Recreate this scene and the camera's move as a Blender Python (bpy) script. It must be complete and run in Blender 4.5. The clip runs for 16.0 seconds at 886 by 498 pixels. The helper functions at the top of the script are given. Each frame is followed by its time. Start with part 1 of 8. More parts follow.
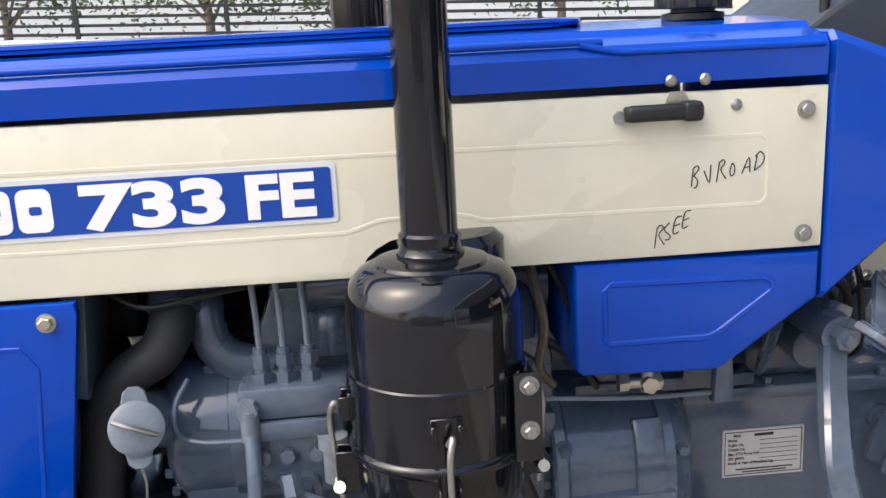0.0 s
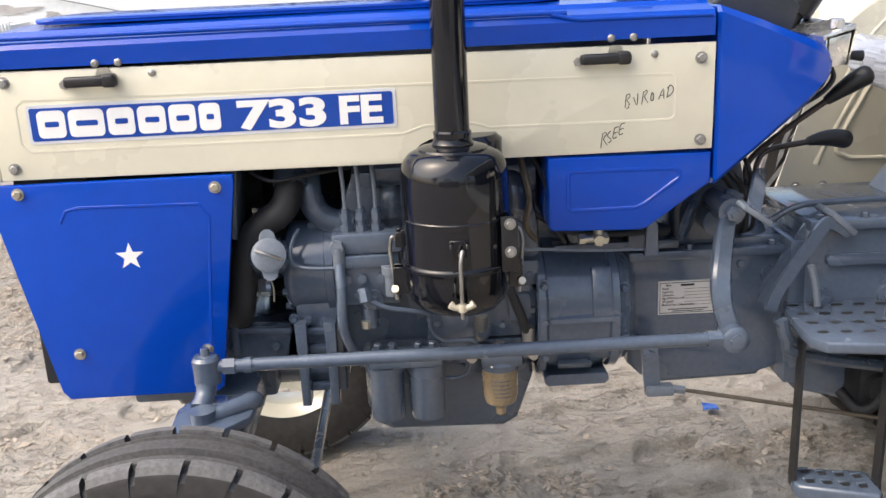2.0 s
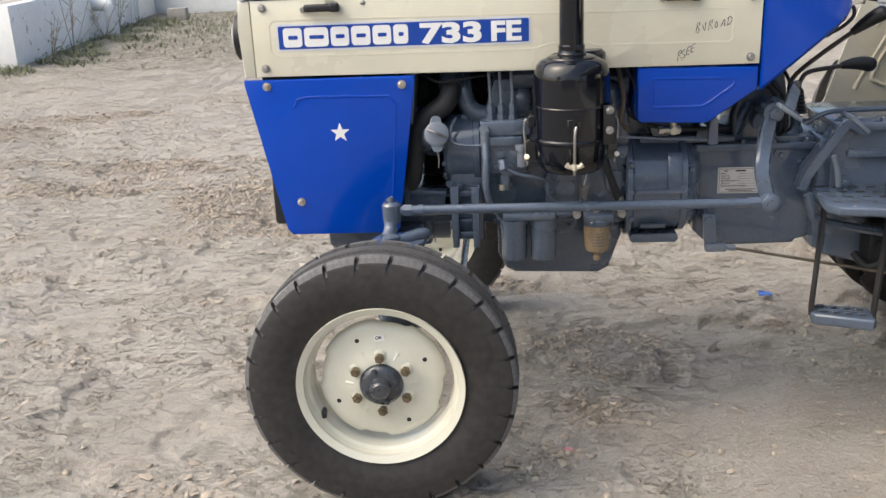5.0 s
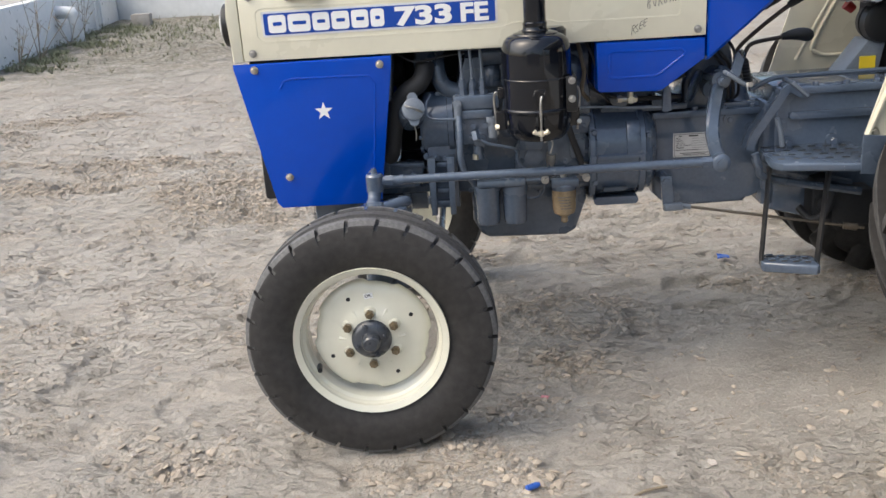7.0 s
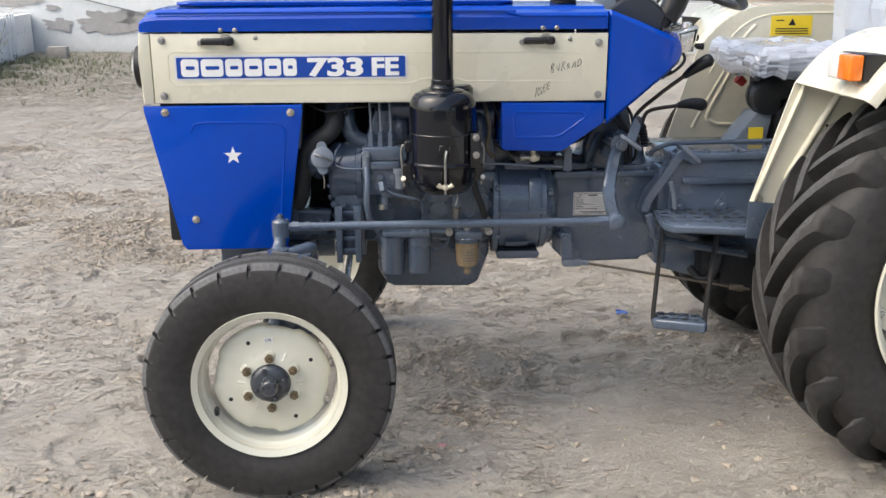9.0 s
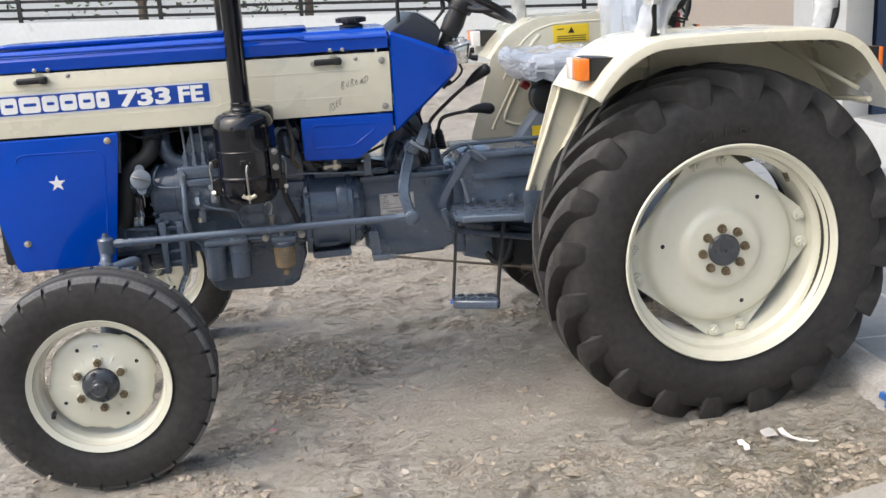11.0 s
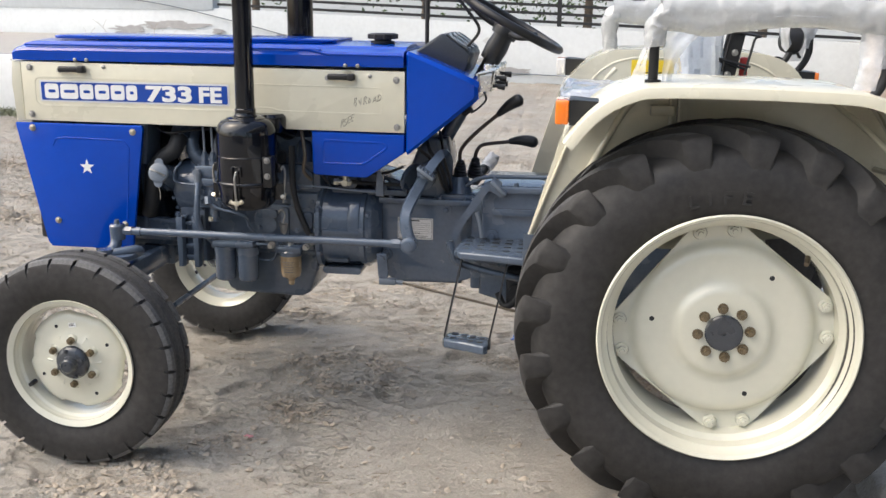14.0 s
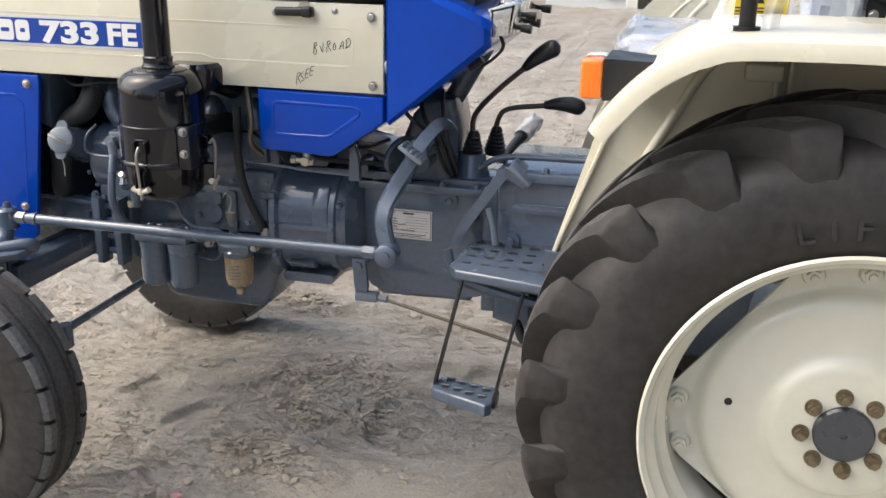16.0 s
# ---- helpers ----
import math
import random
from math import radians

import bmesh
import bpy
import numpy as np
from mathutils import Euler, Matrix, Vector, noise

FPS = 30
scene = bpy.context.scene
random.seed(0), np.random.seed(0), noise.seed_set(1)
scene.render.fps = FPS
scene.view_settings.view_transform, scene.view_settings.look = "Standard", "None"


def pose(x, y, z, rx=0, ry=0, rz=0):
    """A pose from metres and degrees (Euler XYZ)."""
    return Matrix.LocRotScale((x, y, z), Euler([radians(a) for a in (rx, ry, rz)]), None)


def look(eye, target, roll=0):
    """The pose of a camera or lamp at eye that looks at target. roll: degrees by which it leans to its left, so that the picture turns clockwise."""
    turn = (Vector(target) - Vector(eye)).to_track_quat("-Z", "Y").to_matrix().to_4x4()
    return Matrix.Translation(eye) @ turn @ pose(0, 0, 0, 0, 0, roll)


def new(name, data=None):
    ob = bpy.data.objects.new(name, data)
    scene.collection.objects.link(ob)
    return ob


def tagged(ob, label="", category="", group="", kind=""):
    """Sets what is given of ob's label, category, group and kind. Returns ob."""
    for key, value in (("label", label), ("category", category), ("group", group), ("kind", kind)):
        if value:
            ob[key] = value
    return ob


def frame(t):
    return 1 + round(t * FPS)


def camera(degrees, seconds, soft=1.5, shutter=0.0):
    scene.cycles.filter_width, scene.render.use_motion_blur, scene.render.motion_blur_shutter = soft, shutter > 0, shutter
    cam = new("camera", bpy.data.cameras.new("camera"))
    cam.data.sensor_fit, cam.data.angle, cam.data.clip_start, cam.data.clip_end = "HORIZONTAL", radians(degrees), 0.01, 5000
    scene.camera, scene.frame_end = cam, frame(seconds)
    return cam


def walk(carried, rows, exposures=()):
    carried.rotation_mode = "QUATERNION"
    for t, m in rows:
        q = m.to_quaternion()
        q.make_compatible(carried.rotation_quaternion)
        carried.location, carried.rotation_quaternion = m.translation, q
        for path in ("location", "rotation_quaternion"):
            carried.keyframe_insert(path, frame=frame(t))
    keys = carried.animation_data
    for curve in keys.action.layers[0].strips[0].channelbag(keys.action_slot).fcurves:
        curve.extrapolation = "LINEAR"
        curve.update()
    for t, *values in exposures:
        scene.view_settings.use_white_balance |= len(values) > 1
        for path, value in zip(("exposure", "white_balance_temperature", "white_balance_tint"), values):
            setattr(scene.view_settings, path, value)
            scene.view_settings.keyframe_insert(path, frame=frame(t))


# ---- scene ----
cam = camera(49.3, 16.0)
PATH = [
    (0, (0.429, -1.42, 1.373), (0.594, 0.517, 0.904), -2.9),
    (0.5, (0.494, -1.548, 1.392), (0.662, 0.339, 0.752), -3.6),
    (1, (0.501, -1.669, 1.407), (0.649, 0.216, 0.755), -2.9),
    (1.5, (0.448, -1.892, 1.42), (0.601, 0.02, 0.855), -2.9),
    (2, (0.435, -2.103, 1.429), (0.481, -0.185, 0.865), -2.7),
    (2.5, (0.476, -2.319, 1.438), (0.215, -0.427, 0.846), -4.9),
    (3, (0.412, -2.495, 1.445), (0.11, -0.612, 0.841), -4.5),
    (3.5, (0.324, -2.672, 1.443), (0.123, -0.778, 0.832), -5.1),
    (4, (0.328, -2.76, 1.444), (0.201, -0.86, 0.833), -2.1),
    (6.5, (0.314, -3.129, 1.427), (0.202, -1.247, 0.759), -4.0),
    (7, (0.305, -3.161, 1.417), (0.235, -1.265, 0.783), -3.9),
    (7.5, (0.307, -3.169, 1.428), (0.22, -1.259, 0.842), -3.8),
    (8, (0.326, -3.176, 1.441), (0.288, -1.242, 0.932), -4.1),
    (8.5, (0.309, -3.2, 1.439), (0.365, -1.262, 0.948), -0.5),
    (9, (0.345, -3.217, 1.435), (0.451, -1.296, 0.891), -0.3),
    (9.5, (0.508, -3.313, 1.432), (0.696, -1.393, 0.902), -0.5),
    (12, (0.807, -3.696, 1.485), (1.105, -1.788, 0.962), -4.1),
    (12.5, (0.997, -3.695, 1.472), (1.282, -1.788, 0.942), -1.8),
    (13, (1.162, -3.58, 1.479), (1.242, -1.649, 0.964), -4.2),
    (13.5, (1.344, -3.458, 1.488), (1.385, -1.518, 1.004), -3.8),
    (14, (1.6, -3.447, 1.484), (1.324, -1.527, 0.993), 0.7),
    (14.5, (1.778, -3.386, 1.492), (1.331, -1.502, 0.992), -0.2),
    (15, (1.872, -3.147, 1.466), (1.391, -1.281, 0.928), -0.0),
    (15.5, (1.853, -2.814, 1.46), (1.443, -0.935, 0.91), 0.7),
    (16, (1.714, -2.407, 1.446), (1.235, -0.574, 0.806), 0.8),
]
walk(cam, [(t, look(eye, target, roll)) for t, eye, target, roll in PATH], exposures=[(0.0, 1.26, 6500, 11), (1.5, 1.31, 6550, 11), (2.5, 1.12, 6900, 10), (4.0, 1.0, 6800, 9), (6.5, 0.9, 6500, 8), (8.5, 0.92, 6450, 8), (12.0, 0.90, 6450, 8), (13.5, 0.95, 6500, 8), (15.0, 1.00, 6600, 8), (16.0, 1.06, 6650, 9)])

# ---- light ----
world = bpy.data.worlds.new("sky_world")
scene.world = world
world.use_nodes = True
wn = world.node_tree.nodes
sky = wn.new("ShaderNodeTexSky")
sky.sky_type = "NISHITA"
sky.sun_disc = False
SUN_ELEV, SUN_AZ = 52.0, 252.0
sky.sun_elevation, sky.sun_rotation = radians(SUN_ELEV), radians(SUN_AZ)
sky.air_density, sky.dust_density, sky.ozone_density = 1.0, 5.0, 1.0
wn["Background"].inputs["Strength"].default_value = 0.15
world.node_tree.links.new(sky.outputs[0], wn["Background"].inputs["Color"])
sun_data = bpy.data.lights.new("sun", "SUN")
sun_data.energy, sun_data.angle, sun_data.color = 0.85, radians(85.0), (1.0, 0.98, 0.92)
sun = new("sun", sun_data)
sun_dir = Vector((math.sin(radians(SUN_AZ)) * math.cos(radians(SUN_ELEV)), math.cos(radians(SUN_AZ)) * math.cos(radians(SUN_ELEV)), math.sin(radians(SUN_ELEV))))
sun.matrix_world = look(sun_dir * 30, (0, 0, 0))


# ---- materials ----
def mat(name, rgb, rough=0.5, metal=0.0, coat=0.0, var=0.12, scale=6.0, bump=0.0, bscale=200.0, rvar=0.1, tint=None, alpha=1.0, trans=0.0, spec=0.5, emit=0.0, stretch=(1, 1, 1)):
    """A surface with tone variation at two scales, uneven gloss and fine relief."""
    m = bpy.data.materials.new(name)
    m.use_nodes = True
    t = m.node_tree
    N, L = t.nodes, t.links
    b = N["Principled BSDF"]
    co = N.new("ShaderNodeTexCoord")
    mp = N.new("ShaderNodeMapping")
    mp.inputs["Scale"].default_value = stretch
    L.new(co.outputs["Object"], mp.inputs["Vector"])
    n1 = N.new("ShaderNodeTexNoise")
    n1.inputs["Scale"].default_value, n1.inputs["Detail"].default_value = scale, 5
    n2 = N.new("ShaderNodeTexNoise")
    n2.inputs["Scale"].default_value, n2.inputs["Detail"].default_value = scale * 9, 4
    for n in (n1, n2):
        L.new(mp.outputs[0], n.inputs["Vector"])
    add = N.new("ShaderNodeMath")
    add.operation = "ADD"
    L.new(n1.outputs[0], add.inputs[0])
    L.new(n2.outputs[0], add.inputs[1])
    ramp = N.new("ShaderNodeMapRange")
    ramp.inputs["From Min"].default_value, ramp.inputs["From Max"].default_value = 0.65, 1.35
    L.new(add.outputs[0], ramp.inputs["Value"])
    mix = N.new("ShaderNodeMix")
    mix.data_type = "RGBA"
    lo = [c * (1 - var) for c in rgb]
    hi = [min(1, c * (1 + var)) for c in (tint or rgb)]
    mix.inputs["A"].default_value, mix.inputs["B"].default_value = (*lo, 1), (*hi, 1)
    L.new(ramp.outputs[0], mix.inputs["Factor"])
    L.new(mix.outputs["Result"], b.inputs["Base Color"])
    rr = N.new("ShaderNodeMapRange")
    rr.inputs["From Min"].default_value, rr.inputs["From Max"].default_value = 0.3, 0.7
    rr.inputs["To Min"].default_value, rr.inputs["To Max"].default_value = max(0.02, rough - rvar), min(1, rough + rvar)
    L.new(n1.outputs[0], rr.inputs["Value"])
    L.new(rr.outputs[0], b.inputs["Roughness"])
    b.inputs["Metallic"].default_value = metal
    b.inputs["Coat Weight"].default_value = coat
    b.inputs["Coat Roughness"].default_value = 0.06
    b.inputs["Specular IOR Level"].default_value = spec
    b.inputs["Alpha"].default_value = alpha
    b.inputs["Transmission Weight"].default_value = trans
    if emit:
        b.inputs["Emission Color"].default_value = (*rgb, 1)
        b.inputs["Emission Strength"].default_value = emit
    if bump:
        n3 = N.new("ShaderNodeTexNoise")
        n3.inputs["Scale"].default_value, n3.inputs["Detail"].default_value = bscale, 4
        L.new(mp.outputs[0], n3.inputs["Vector"])
        bp = N.new("ShaderNodeBump")
        bp.inputs["Strength"].default_value, bp.inputs["Distance"].default_value = bump, 0.004
        L.new(n3.outputs[0], bp.inputs["Height"])
        L.new(bp.outputs[0], b.inputs["Normal"])
    return m


BLUE = mat("blue_paint", (0.0, 0.052, 0.41), 0.22, coat=0.5, spec=0.1, var=0.05, scale=3, rvar=0.05, bump=0.015, bscale=30)
CREAM = mat("cream_paint", (0.66, 0.63, 0.50), 0.28, coat=0.6, var=0.04, scale=3, rvar=0.06, bump=0.015, bscale=25)
RIMC = mat("cream_rim_paint", (0.635, 0.625, 0.52), 0.22, coat=0.6, var=0.03, scale=4, rvar=0.05, bump=0.012, bscale=40)
GREY = mat("slate_grey_enamel", (0.080, 0.106, 0.148), 0.20, coat=0.6, var=0.14, scale=9, rvar=0.12, bump=0.03, bscale=120)
CAST = mat("slate_grey_casting", (0.068, 0.090, 0.124), 0.28, coat=0.5, var=0.18, scale=7, rvar=0.14, bump=0.14, bscale=170)
HUBG = mat("dark_hub_enamel", (0.040, 0.046, 0.056), 0.30, coat=0.4, var=0.2, scale=20, bump=0.05, bscale=120)
PALE = mat("pale_grey_enamel", (0.155, 0.180, 0.215), 0.4, var=0.15, scale=20, bump=0.05)
GLOSSB = mat("gloss_black_enamel", (0.005, 0.006, 0.009), 0.08, coat=0.0, var=0.2, scale=5, rvar=0.05, bump=0.01, bscale=30)
BLACK = mat("black_plastic", (0.012, 0.012, 0.013), 0.42, var=0.2, scale=20, bump=0.06)
# near-black for dark parts; also the colour of shade in holes and gaps
DARK = mat("near_black_and_hole_shade", (0.012, 0.013, 0.015), 0.7, var=0.4, scale=12, bump=0.2)
RUBBER = mat("tyre_rubber", (0.018, 0.0175, 0.0175), 0.62, var=0.35, scale=5, rvar=0.14, bump=0.2, bscale=90, tint=(0.028, 0.0265, 0.0255))
DUSTY = mat("dusty_block_face", (0.085, 0.086, 0.090), 0.75, var=0.25, scale=14, bump=0.2, bscale=120, tint=(0.13, 0.129, 0.128))
WORNLIT = mat("worn_and_sky_lit_tread_face", (0.040, 0.040, 0.042), 0.75, var=0.3, scale=14, bump=0.2, bscale=120, tint=(0.070, 0.069, 0.068))
PRIMER = mat("brown_primed_rod", (0.060, 0.042, 0.034), 0.45, coat=0.2, var=0.25, scale=20)
HOSE = mat("rubber_hose", (0.022, 0.022, 0.023), 0.62, var=0.25, scale=25, bump=0.1, bscale=300)
STEEL = mat("zinc_steel", (0.38, 0.37, 0.35), 0.44, metal=0.9, var=0.18, scale=40)
BRASS = mat("yellow_zinc", (0.52, 0.49, 0.40), 0.38, metal=0.85, var=0.3, scale=60)
WINGZ = mat("cream_zinc_wing_nut", (0.66, 0.60, 0.47), 0.4, metal=0.4, var=0.15, scale=60)
RUST = mat("rusty_nut", (0.19, 0.15, 0.095), 0.45, metal=0.6, var=0.4, scale=70, bump=0.1)
WHITE = mat("white_vinyl", (0.82, 0.82, 0.80), 0.4, var=0.02, scale=10)
BORDER = mat("silver_vinyl", (0.62, 0.64, 0.66), 0.4, var=0.03, scale=10)
DECAL = mat("blue_vinyl", (0.0, 0.05, 0.33), 0.35, var=0.04, scale=6)
INK = mat("marker_ink", (0.012, 0.012, 0.012), 0.6, var=0.2, scale=80)
PLATE = mat("aluminium_plate", (0.62, 0.61, 0.60), 0.45, metal=0.35, var=0.08, scale=30)
AMBER = mat("amber_lens", (0.85, 0.20, 0.015), 0.15, coat=0.6, var=0.1, scale=30)
CLEAR = mat("clear_lens", (0.75, 0.74, 0.72), 0.15, coat=0.6, var=0.06, scale=50)
RED = mat("red_plastic", (0.42, 0.03, 0.025), 0.4, var=0.1, scale=20)
YELLOW = mat("yellow_sticker", (0.80, 0.58, 0.03), 0.4, var=0.05, scale=20)
FUEL = mat("fuel_bowl_plastic", (0.27, 0.20, 0.12), 0.2, coat=0.5, var=0.25, scale=25)
DASHB = mat("dark_slate_plastic", (0.030, 0.036, 0.046), 0.45, var=0.15, scale=15, bump=0.05, bscale=200)
PLATED = mat("bright_plated_steel", (0.72, 0.72, 0.70), 0.22, metal=0.85, var=0.12, scale=30)
CORK = mat("brown_tarnished_pipe", (0.15, 0.125, 0.095), 0.4, metal=0.7, var=0.3, scale=40)


def film(name, rgb, alpha, rough=0.22):
    m = mat(name, rgb, rough, var=0.08, scale=14, bump=0.7, bscale=22)
    m.node_tree.nodes["Principled BSDF"].inputs["Alpha"].default_value = alpha
    m.node_tree.nodes["Principled BSDF"].inputs["Coat Weight"].default_value = 0.5
    return m


WRAP = film("clear_plastic_wrap", (0.80, 0.82, 0.85), 0.42)
FOAM = mat("white_foam_wrap", (0.50, 0.515, 0.52), 0.24, alpha=0.80, coat=0.4, var=0.06, scale=12, bump=0.4, bscale=28)


def sand_material():
    m = bpy.data.materials.new("trampled_sand")
    m.use_nodes = True
    t = m.node_tree
    N, L = t.nodes, t.links
    b = N["Principled BSDF"]
    b.inputs["Roughness"].default_value = 0.95
    b.inputs["Specular IOR Level"].default_value = 0.15
    co = N.new("ShaderNodeTexCoord")

    def noise_at(scale, detail=6, rough=0.55, dist=0.0):
        n = N.new("ShaderNodeTexNoise")
        n.inputs["Scale"].default_value, n.inputs["Detail"].default_value = scale, detail
        n.inputs["Roughness"].default_value, n.inputs["Distortion"].default_value = rough, dist
        L.new(co.outputs["Object"], n.inputs["Vector"])
        return n

    def ramp(src, stops):
        r = N.new("ShaderNodeValToRGB")
        e = r.color_ramp.elements
        e[0].position, e[0].color = stops[0][0], (*stops[0][1], 1)
        e[1].position, e[1].color = stops[1][0], (*stops[1][1], 1)
        for p, c in stops[2:]:
            x = e.new(p)
            x.color = (*c, 1)
        L.new(src, r.inputs[0])
        return r

    def mixed(a, bb, fac, kind="MIX"):
        x = N.new("ShaderNodeMix")
        x.data_type, x.blend_type = "RGBA", kind
        L.new(a, x.inputs["A"])
        if isinstance(bb, tuple):
            x.inputs["B"].default_value = (*bb, 1)
        else:
            L.new(bb, x.inputs["B"])
        if isinstance(fac, float):
            x.inputs["Factor"].default_value = fac
        else:
            L.new(fac, x.inputs["Factor"])
        return x.outputs["Result"]

    def stretched(turn, sx, sy, detail, rough):
        mp = N.new("ShaderNodeMapping")
        mp.inputs["Rotation"].default_value, mp.inputs["Scale"].default_value = (0, 0, radians(turn)), (sx, sy, 1)
        L.new(co.outputs["Object"], mp.inputs["Vector"])
        n = N.new("ShaderNodeTexNoise")
        n.inputs["Scale"].default_value, n.inputs["Detail"].default_value, n.inputs["Roughness"].default_value = 1.0, detail, rough
        L.new(mp.outputs[0], n.inputs["Vector"])
        return n.outputs[0]

    def calc(op, a, k=None):
        m_ = N.new("ShaderNodeMath")
        m_.operation = op
        L.new(a, m_.inputs[0])
        if k is not None:
            if isinstance(k, (int, float)):
                m_.inputs[1].default_value = k
            else:
                L.new(k, m_.inputs[1])
        return m_.outputs[0]

    cl = N.new("ShaderNodeAttribute")
    cl.attribute_name = "clod"
    sep = N.new("ShaderNodeSeparateColor")
    L.new(cl.outputs["Color"], sep.inputs[0])
    clod, open_sand = sep.outputs[0], sep.outputs[1]

    def ledge(src, at_, soft):
        """Crisp steps, as of a thin crust that broke off."""
        r = N.new("ShaderNodeMapRange")
        r.interpolation_type = "SMOOTHSTEP"
        r.inputs["From Min"].default_value, r.inputs["From Max"].default_value = at_ - soft, at_ + soft
        L.new(src, r.inputs["Value"])
        return r.outputs[0]

    worn = ramp(noise_at(1.9, 5, 0.6, 0.5).outputs[0], [(0.42, (0.12, 0.12, 0.12)), (0.60, (1, 1, 1))])
    open_sand = calc("MULTIPLY", worn.outputs[0], open_sand)
    crust_a = ledge(stretched(-14, 4.5, 13, 5, 0.58), 0.53, 0.014)
    crust_b = ledge(stretched(22, 11, 20, 5, 0.58), 0.55, 0.014)
    crust_c = ledge(noise_at(38, 6, 0.66, 0.3).outputs[0], 0.56, 0.016)
    big = ramp(noise_at(0.8, 5, dist=0.4).outputs[0], [(0.3, (0.362, 0.338, 0.298)), (0.7, (0.440, 0.415, 0.372))])
    mid = ramp(noise_at(6, 8, 0.62, 0.2).outputs[0], [(0.36, (0.80, 0.775, 0.74)), (0.56, (1.0, 1.0, 1.0))])
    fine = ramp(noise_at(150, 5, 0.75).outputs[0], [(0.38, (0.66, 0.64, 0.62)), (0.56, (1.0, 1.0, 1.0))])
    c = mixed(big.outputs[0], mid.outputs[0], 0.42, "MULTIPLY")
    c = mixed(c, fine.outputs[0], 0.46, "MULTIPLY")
    damp = ramp(stretched(-14, 2.4, 8, 9, 0.68), [(0.44, (1, 1, 1)), (0.53, (0, 0, 0))])
    dm = mixed(damp.outputs[0], crust_b, 0.75, "MULTIPLY")
    dm = mixed(dm, open_sand, 1.0, "MULTIPLY")
    c = mixed(c, (0.235, 0.197, 0.155), calc("MULTIPLY", dm, 0.45))
    crumb = ramp(noise_at(42, 6, 0.7, 0.2).outputs[0], [(0.46, (0, 0, 0)), (0.54, (1, 1, 1))])
    cm = mixed(crumb.outputs[0], clod, 1.0, "MULTIPLY")
    c = mixed(c, (0.350, 0.285, 0.215), calc("MULTIPLY", cm, 0.8))
    at = N.new("ShaderNodeAttribute")
    at.attribute_name = "litter"
    grass = ramp(noise_at(11, 8, 0.7, 1.0).outputs[0], [(0.40, (0, 0, 0)), (0.56, (1, 1, 1))])
    gm = mixed(grass.outputs[0], at.outputs["Color"], 1.0, "MULTIPLY")
    c = mixed(c, (0.185, 0.172, 0.130), gm)
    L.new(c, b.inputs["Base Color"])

    def relief(src, dist, under=None, strength=1.0):
        bp = N.new("ShaderNodeBump")
        bp.inputs["Strength"].default_value, bp.inputs["Distance"].default_value = strength, dist
        L.new(src, bp.inputs["Height"])
        if under is not None:
            L.new(under, bp.inputs["Normal"])
        return bp.outputs[0]

    cell = N.new("ShaderNodeTexVoronoi")
    cell.inputs["Scale"].default_value, cell.inputs["Randomness"].default_value = 62, 1.0
    L.new(co.outputs["Object"], cell.inputs["Vector"])
    nrm = relief(calc("MULTIPLY", crust_a, open_sand), 0.024)
    nrm = relief(calc("MULTIPLY", crust_b, open_sand), 0.018, nrm)
    nrm = relief(calc("MULTIPLY", cell.outputs["Distance"], clod), -0.014, nrm)
    nrm = relief(calc("MULTIPLY", crust_c, calc("ADD", open_sand, 0.10)), 0.009, nrm)
    nrm = relief(noise_at(75, 6, 0.68, 0.1).outputs[0], 0.009, nrm)
    nrm = relief(noise_at(320, 4, 0.7).outputs[0], 0.0022, nrm)
    L.new(nrm, b.inputs["Normal"])
    return m


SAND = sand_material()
CRUMB = mat("damp_sand_crumb", (0.385, 0.335, 0.272), 0.95, var=0.15, scale=9, bump=0.4, bscale=260, spec=0.15)


def by_piece(m, low, high):
    """Lets each loose piece of a joined mesh have a tone of its own."""
    t = m.node_tree
    b = t.nodes["Principled BSDF"]
    src = b.inputs["Base Color"].links[0].from_socket
    g = t.nodes.new("ShaderNodeNewGeometry")
    r = t.nodes.new("ShaderNodeMapRange")
    r.inputs["To Min"].default_value, r.inputs["To Max"].default_value = low, high
    t.links.new(g.outputs["Random Per Island"], r.inputs["Value"])
    x = t.nodes.new("ShaderNodeVectorMath")
    x.operation = "SCALE"
    t.links.new(src, x.inputs[0])
    t.links.new(r.outputs[0], x.inputs["Scale"])
    t.links.new(x.outputs[0], b.inputs["Base Color"])


by_piece(CRUMB, 0.72, 1.12)


def plaster(name, rgb, under, amount, scale):
    """Painted plaster with flaked patches that show the render below, and grime."""
    m = mat(name, rgb, 0.85, var=0.07, scale=1.3, bump=0.25, bscale=40)
    t = m.node_tree
    N, L = t.nodes, t.links
    b = N["Principled BSDF"]
    src = b.inputs["Base Color"].links[0].from_socket
    n = N.new("ShaderNodeTexNoise")
    n.inputs["Scale"].default_value, n.inputs["Detail"].default_value, n.inputs["Roughness"].default_value = scale, 7, 0.55
    co = next(x for x in N if x.bl_idname == "ShaderNodeTexCoord")
    L.new(co.outputs["Object"], n.inputs["Vector"])
    r = N.new("ShaderNodeValToRGB")
    r.color_ramp.elements[0].position, r.color_ramp.elements[0].color = amount, (0, 0, 0, 1)
    r.color_ramp.elements[1].position, r.color_ramp.elements[1].color = amount + 0.015, (1, 1, 1, 1)
    L.new(n.outputs[0], r.inputs[0])
    x = N.new("ShaderNodeMix")
    x.data_type = "RGBA"
    x.inputs["B"].default_value = (*under, 1)
    L.new(r.outputs[0], x.inputs["Factor"])
    L.new(src, x.inputs["A"])
    L.new(x.outputs["Result"], b.inputs["Base Color"])
    return m


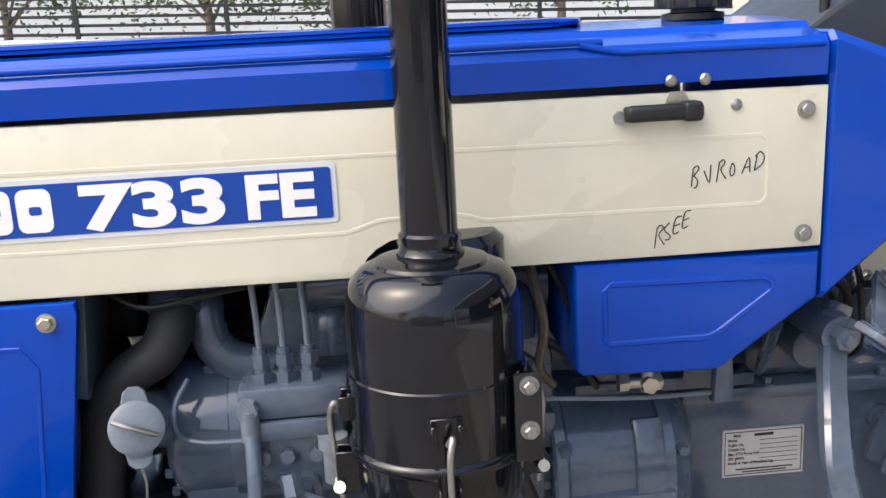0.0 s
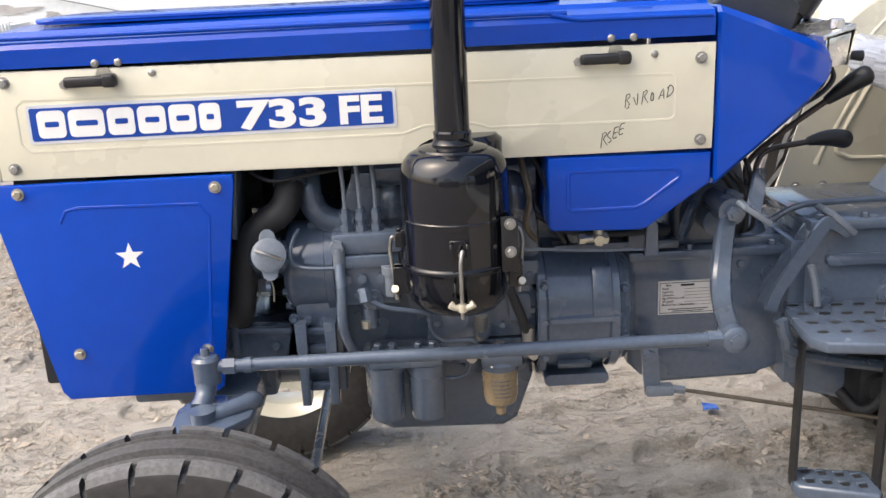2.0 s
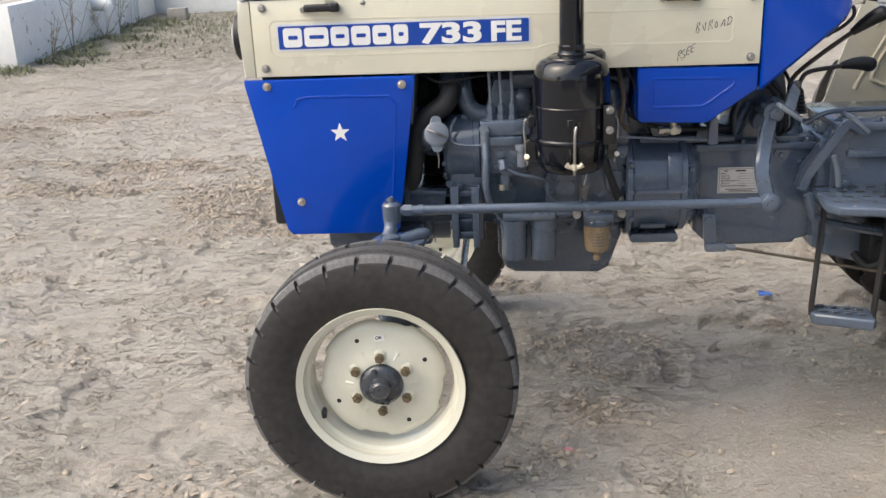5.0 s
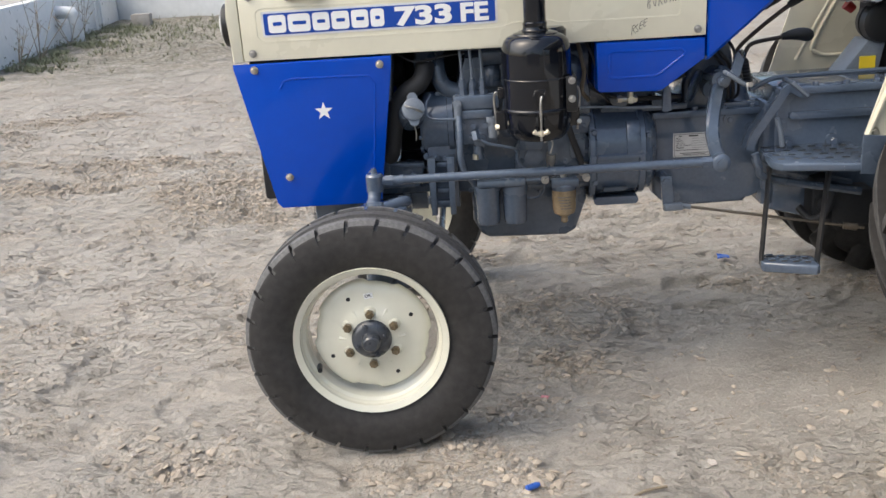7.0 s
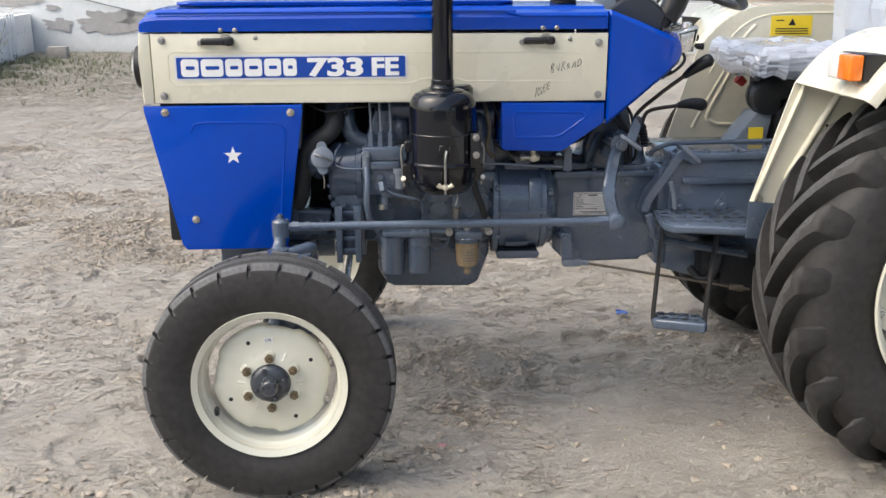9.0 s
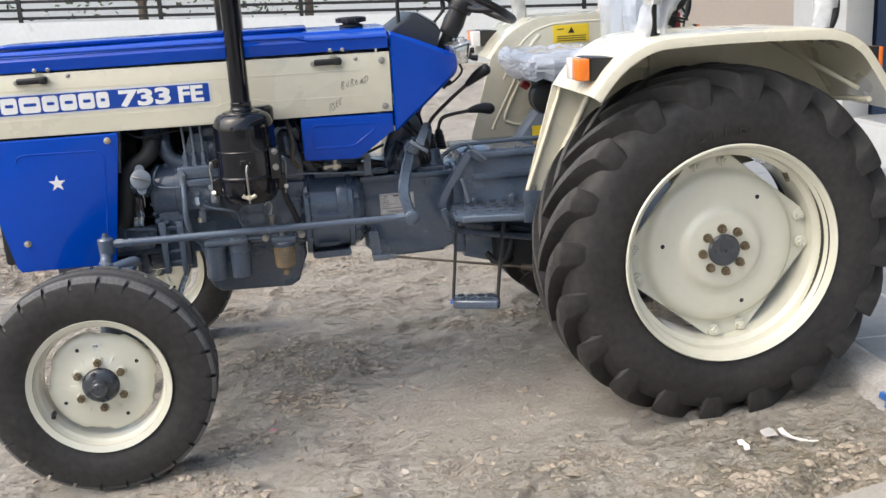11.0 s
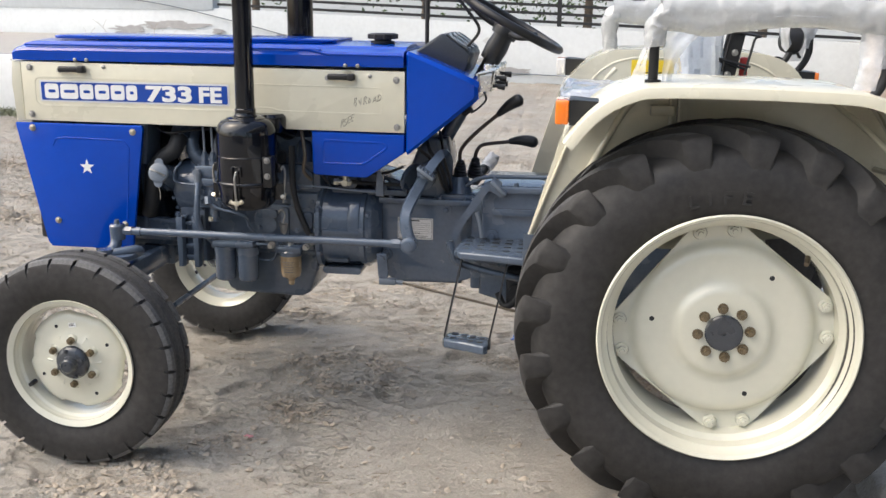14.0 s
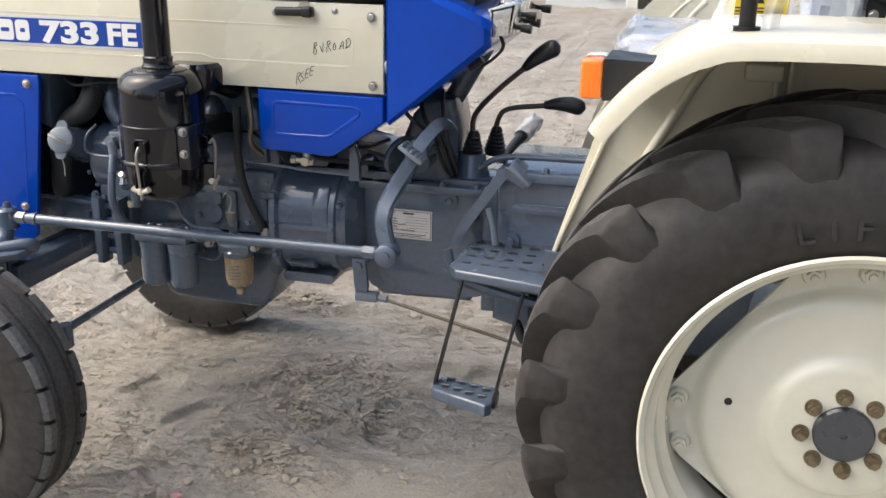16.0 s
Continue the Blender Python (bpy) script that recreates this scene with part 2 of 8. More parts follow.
WALLW = plaster("flaking_white_plaster", (0.60, 0.62, 0.62), (0.48, 0.48, 0.47), 0.70, 1.1)
PLINTHW = plaster("stained_white_plaster", (0.80, 0.80, 0.78), (0.36, 0.36, 0.33), 0.66, 6)
VERW = plaster("worn_veranda_plaster", (0.42, 0.43, 0.43), (0.28, 0.27, 0.25), 0.70, 6)
BARE = mat("bare_grey_plaster", (0.36, 0.35, 0.34), 0.95, var=0.15, scale=6, bump=0.4, bscale=40)
PINKW = mat("beige_plaster", (0.56, 0.475, 0.40), 0.9, var=0.05, scale=2, bump=0.2, bscale=40)
SLAB = mat("grey_stone_slab", (0.232, 0.250, 0.268), 0.72, var=0.14, scale=3, bump=0.12, bscale=60)
PALESLAB = mat("pale_cement_slab", (0.36, 0.375, 0.385), 0.8, var=0.10, scale=4, bump=0.12, bscale=60)
JOINT = mat("cement_joint", (0.40, 0.405, 0.40), 0.9, var=0.15, scale=20, bump=0.3, bscale=90)
KERBC = mat("grey_kerb_cement", (0.345, 0.335, 0.315), 0.92, var=0.28, scale=11, bump=0.8, bscale=70)
CEMENT = mat("rough_cement", (0.34, 0.32, 0.29), 0.92, var=0.2, scale=9, bump=0.5, bscale=60)
NAVY = mat("navy_painted_metal", (0.028, 0.05, 0.10), 0.5, var=0.12, scale=6, bump=0.04)
NAVYSHADE = mat("shade_darkened_navy_wall", (0.012, 0.02, 0.04), 0.7, var=0.15, scale=3)
CHAIRG = mat("grey_plastic", (0.16, 0.18, 0.20), 0.5, var=0.1, scale=9)
RAILB = mat("black_rail_paint", (0.012, 0.012, 0.013), 0.5, var=0.2, scale=9)
BLUEPAINT = mat("blue_brush_paint", (0.03, 0.12, 0.40), 0.7, var=0.35, scale=25)
TWIG = mat("dry_stem", (0.24, 0.195, 0.135), 0.9, var=0.3, scale=30)
WEED = mat("dusty_weed_leaf", (0.165, 0.175, 0.105), 0.8, var=0.35, scale=9)
STONE = mat("broken_cement_lump", (0.37, 0.335, 0.30), 0.9, var=0.25, scale=20, bump=0.4, bscale=90)
PAPER = mat("white_paper_scrap", (0.72, 0.70, 0.68), 0.8, var=0.1, scale=60)
BLUECAP = mat("blue_plastic_cap", (0.03, 0.10, 0.40), 0.35, var=0.2, scale=60)
PINKS = mat("pink_wrapper", (0.62, 0.25, 0.28), 0.6, var=0.2, scale=60)
LEAF = mat("tree_leaf", (0.06, 0.10, 0.03), 0.7, var=0.35, scale=2)
BARK = mat("bark", (0.14, 0.11, 0.08), 0.9, var=0.3, scale=8, bump=0.5, bscale=30)


# ---- mesh helpers ----
def bend(pts, steps=6):
    """A smooth curve through the points."""
    p = [Vector(q) for q in pts]
    if len(p) < 3:
        return p
    p = [p[0] * 2 - p[1], *p, p[-1] * 2 - p[-2]]
    out = []
    for i in range(1, len(p) - 2):
        a, b, c, d = p[i - 1 : i + 3]
        for s in range(steps):
            t = s / steps
            out.append(0.5 * (2 * b + (c - a) * t + (2 * a - 5 * b + 4 * c - d) * t * t + (3 * b - a - 3 * c + d) * t**3))
    out.append(p[-2])
    return out


def tube(bm, pts, r, n=12, steps=6, smooth=True, caps=True):
    path = bend(pts, steps) if smooth else [Vector(q) for q in pts]
    rings, side = [], None
    for i, p in enumerate(path):
        d = (path[min(i + 1, len(path) - 1)] - path[max(i - 1, 0)]).normalized()
        if side is None:
            side = d.orthogonal().normalized()
        side = (side - d * side.dot(d)).normalized()
        up = d.cross(side)
        rad = r[0] + (r[1] - r[0]) * i / (len(path) - 1) if isinstance(r, tuple) else r
        rings.append([bm.verts.new(p + rad * (math.cos(2 * math.pi * k / n) * side + math.sin(2 * math.pi * k / n) * up)) for k in range(n)])
    for a, b in zip(rings, rings[1:]):
        for k in range(n):
            bm.faces.new((a[k], a[(k + 1) % n], b[(k + 1) % n], b[k]))
    if caps:
        bm.faces.new(rings[0][::-1])
        bm.faces.new(rings[-1])
    return bm


def cyl(bm, p0, p1, r, r1=None, n=24):
    return tube(bm, [p0, p1], (r, r if r1 is None else r1), n, smooth=False)


def box(bm, x0, x1, y0, y1, z0, z1, bev=0.0, seg=2, m=None):
    vs = [bm.verts.new((x, y, z)) for x in (x0, x1) for y in (y0, y1) for z in (z0, z1)]
    fs = [bm.faces.new([vs[i] for i in f]) for f in ((0, 1, 3, 2), (4, 6, 7, 5), (0, 4, 5, 1), (2, 3, 7, 6), (0, 2, 6, 4), (1, 5, 7, 3))]
    if m is not None:
        bmesh.ops.transform(bm, matrix=m, verts=vs)
    if bev:
        es = list({e for f in fs for e in f.edges})
        bmesh.ops.bevel(bm, geom=es, offset=bev, segments=seg, profile=0.5, affect="EDGES")
    return bm


def prism(bm, poly, a0, a1, axis="y", bev=0.0, seg=2):
    """A flat outline given thickness along an axis. y: outline in x, z; z: in x, y; x: in y, z."""
    def at(u, v, w):
        return {"y": (u, w, v), "z": (u, v, w), "x": (w, u, v)}[axis]
    lo = [bm.verts.new(at(u, v, a0)) for u, v in poly]
    hi = [bm.verts.new(at(u, v, a1)) for u, v in poly]
    fs = [bm.faces.new(lo[::-1]), bm.faces.new(hi)]
    n = len(poly)
    for i in range(n):
        fs.append(bm.faces.new((lo[i], lo[(i + 1) % n], hi[(i + 1) % n], hi[i])))
    if bev:
        es = list({e for f in fs[:2] for e in f.edges})
        bmesh.ops.bevel(bm, geom=es, offset=bev, segments=seg, profile=0.5, affect="EDGES")
    return bm


def lathe(bm, prof, at, axis="y", n=48, closed=False):
    """Turns a profile of (radius, height along the axis) round the axis through at."""
    at = Vector(at)
    rings = []
    for r, h in prof:
        ring = []
        for k in range(n):
            a = 2 * math.pi * k / n
            u, v = r * math.cos(a), r * math.sin(a)
            ring.append(bm.verts.new(at + Vector({"y": (u, h, v), "z": (u, v, h), "x": (h, u, v)}[axis])))
        rings.append(ring)
    pairs = list(zip(rings, rings[1:])) + ([(rings[-1], rings[0])] if closed else [])
    for a, b in pairs:
        for k in range(n):
            bm.faces.new((a[k], a[(k + 1) % n], b[(k + 1) % n], b[k]))
    if not closed:
        for ring, (r, h) in ((rings[0], prof[0]), (rings[-1], prof[-1])):
            if r > 1e-4:
                bm.faces.new(ring)
    return bm


def loft(bm, sections, cap=True):
    """Joins closed sections that have equal numbers of points."""
    rings = [[bm.verts.new(p) for p in s] for s in sections]
    n = len(rings[0])
    for a, b in zip(rings, rings[1:]):
        for k in range(n):
            bm.faces.new((a[k], a[(k + 1) % n], b[(k + 1) % n], b[k]))
    if cap:
        bm.faces.new(rings[0][::-1])
        bm.faces.new(rings[-1])
    return bm


def bolt(bm, at, r=0.008, h=0.006, axis="y", sign=-1, washer=True):
    at = Vector(at)
    d = Vector({"x": (1, 0, 0), "y": (0, 1, 0), "z": (0, 0, 1)}[axis]) * sign
    if washer:
        cyl(bm, at, at + d * 0.0022, r * 1.35, n=20)
        at = at + d * 0.0022
    cyl(bm, at, at + d * h * 0.8, r, n=6)
    cyl(bm, at + d * h * 0.8, at + d * h, r, r * 0.8, n=6)
    return bm


def rounded(x0, x1, z0, z1, r, n=5):
    out = []
    for cx, cz, a0 in ((x1 - r, z1 - r, 0), (x0 + r, z1 - r, 90), (x0 + r, z0 + r, 180), (x1 - r, z0 + r, 270)):
        for k in range(n + 1):
            a = radians(a0 + 90 * k / n)
            out.append((cx + r * math.cos(a), cz + r * math.sin(a)))
    return out


def bead(bm, outline, y, r=0.004, closed=True):
    """A pressed bead that follows an outline in x, z on the plane y."""
    pts = [(u, y, v) for u, v in outline]
    if closed:
        pts.append(pts[0])
    path = [Vector(p) for p in pts]
    rings = []
    n = len(path)
    for i, p in enumerate(path):
        a, b = path[(i - 1) % (n - 1) if closed else max(i - 1, 0)], path[(i + 1) % (n - 1) if closed else min(i + 1, n - 1)]
        d = (b - a).normalized()
        s = d.cross(Vector((0, 1, 0))).normalized()
        rings.append([bm.verts.new(p + s * w + Vector((0, h, 0))) for w, h in ((-1.8 * r, 0.0015), (-0.8 * r, -0.6 * r), (0.8 * r, -0.6 * r), (1.8 * r, 0.0015))])
    for p, q in zip(rings, rings[1:]):
        for k in range(3):
            bm.faces.new((p[k], p[k + 1], q[k + 1], q[k]))
    return bm


def mesh_of(name, bm, material, sharp=38, kind_smooth=True):
    bmesh.ops.recalc_face_normals(bm, faces=bm.faces)
    me = bpy.data.meshes.new(name)
    bm.to_mesh(me)
    bm.free()
    if kind_smooth:
        for p in me.polygons:
            p.use_smooth = True
        me.set_sharp_from_angle(angle=radians(sharp))
    me.materials.append(material)
    return me


def hang(ob, parent):
    """Puts a part that is built in world coordinates under its thing."""
    ob.parent = parent
    if parent.type == "EMPTY":
        ob.matrix_parent_inverse = Matrix.Translation(-parent.location)


def part(name, bm, material, parent, label="", sharp=38):
    ob = new(name, mesh_of(name, bm, material, sharp))
    hang(ob, parent)
    if label:
        tagged(ob, label)
    return ob


def thing(name, bm, material, label, category, kind="", group="", sharp=38):
    ob = new(name, mesh_of(name, bm, material, sharp))
    return tagged(ob, label, category, group, kind)


def base(name, at, label, category, group=""):
    ob = new(name)
    ob.location = at
    ob.empty_display_size = 0.1
    return tagged(ob, label, category, group)


def shared(name, me, parent, m, label=""):
    """Another object on the same mesh."""
    ob = new(name, me)
    hang(ob, parent)
    ob.matrix_basis = m
    if label:
        tagged(ob, label)
    return ob


def letters(name, body, size, material, parent, at, depth=0.001, bold=0.0, shear=0.0, wide=1.0, turn=(90, 0, 0), align="LEFT"):
    cu = bpy.data.curves.new(name, "FONT")
    cu.body, cu.size, cu.extrude, cu.offset, cu.shear, cu.align_x = body, size, depth, bold, shear, align
    tmp = new(name, cu)
    bpy.context.view_layer.update()
    me = bpy.data.meshes.new_from_object(tmp.evaluated_get(bpy.context.evaluated_depsgraph_get()))
    bpy.data.objects.remove(tmp)
    bpy.data.curves.remove(cu)
    me.transform(pose(*at, *turn) @ Matrix.Diagonal((wide, 1, 1, 1)))
    me.materials.clear()
    me.materials.append(material)
    ob = new(name, me)
    hang(ob, parent)
    return ob


# ---- ground, walls, building ----
def smooth_patch(x, y):
    """The hard, swept patch beside the tractor: 1 inside, 0 outside."""
    e = ((x - 1.28) / 0.60) ** 2 + ((y + 0.38) / 0.40) ** 2
    e += 0.5 * noise.noise(Vector((x * 2.2, y * 2.2, 3.3)))
    return max(0.0, min(1.0, 1.6 - 1.3 * e))


def clods(x, y):
    """How broken up the sand is, 0 to 1."""
    v = Vector((x * 0.9 + 0.3 * y, y * 1.5, 0.0))
    m = noise.noise(v * 1.35 + Vector((9, 3, 0))) + 0.5 * noise.noise(v * 3.4 + Vector((1, 7, 0)))
    a = max(0.0, min(1.0, ((x - 0.38) * 0.37 + (y + 0.55) * 0.70) / 0.627))
    band = 0.75 * math.exp(-((x - 0.38 - 0.37 * a) ** 2 + (y + 0.55 - 0.70 * a) ** 2) / 0.022)
    band += 0.7 * math.exp(-(((y - 0.45 + 0.1 * (x - 1.0)) / 0.15) ** 2)) * scarp(x - 0.45, 9) * scarp(1.8 - x, 9)
    band += 0.75 * math.exp(-(((y - 2.6 + 0.45 * (x + 2.0)) / 0.75) ** 2)) * scarp(-0.5 - x, 3) * scarp(x + 5.0, 3)
    band += 0.9 * math.exp(-(((y - 4.2 + 0.35 * (x + 2.0)) / 1.1) ** 2)) * scarp(-0.2 - x, 3) * scarp(x + 6.5, 3) * max(0.0, 0.25 + 1.5 * noise.noise(Vector((x * 1.1, y * 3.0, 4.4))))
    near = 0.6 * math.exp(-(((y + 0.98) / 0.24) ** 2)) * scarp(x + 0.1, 9) * (0.5 + 1.2 * noise.noise(Vector((x * 3.3, y * 3.3, 9.1))))
    torn = 0.62 + 1.1 * noise.noise(Vector((x * 5.0 + 2.0 * y, y * 8.0, 2.2)))
    return max(0.0, min(0.9, 1.5 * (m - 0.10) + band * max(0.0, torn) + near)) * (1 - smooth_patch(x, y))


def scarp(v, sharp):
    """A soft step: crusts of sand that break off with a crisp edge."""
    return 1 / (1 + math.exp(-max(-30.0, min(30.0, sharp * v))))


def lump(x, y):
    """Height of the trampled sand: soft hollows, drag marks with crisp crusts, tyre prints and broken clods."""
    v = Vector((x, y, 0))
    h = 0.012 * noise.noise(v * 1.3) + 0.008 * noise.noise(v * 3.7 + Vector((4, 1, 2)))
    sm, c = smooth_patch(x, y), clods(x, y)
    w = v + 0.030 * Vector((noise.noise(v * 6), noise.noise(v * 6 + Vector((5, 5, 5))), 0))
    u, t = w.x * 0.97 + w.y * 0.24, w.y * 0.97 - w.x * 0.24
    rough = 1 - sm
    streak = noise.noise(Vector((u * 2.6, t * 10.0, 0.7))) + 0.40 * noise.noise(Vector((u * 7, t * 21.0, 2.7)))
    h += rough * (1 - 0.5 * c) * (0.010 * scarp(streak - 0.14, 34) - 0.008 * scarp(-streak - 0.22, 30) + 0.003 * streak)
    heel = noise.noise(Vector((w.x * 5.0, w.y * 6.5, 4.0)))
    h -= 0.015 * rough * scarp(heel - 0.30, 26)
    h += 0.010 * rough * scarp(heel - 0.22, 40) * scarp(0.30 - heel, 40)
    # narrow ribbed prints of tyres that rolled by, seen on the open sand
    for px_, py_, turn, wide in ((-1.35, -0.25, 0.62, 0.13), (-0.95, 0.35, -0.10, 0.10), (-2.2, 1.2, -0.16, 0.16), (-0.75, -0.62, -0.32, 0.10)):
        du, dt = (x - px_) * math.cos(turn) + (y - py_) * math.sin(turn), (y - py_) * math.cos(turn) - (x - px_) * math.sin(turn) + 0.05 * math.sin(x * 2.1)
        inside = scarp(wide - abs(dt), 90) * scarp(1.1 - abs(du), 9)
        if inside > 0.01:
            h += inside * (0.007 * scarp(math.sin(dt * 150 + 0.8 * math.sin(du * 31)), 3) - 0.008)
    flake = noise.noise(Vector((u * 13.0, t * 22.0, 1.7)))
    h += rough * (0.003 + 0.010 * c) * scarp(flake - 0.18, 26)
    ridge = 1 - abs(noise.noise(w * 12.0 + Vector((2, 2, 0))))
    h += c * (0.012 * (ridge * ridge - 0.6) + 0.011 * scarp(noise.noise(w * 24.0), 16) + 0.005 * noise.noise(v * 46.0))
    h += (1 - c) * 0.0012 * noise.noise(v * 40.0)
    h += 0.028 * math.exp(-(((x - 2.45) / 0.22) ** 2) - ((y + 1.15) / 0.5) ** 2)
    return h - 0.006


def spaced(lo, a, b, hi, step, grow=1.16):
    mid = list(np.arange(a, b + 1e-6, step))
    s, p, up = step, mid[-1], []
    while p < hi:
        s *= grow if abs(p) < 9 else 1.22
        p += s
        up.append(p)
    s, p, down = step, mid[0], []
    while p > lo:
        s *= grow if abs(p) < 9 else 1.22
        p -= s
        down.append(p)
    return down[::-1] + mid + up


def build_ground():
    xs, ys = spaced(-900, -2.6, 2.7, 900, 0.0105, 1.03), spaced(-900, -1.6, 2.6, 900, 0.0105, 1.03)
    verts = [(x, y, lump(x, y) if abs(x) < 30 and abs(y) < 30 else 0.0) for y in ys for x in xs]
    nx = len(xs)
    faces = [(j * nx + i, j * nx + i + 1, (j + 1) * nx + i + 1, (j + 1) * nx + i) for j in range(len(ys) - 1) for i in range(nx - 1)]
    me = bpy.data.meshes.new("ground")
    me.from_pydata(verts, [], faces)
    for p in me.polygons:
        p.use_smooth = True
    at = me.color_attributes.new("litter", "FLOAT_COLOR", "POINT")
    vals = np.zeros((len(verts), 4), dtype=np.float32)
    v = np.array(verts)
    far = np.clip((v[:, 1] - 6.5) / 3.0, 0, 1) * np.clip((-1.0 - v[:, 0]) / 2.0, 0, 1)
    kerb = np.exp(-(((v[:, 0] - 2.1) / 0.5) ** 2) - ((v[:, 1] + 1.1) / 0.28) ** 2) * 0.8
    vals[:, 0] = vals[:, 1] = vals[:, 2] = np.clip(far * 0.9 + kerb, 0, 1)
    vals[:, 3] = 1
    at.data.foreach_set("color", vals.ravel())
    at = me.color_attributes.new("clod", "FLOAT_COLOR", "POINT")
    c = np.array([clods(x, y) if abs(x) < 12 and -6 < y < 18 else 0.0 for x, y, z in verts], dtype=np.float32)
    open_ = np.array([1 - smooth_patch(x, y) if abs(x) < 4 and -3 < y < 3 else 1.0 for x, y, z in verts], dtype=np.float32)
    at.data.foreach_set("color", np.stack([c, 0.15 + 0.85 * open_, c, np.ones_like(c)], 1).ravel())
    me.materials.append(SAND)
    return tagged(new("ground", me), "pale trampled sand with footprints and tyre marks", "sand", kind="structure")


build_ground()


def build_crumbs():
    """Small broken plates and lumps of damp sand lying where the crust is broken up."""
    rng = np.random.default_rng(11)
    shapes, faces = [], None
    for k in range(14):
        bm = bmesh.new()
        bmesh.ops.create_icosphere(bm, subdivisions=1, radius=1.0)
        size = np.array([rng.uniform(0.8, 1.5), rng.uniform(0.5, 1.0), rng.uniform(0.20, 0.46)])
        pts = np.array([q.co[:] for q in bm.verts]) * size
        shapes.append(pts * rng.uniform(0.62, 1.25, (len(pts), 1)))
        faces = np.array([[q.index for q in f.verts] for f in bm.faces])
        bm.free()
    x0, y0, step = -4.6, -1.8, 0.045
    nx, ny = 158, 172
    soft = np.array([[clods(x0 + i * step, y0 + j * step) for i in range(nx)] for j in range(ny)])
    clump = np.array([[noise.noise(Vector(((x0 + i * step) * 7, (y0 + j * step) * 9, 6.6))) for i in range(nx)] for j in range(ny)])
    keep = (0.9 * soft**1.4 + 0.030) * (0.10 + 2.0 * np.clip(clump + 0.05, 0, None))
    vs, fs, n = [], [], 0
    while len(vs) < 60000:
        px_, py_ = rng.uniform(x0, x0 + (nx - 1) * step, 4000), rng.uniform(y0, y0 + (ny - 1) * step, 4000)
        i, j = ((px_ - x0) / step).astype(int), ((py_ - y0) / step).astype(int)
        ok = (rng.random(4000) < keep[j, i]) & (px_ < 2.42)
        for x, y in zip(px_[ok], py_[ok]):
            big = 0.020 if y < -0.5 else 0.015
            r = min(big, 0.0032 * (1 + rng.pareto(1.8)))
            a, tip = rng.uniform(0, 6.28), rng.uniform(-0.5, 0.5)
            ca, sa, ct, st = math.cos(a), math.sin(a), math.cos(tip), math.sin(tip)
            rot = np.array([[ca, -sa * ct, sa * st], [sa, ca * ct, -ca * st], [0, st, ct]])
            vs.append(shapes[rng.integers(14)] @ rot.T * r + np.array([x, y, lump(x, y) + 0.12 * r]))
            fs.append(faces + n)
            n += len(shapes[0])
    me = bpy.data.meshes.new("sand_crumbs")
    me.from_pydata(np.concatenate(vs).tolist(), [], np.concatenate(fs).tolist())
    me.materials.append(CRUMB)
    return tagged(new("sand_crumbs", me), "small broken crumbs of damp brown sand", "sand crumbs", kind="stuff")


build_crumbs()

# boundary wall behind, with the rail on it; it runs a little askew
WT = 1.36
FALL = -0.034
ASKEW = Matrix.Translation((-6.7, 17.2, 0)) @ Matrix.Rotation(radians(-9.6), 4, "Z")


def askew(bm):
    bmesh.ops.transform(bm, matrix=ASKEW, verts=bm.verts)
    return bm


thing("wall_north", askew(prism(bmesh.new(), [(-26, -0.2), (-26, WT), (0, WT), (26, WT + 26 * FALL), (26, -0.2)], 0, 0.23, "y", 0.01)), WALLW, "white plastered boundary wall with flaking patches", "wall", "structure")
thing("wall_north_high", askew(box(bmesh.new(), -26, 0.25, -0.02, 0.25, WT - 0.05, 3.4, 0.01)), WALLW, "tall white plastered stretch of the boundary wall", "wall", "structure")


def flaked(cx, cz, rx, rz, seed):
    """An irregular patch where the paint has come off."""
    pts = []
    for k in range(72):
        a = 2 * math.pi * k / 72
        n_ = Vector((1.6 * math.cos(a), 1.6 * math.sin(a), seed))
        f = 1 + 0.75 * noise.noise(n_) + 0.35 * noise.noise(n_ * 3.1) + 0.15 * noise.noise(n_ * 8)
        pts.append((cx + rx * f * math.cos(a), max(0.02, cz + rz * f * math.sin(a))))
    thing("bare_plaster", askew(prism(bmesh.new(), pts, -0.026, -0.018)), BARE, "grey bare plaster where the paint flaked", "plaster patch", "structure")


for p in ((1.55, 0.58, 0.62, 0.22, 1), (2.35, 0.60, 0.55, 0.16, 2), (0.45, 0.55, 0.30, 0.10, 3), (-0.9, 0.98, 0.75, 0.10, 4), (0.35, 0.86, 0.15, 0.05, 5), (-1.9, 0.86, 0.5, 0.08, 6), (6.2, 0.42, 0.18, 0.06, 7), (7.0, 0.22, 0.35, 0.06, 8)):
    flaked(*p)
rail = base("railing", (-1, 16.4, WT), "black painted metal railing on top of a white wall", "railing")
for k in range(8):
    z0, z1 = WT + 0.045 + 0.157 * k, WT + 0.100 + 0.157 * k
    part("rail_bar", askew(prism(bmesh.new(), [(0.30, z0), (0.30, z1), (26, z1 + 26 * FALL), (26, z0 + 26 * FALL)], 0.08, 0.12, "y")), RAILB, rail)
for k in range(9):
    x = 2.3 + 2.75 * k
    part("rail_post", askew(box(bmesh.new(), x, x + 0.08, 0.04, 0.08, WT + x * FALL, WT + x * FALL + 1.25)), RAILB, rail)
cab = base("wall_cable", (-4, 16.6, 1.3), "thin grey cable sagging along a white wall", "cable")
bm = bmesh.new()
tube(bm, [(-5, -0.05, 1.75), (-1.6, -0.05, 1.5), (0.6, -0.05, 1.12), (2.8, -0.05, 0.62)], 0.012, 6)
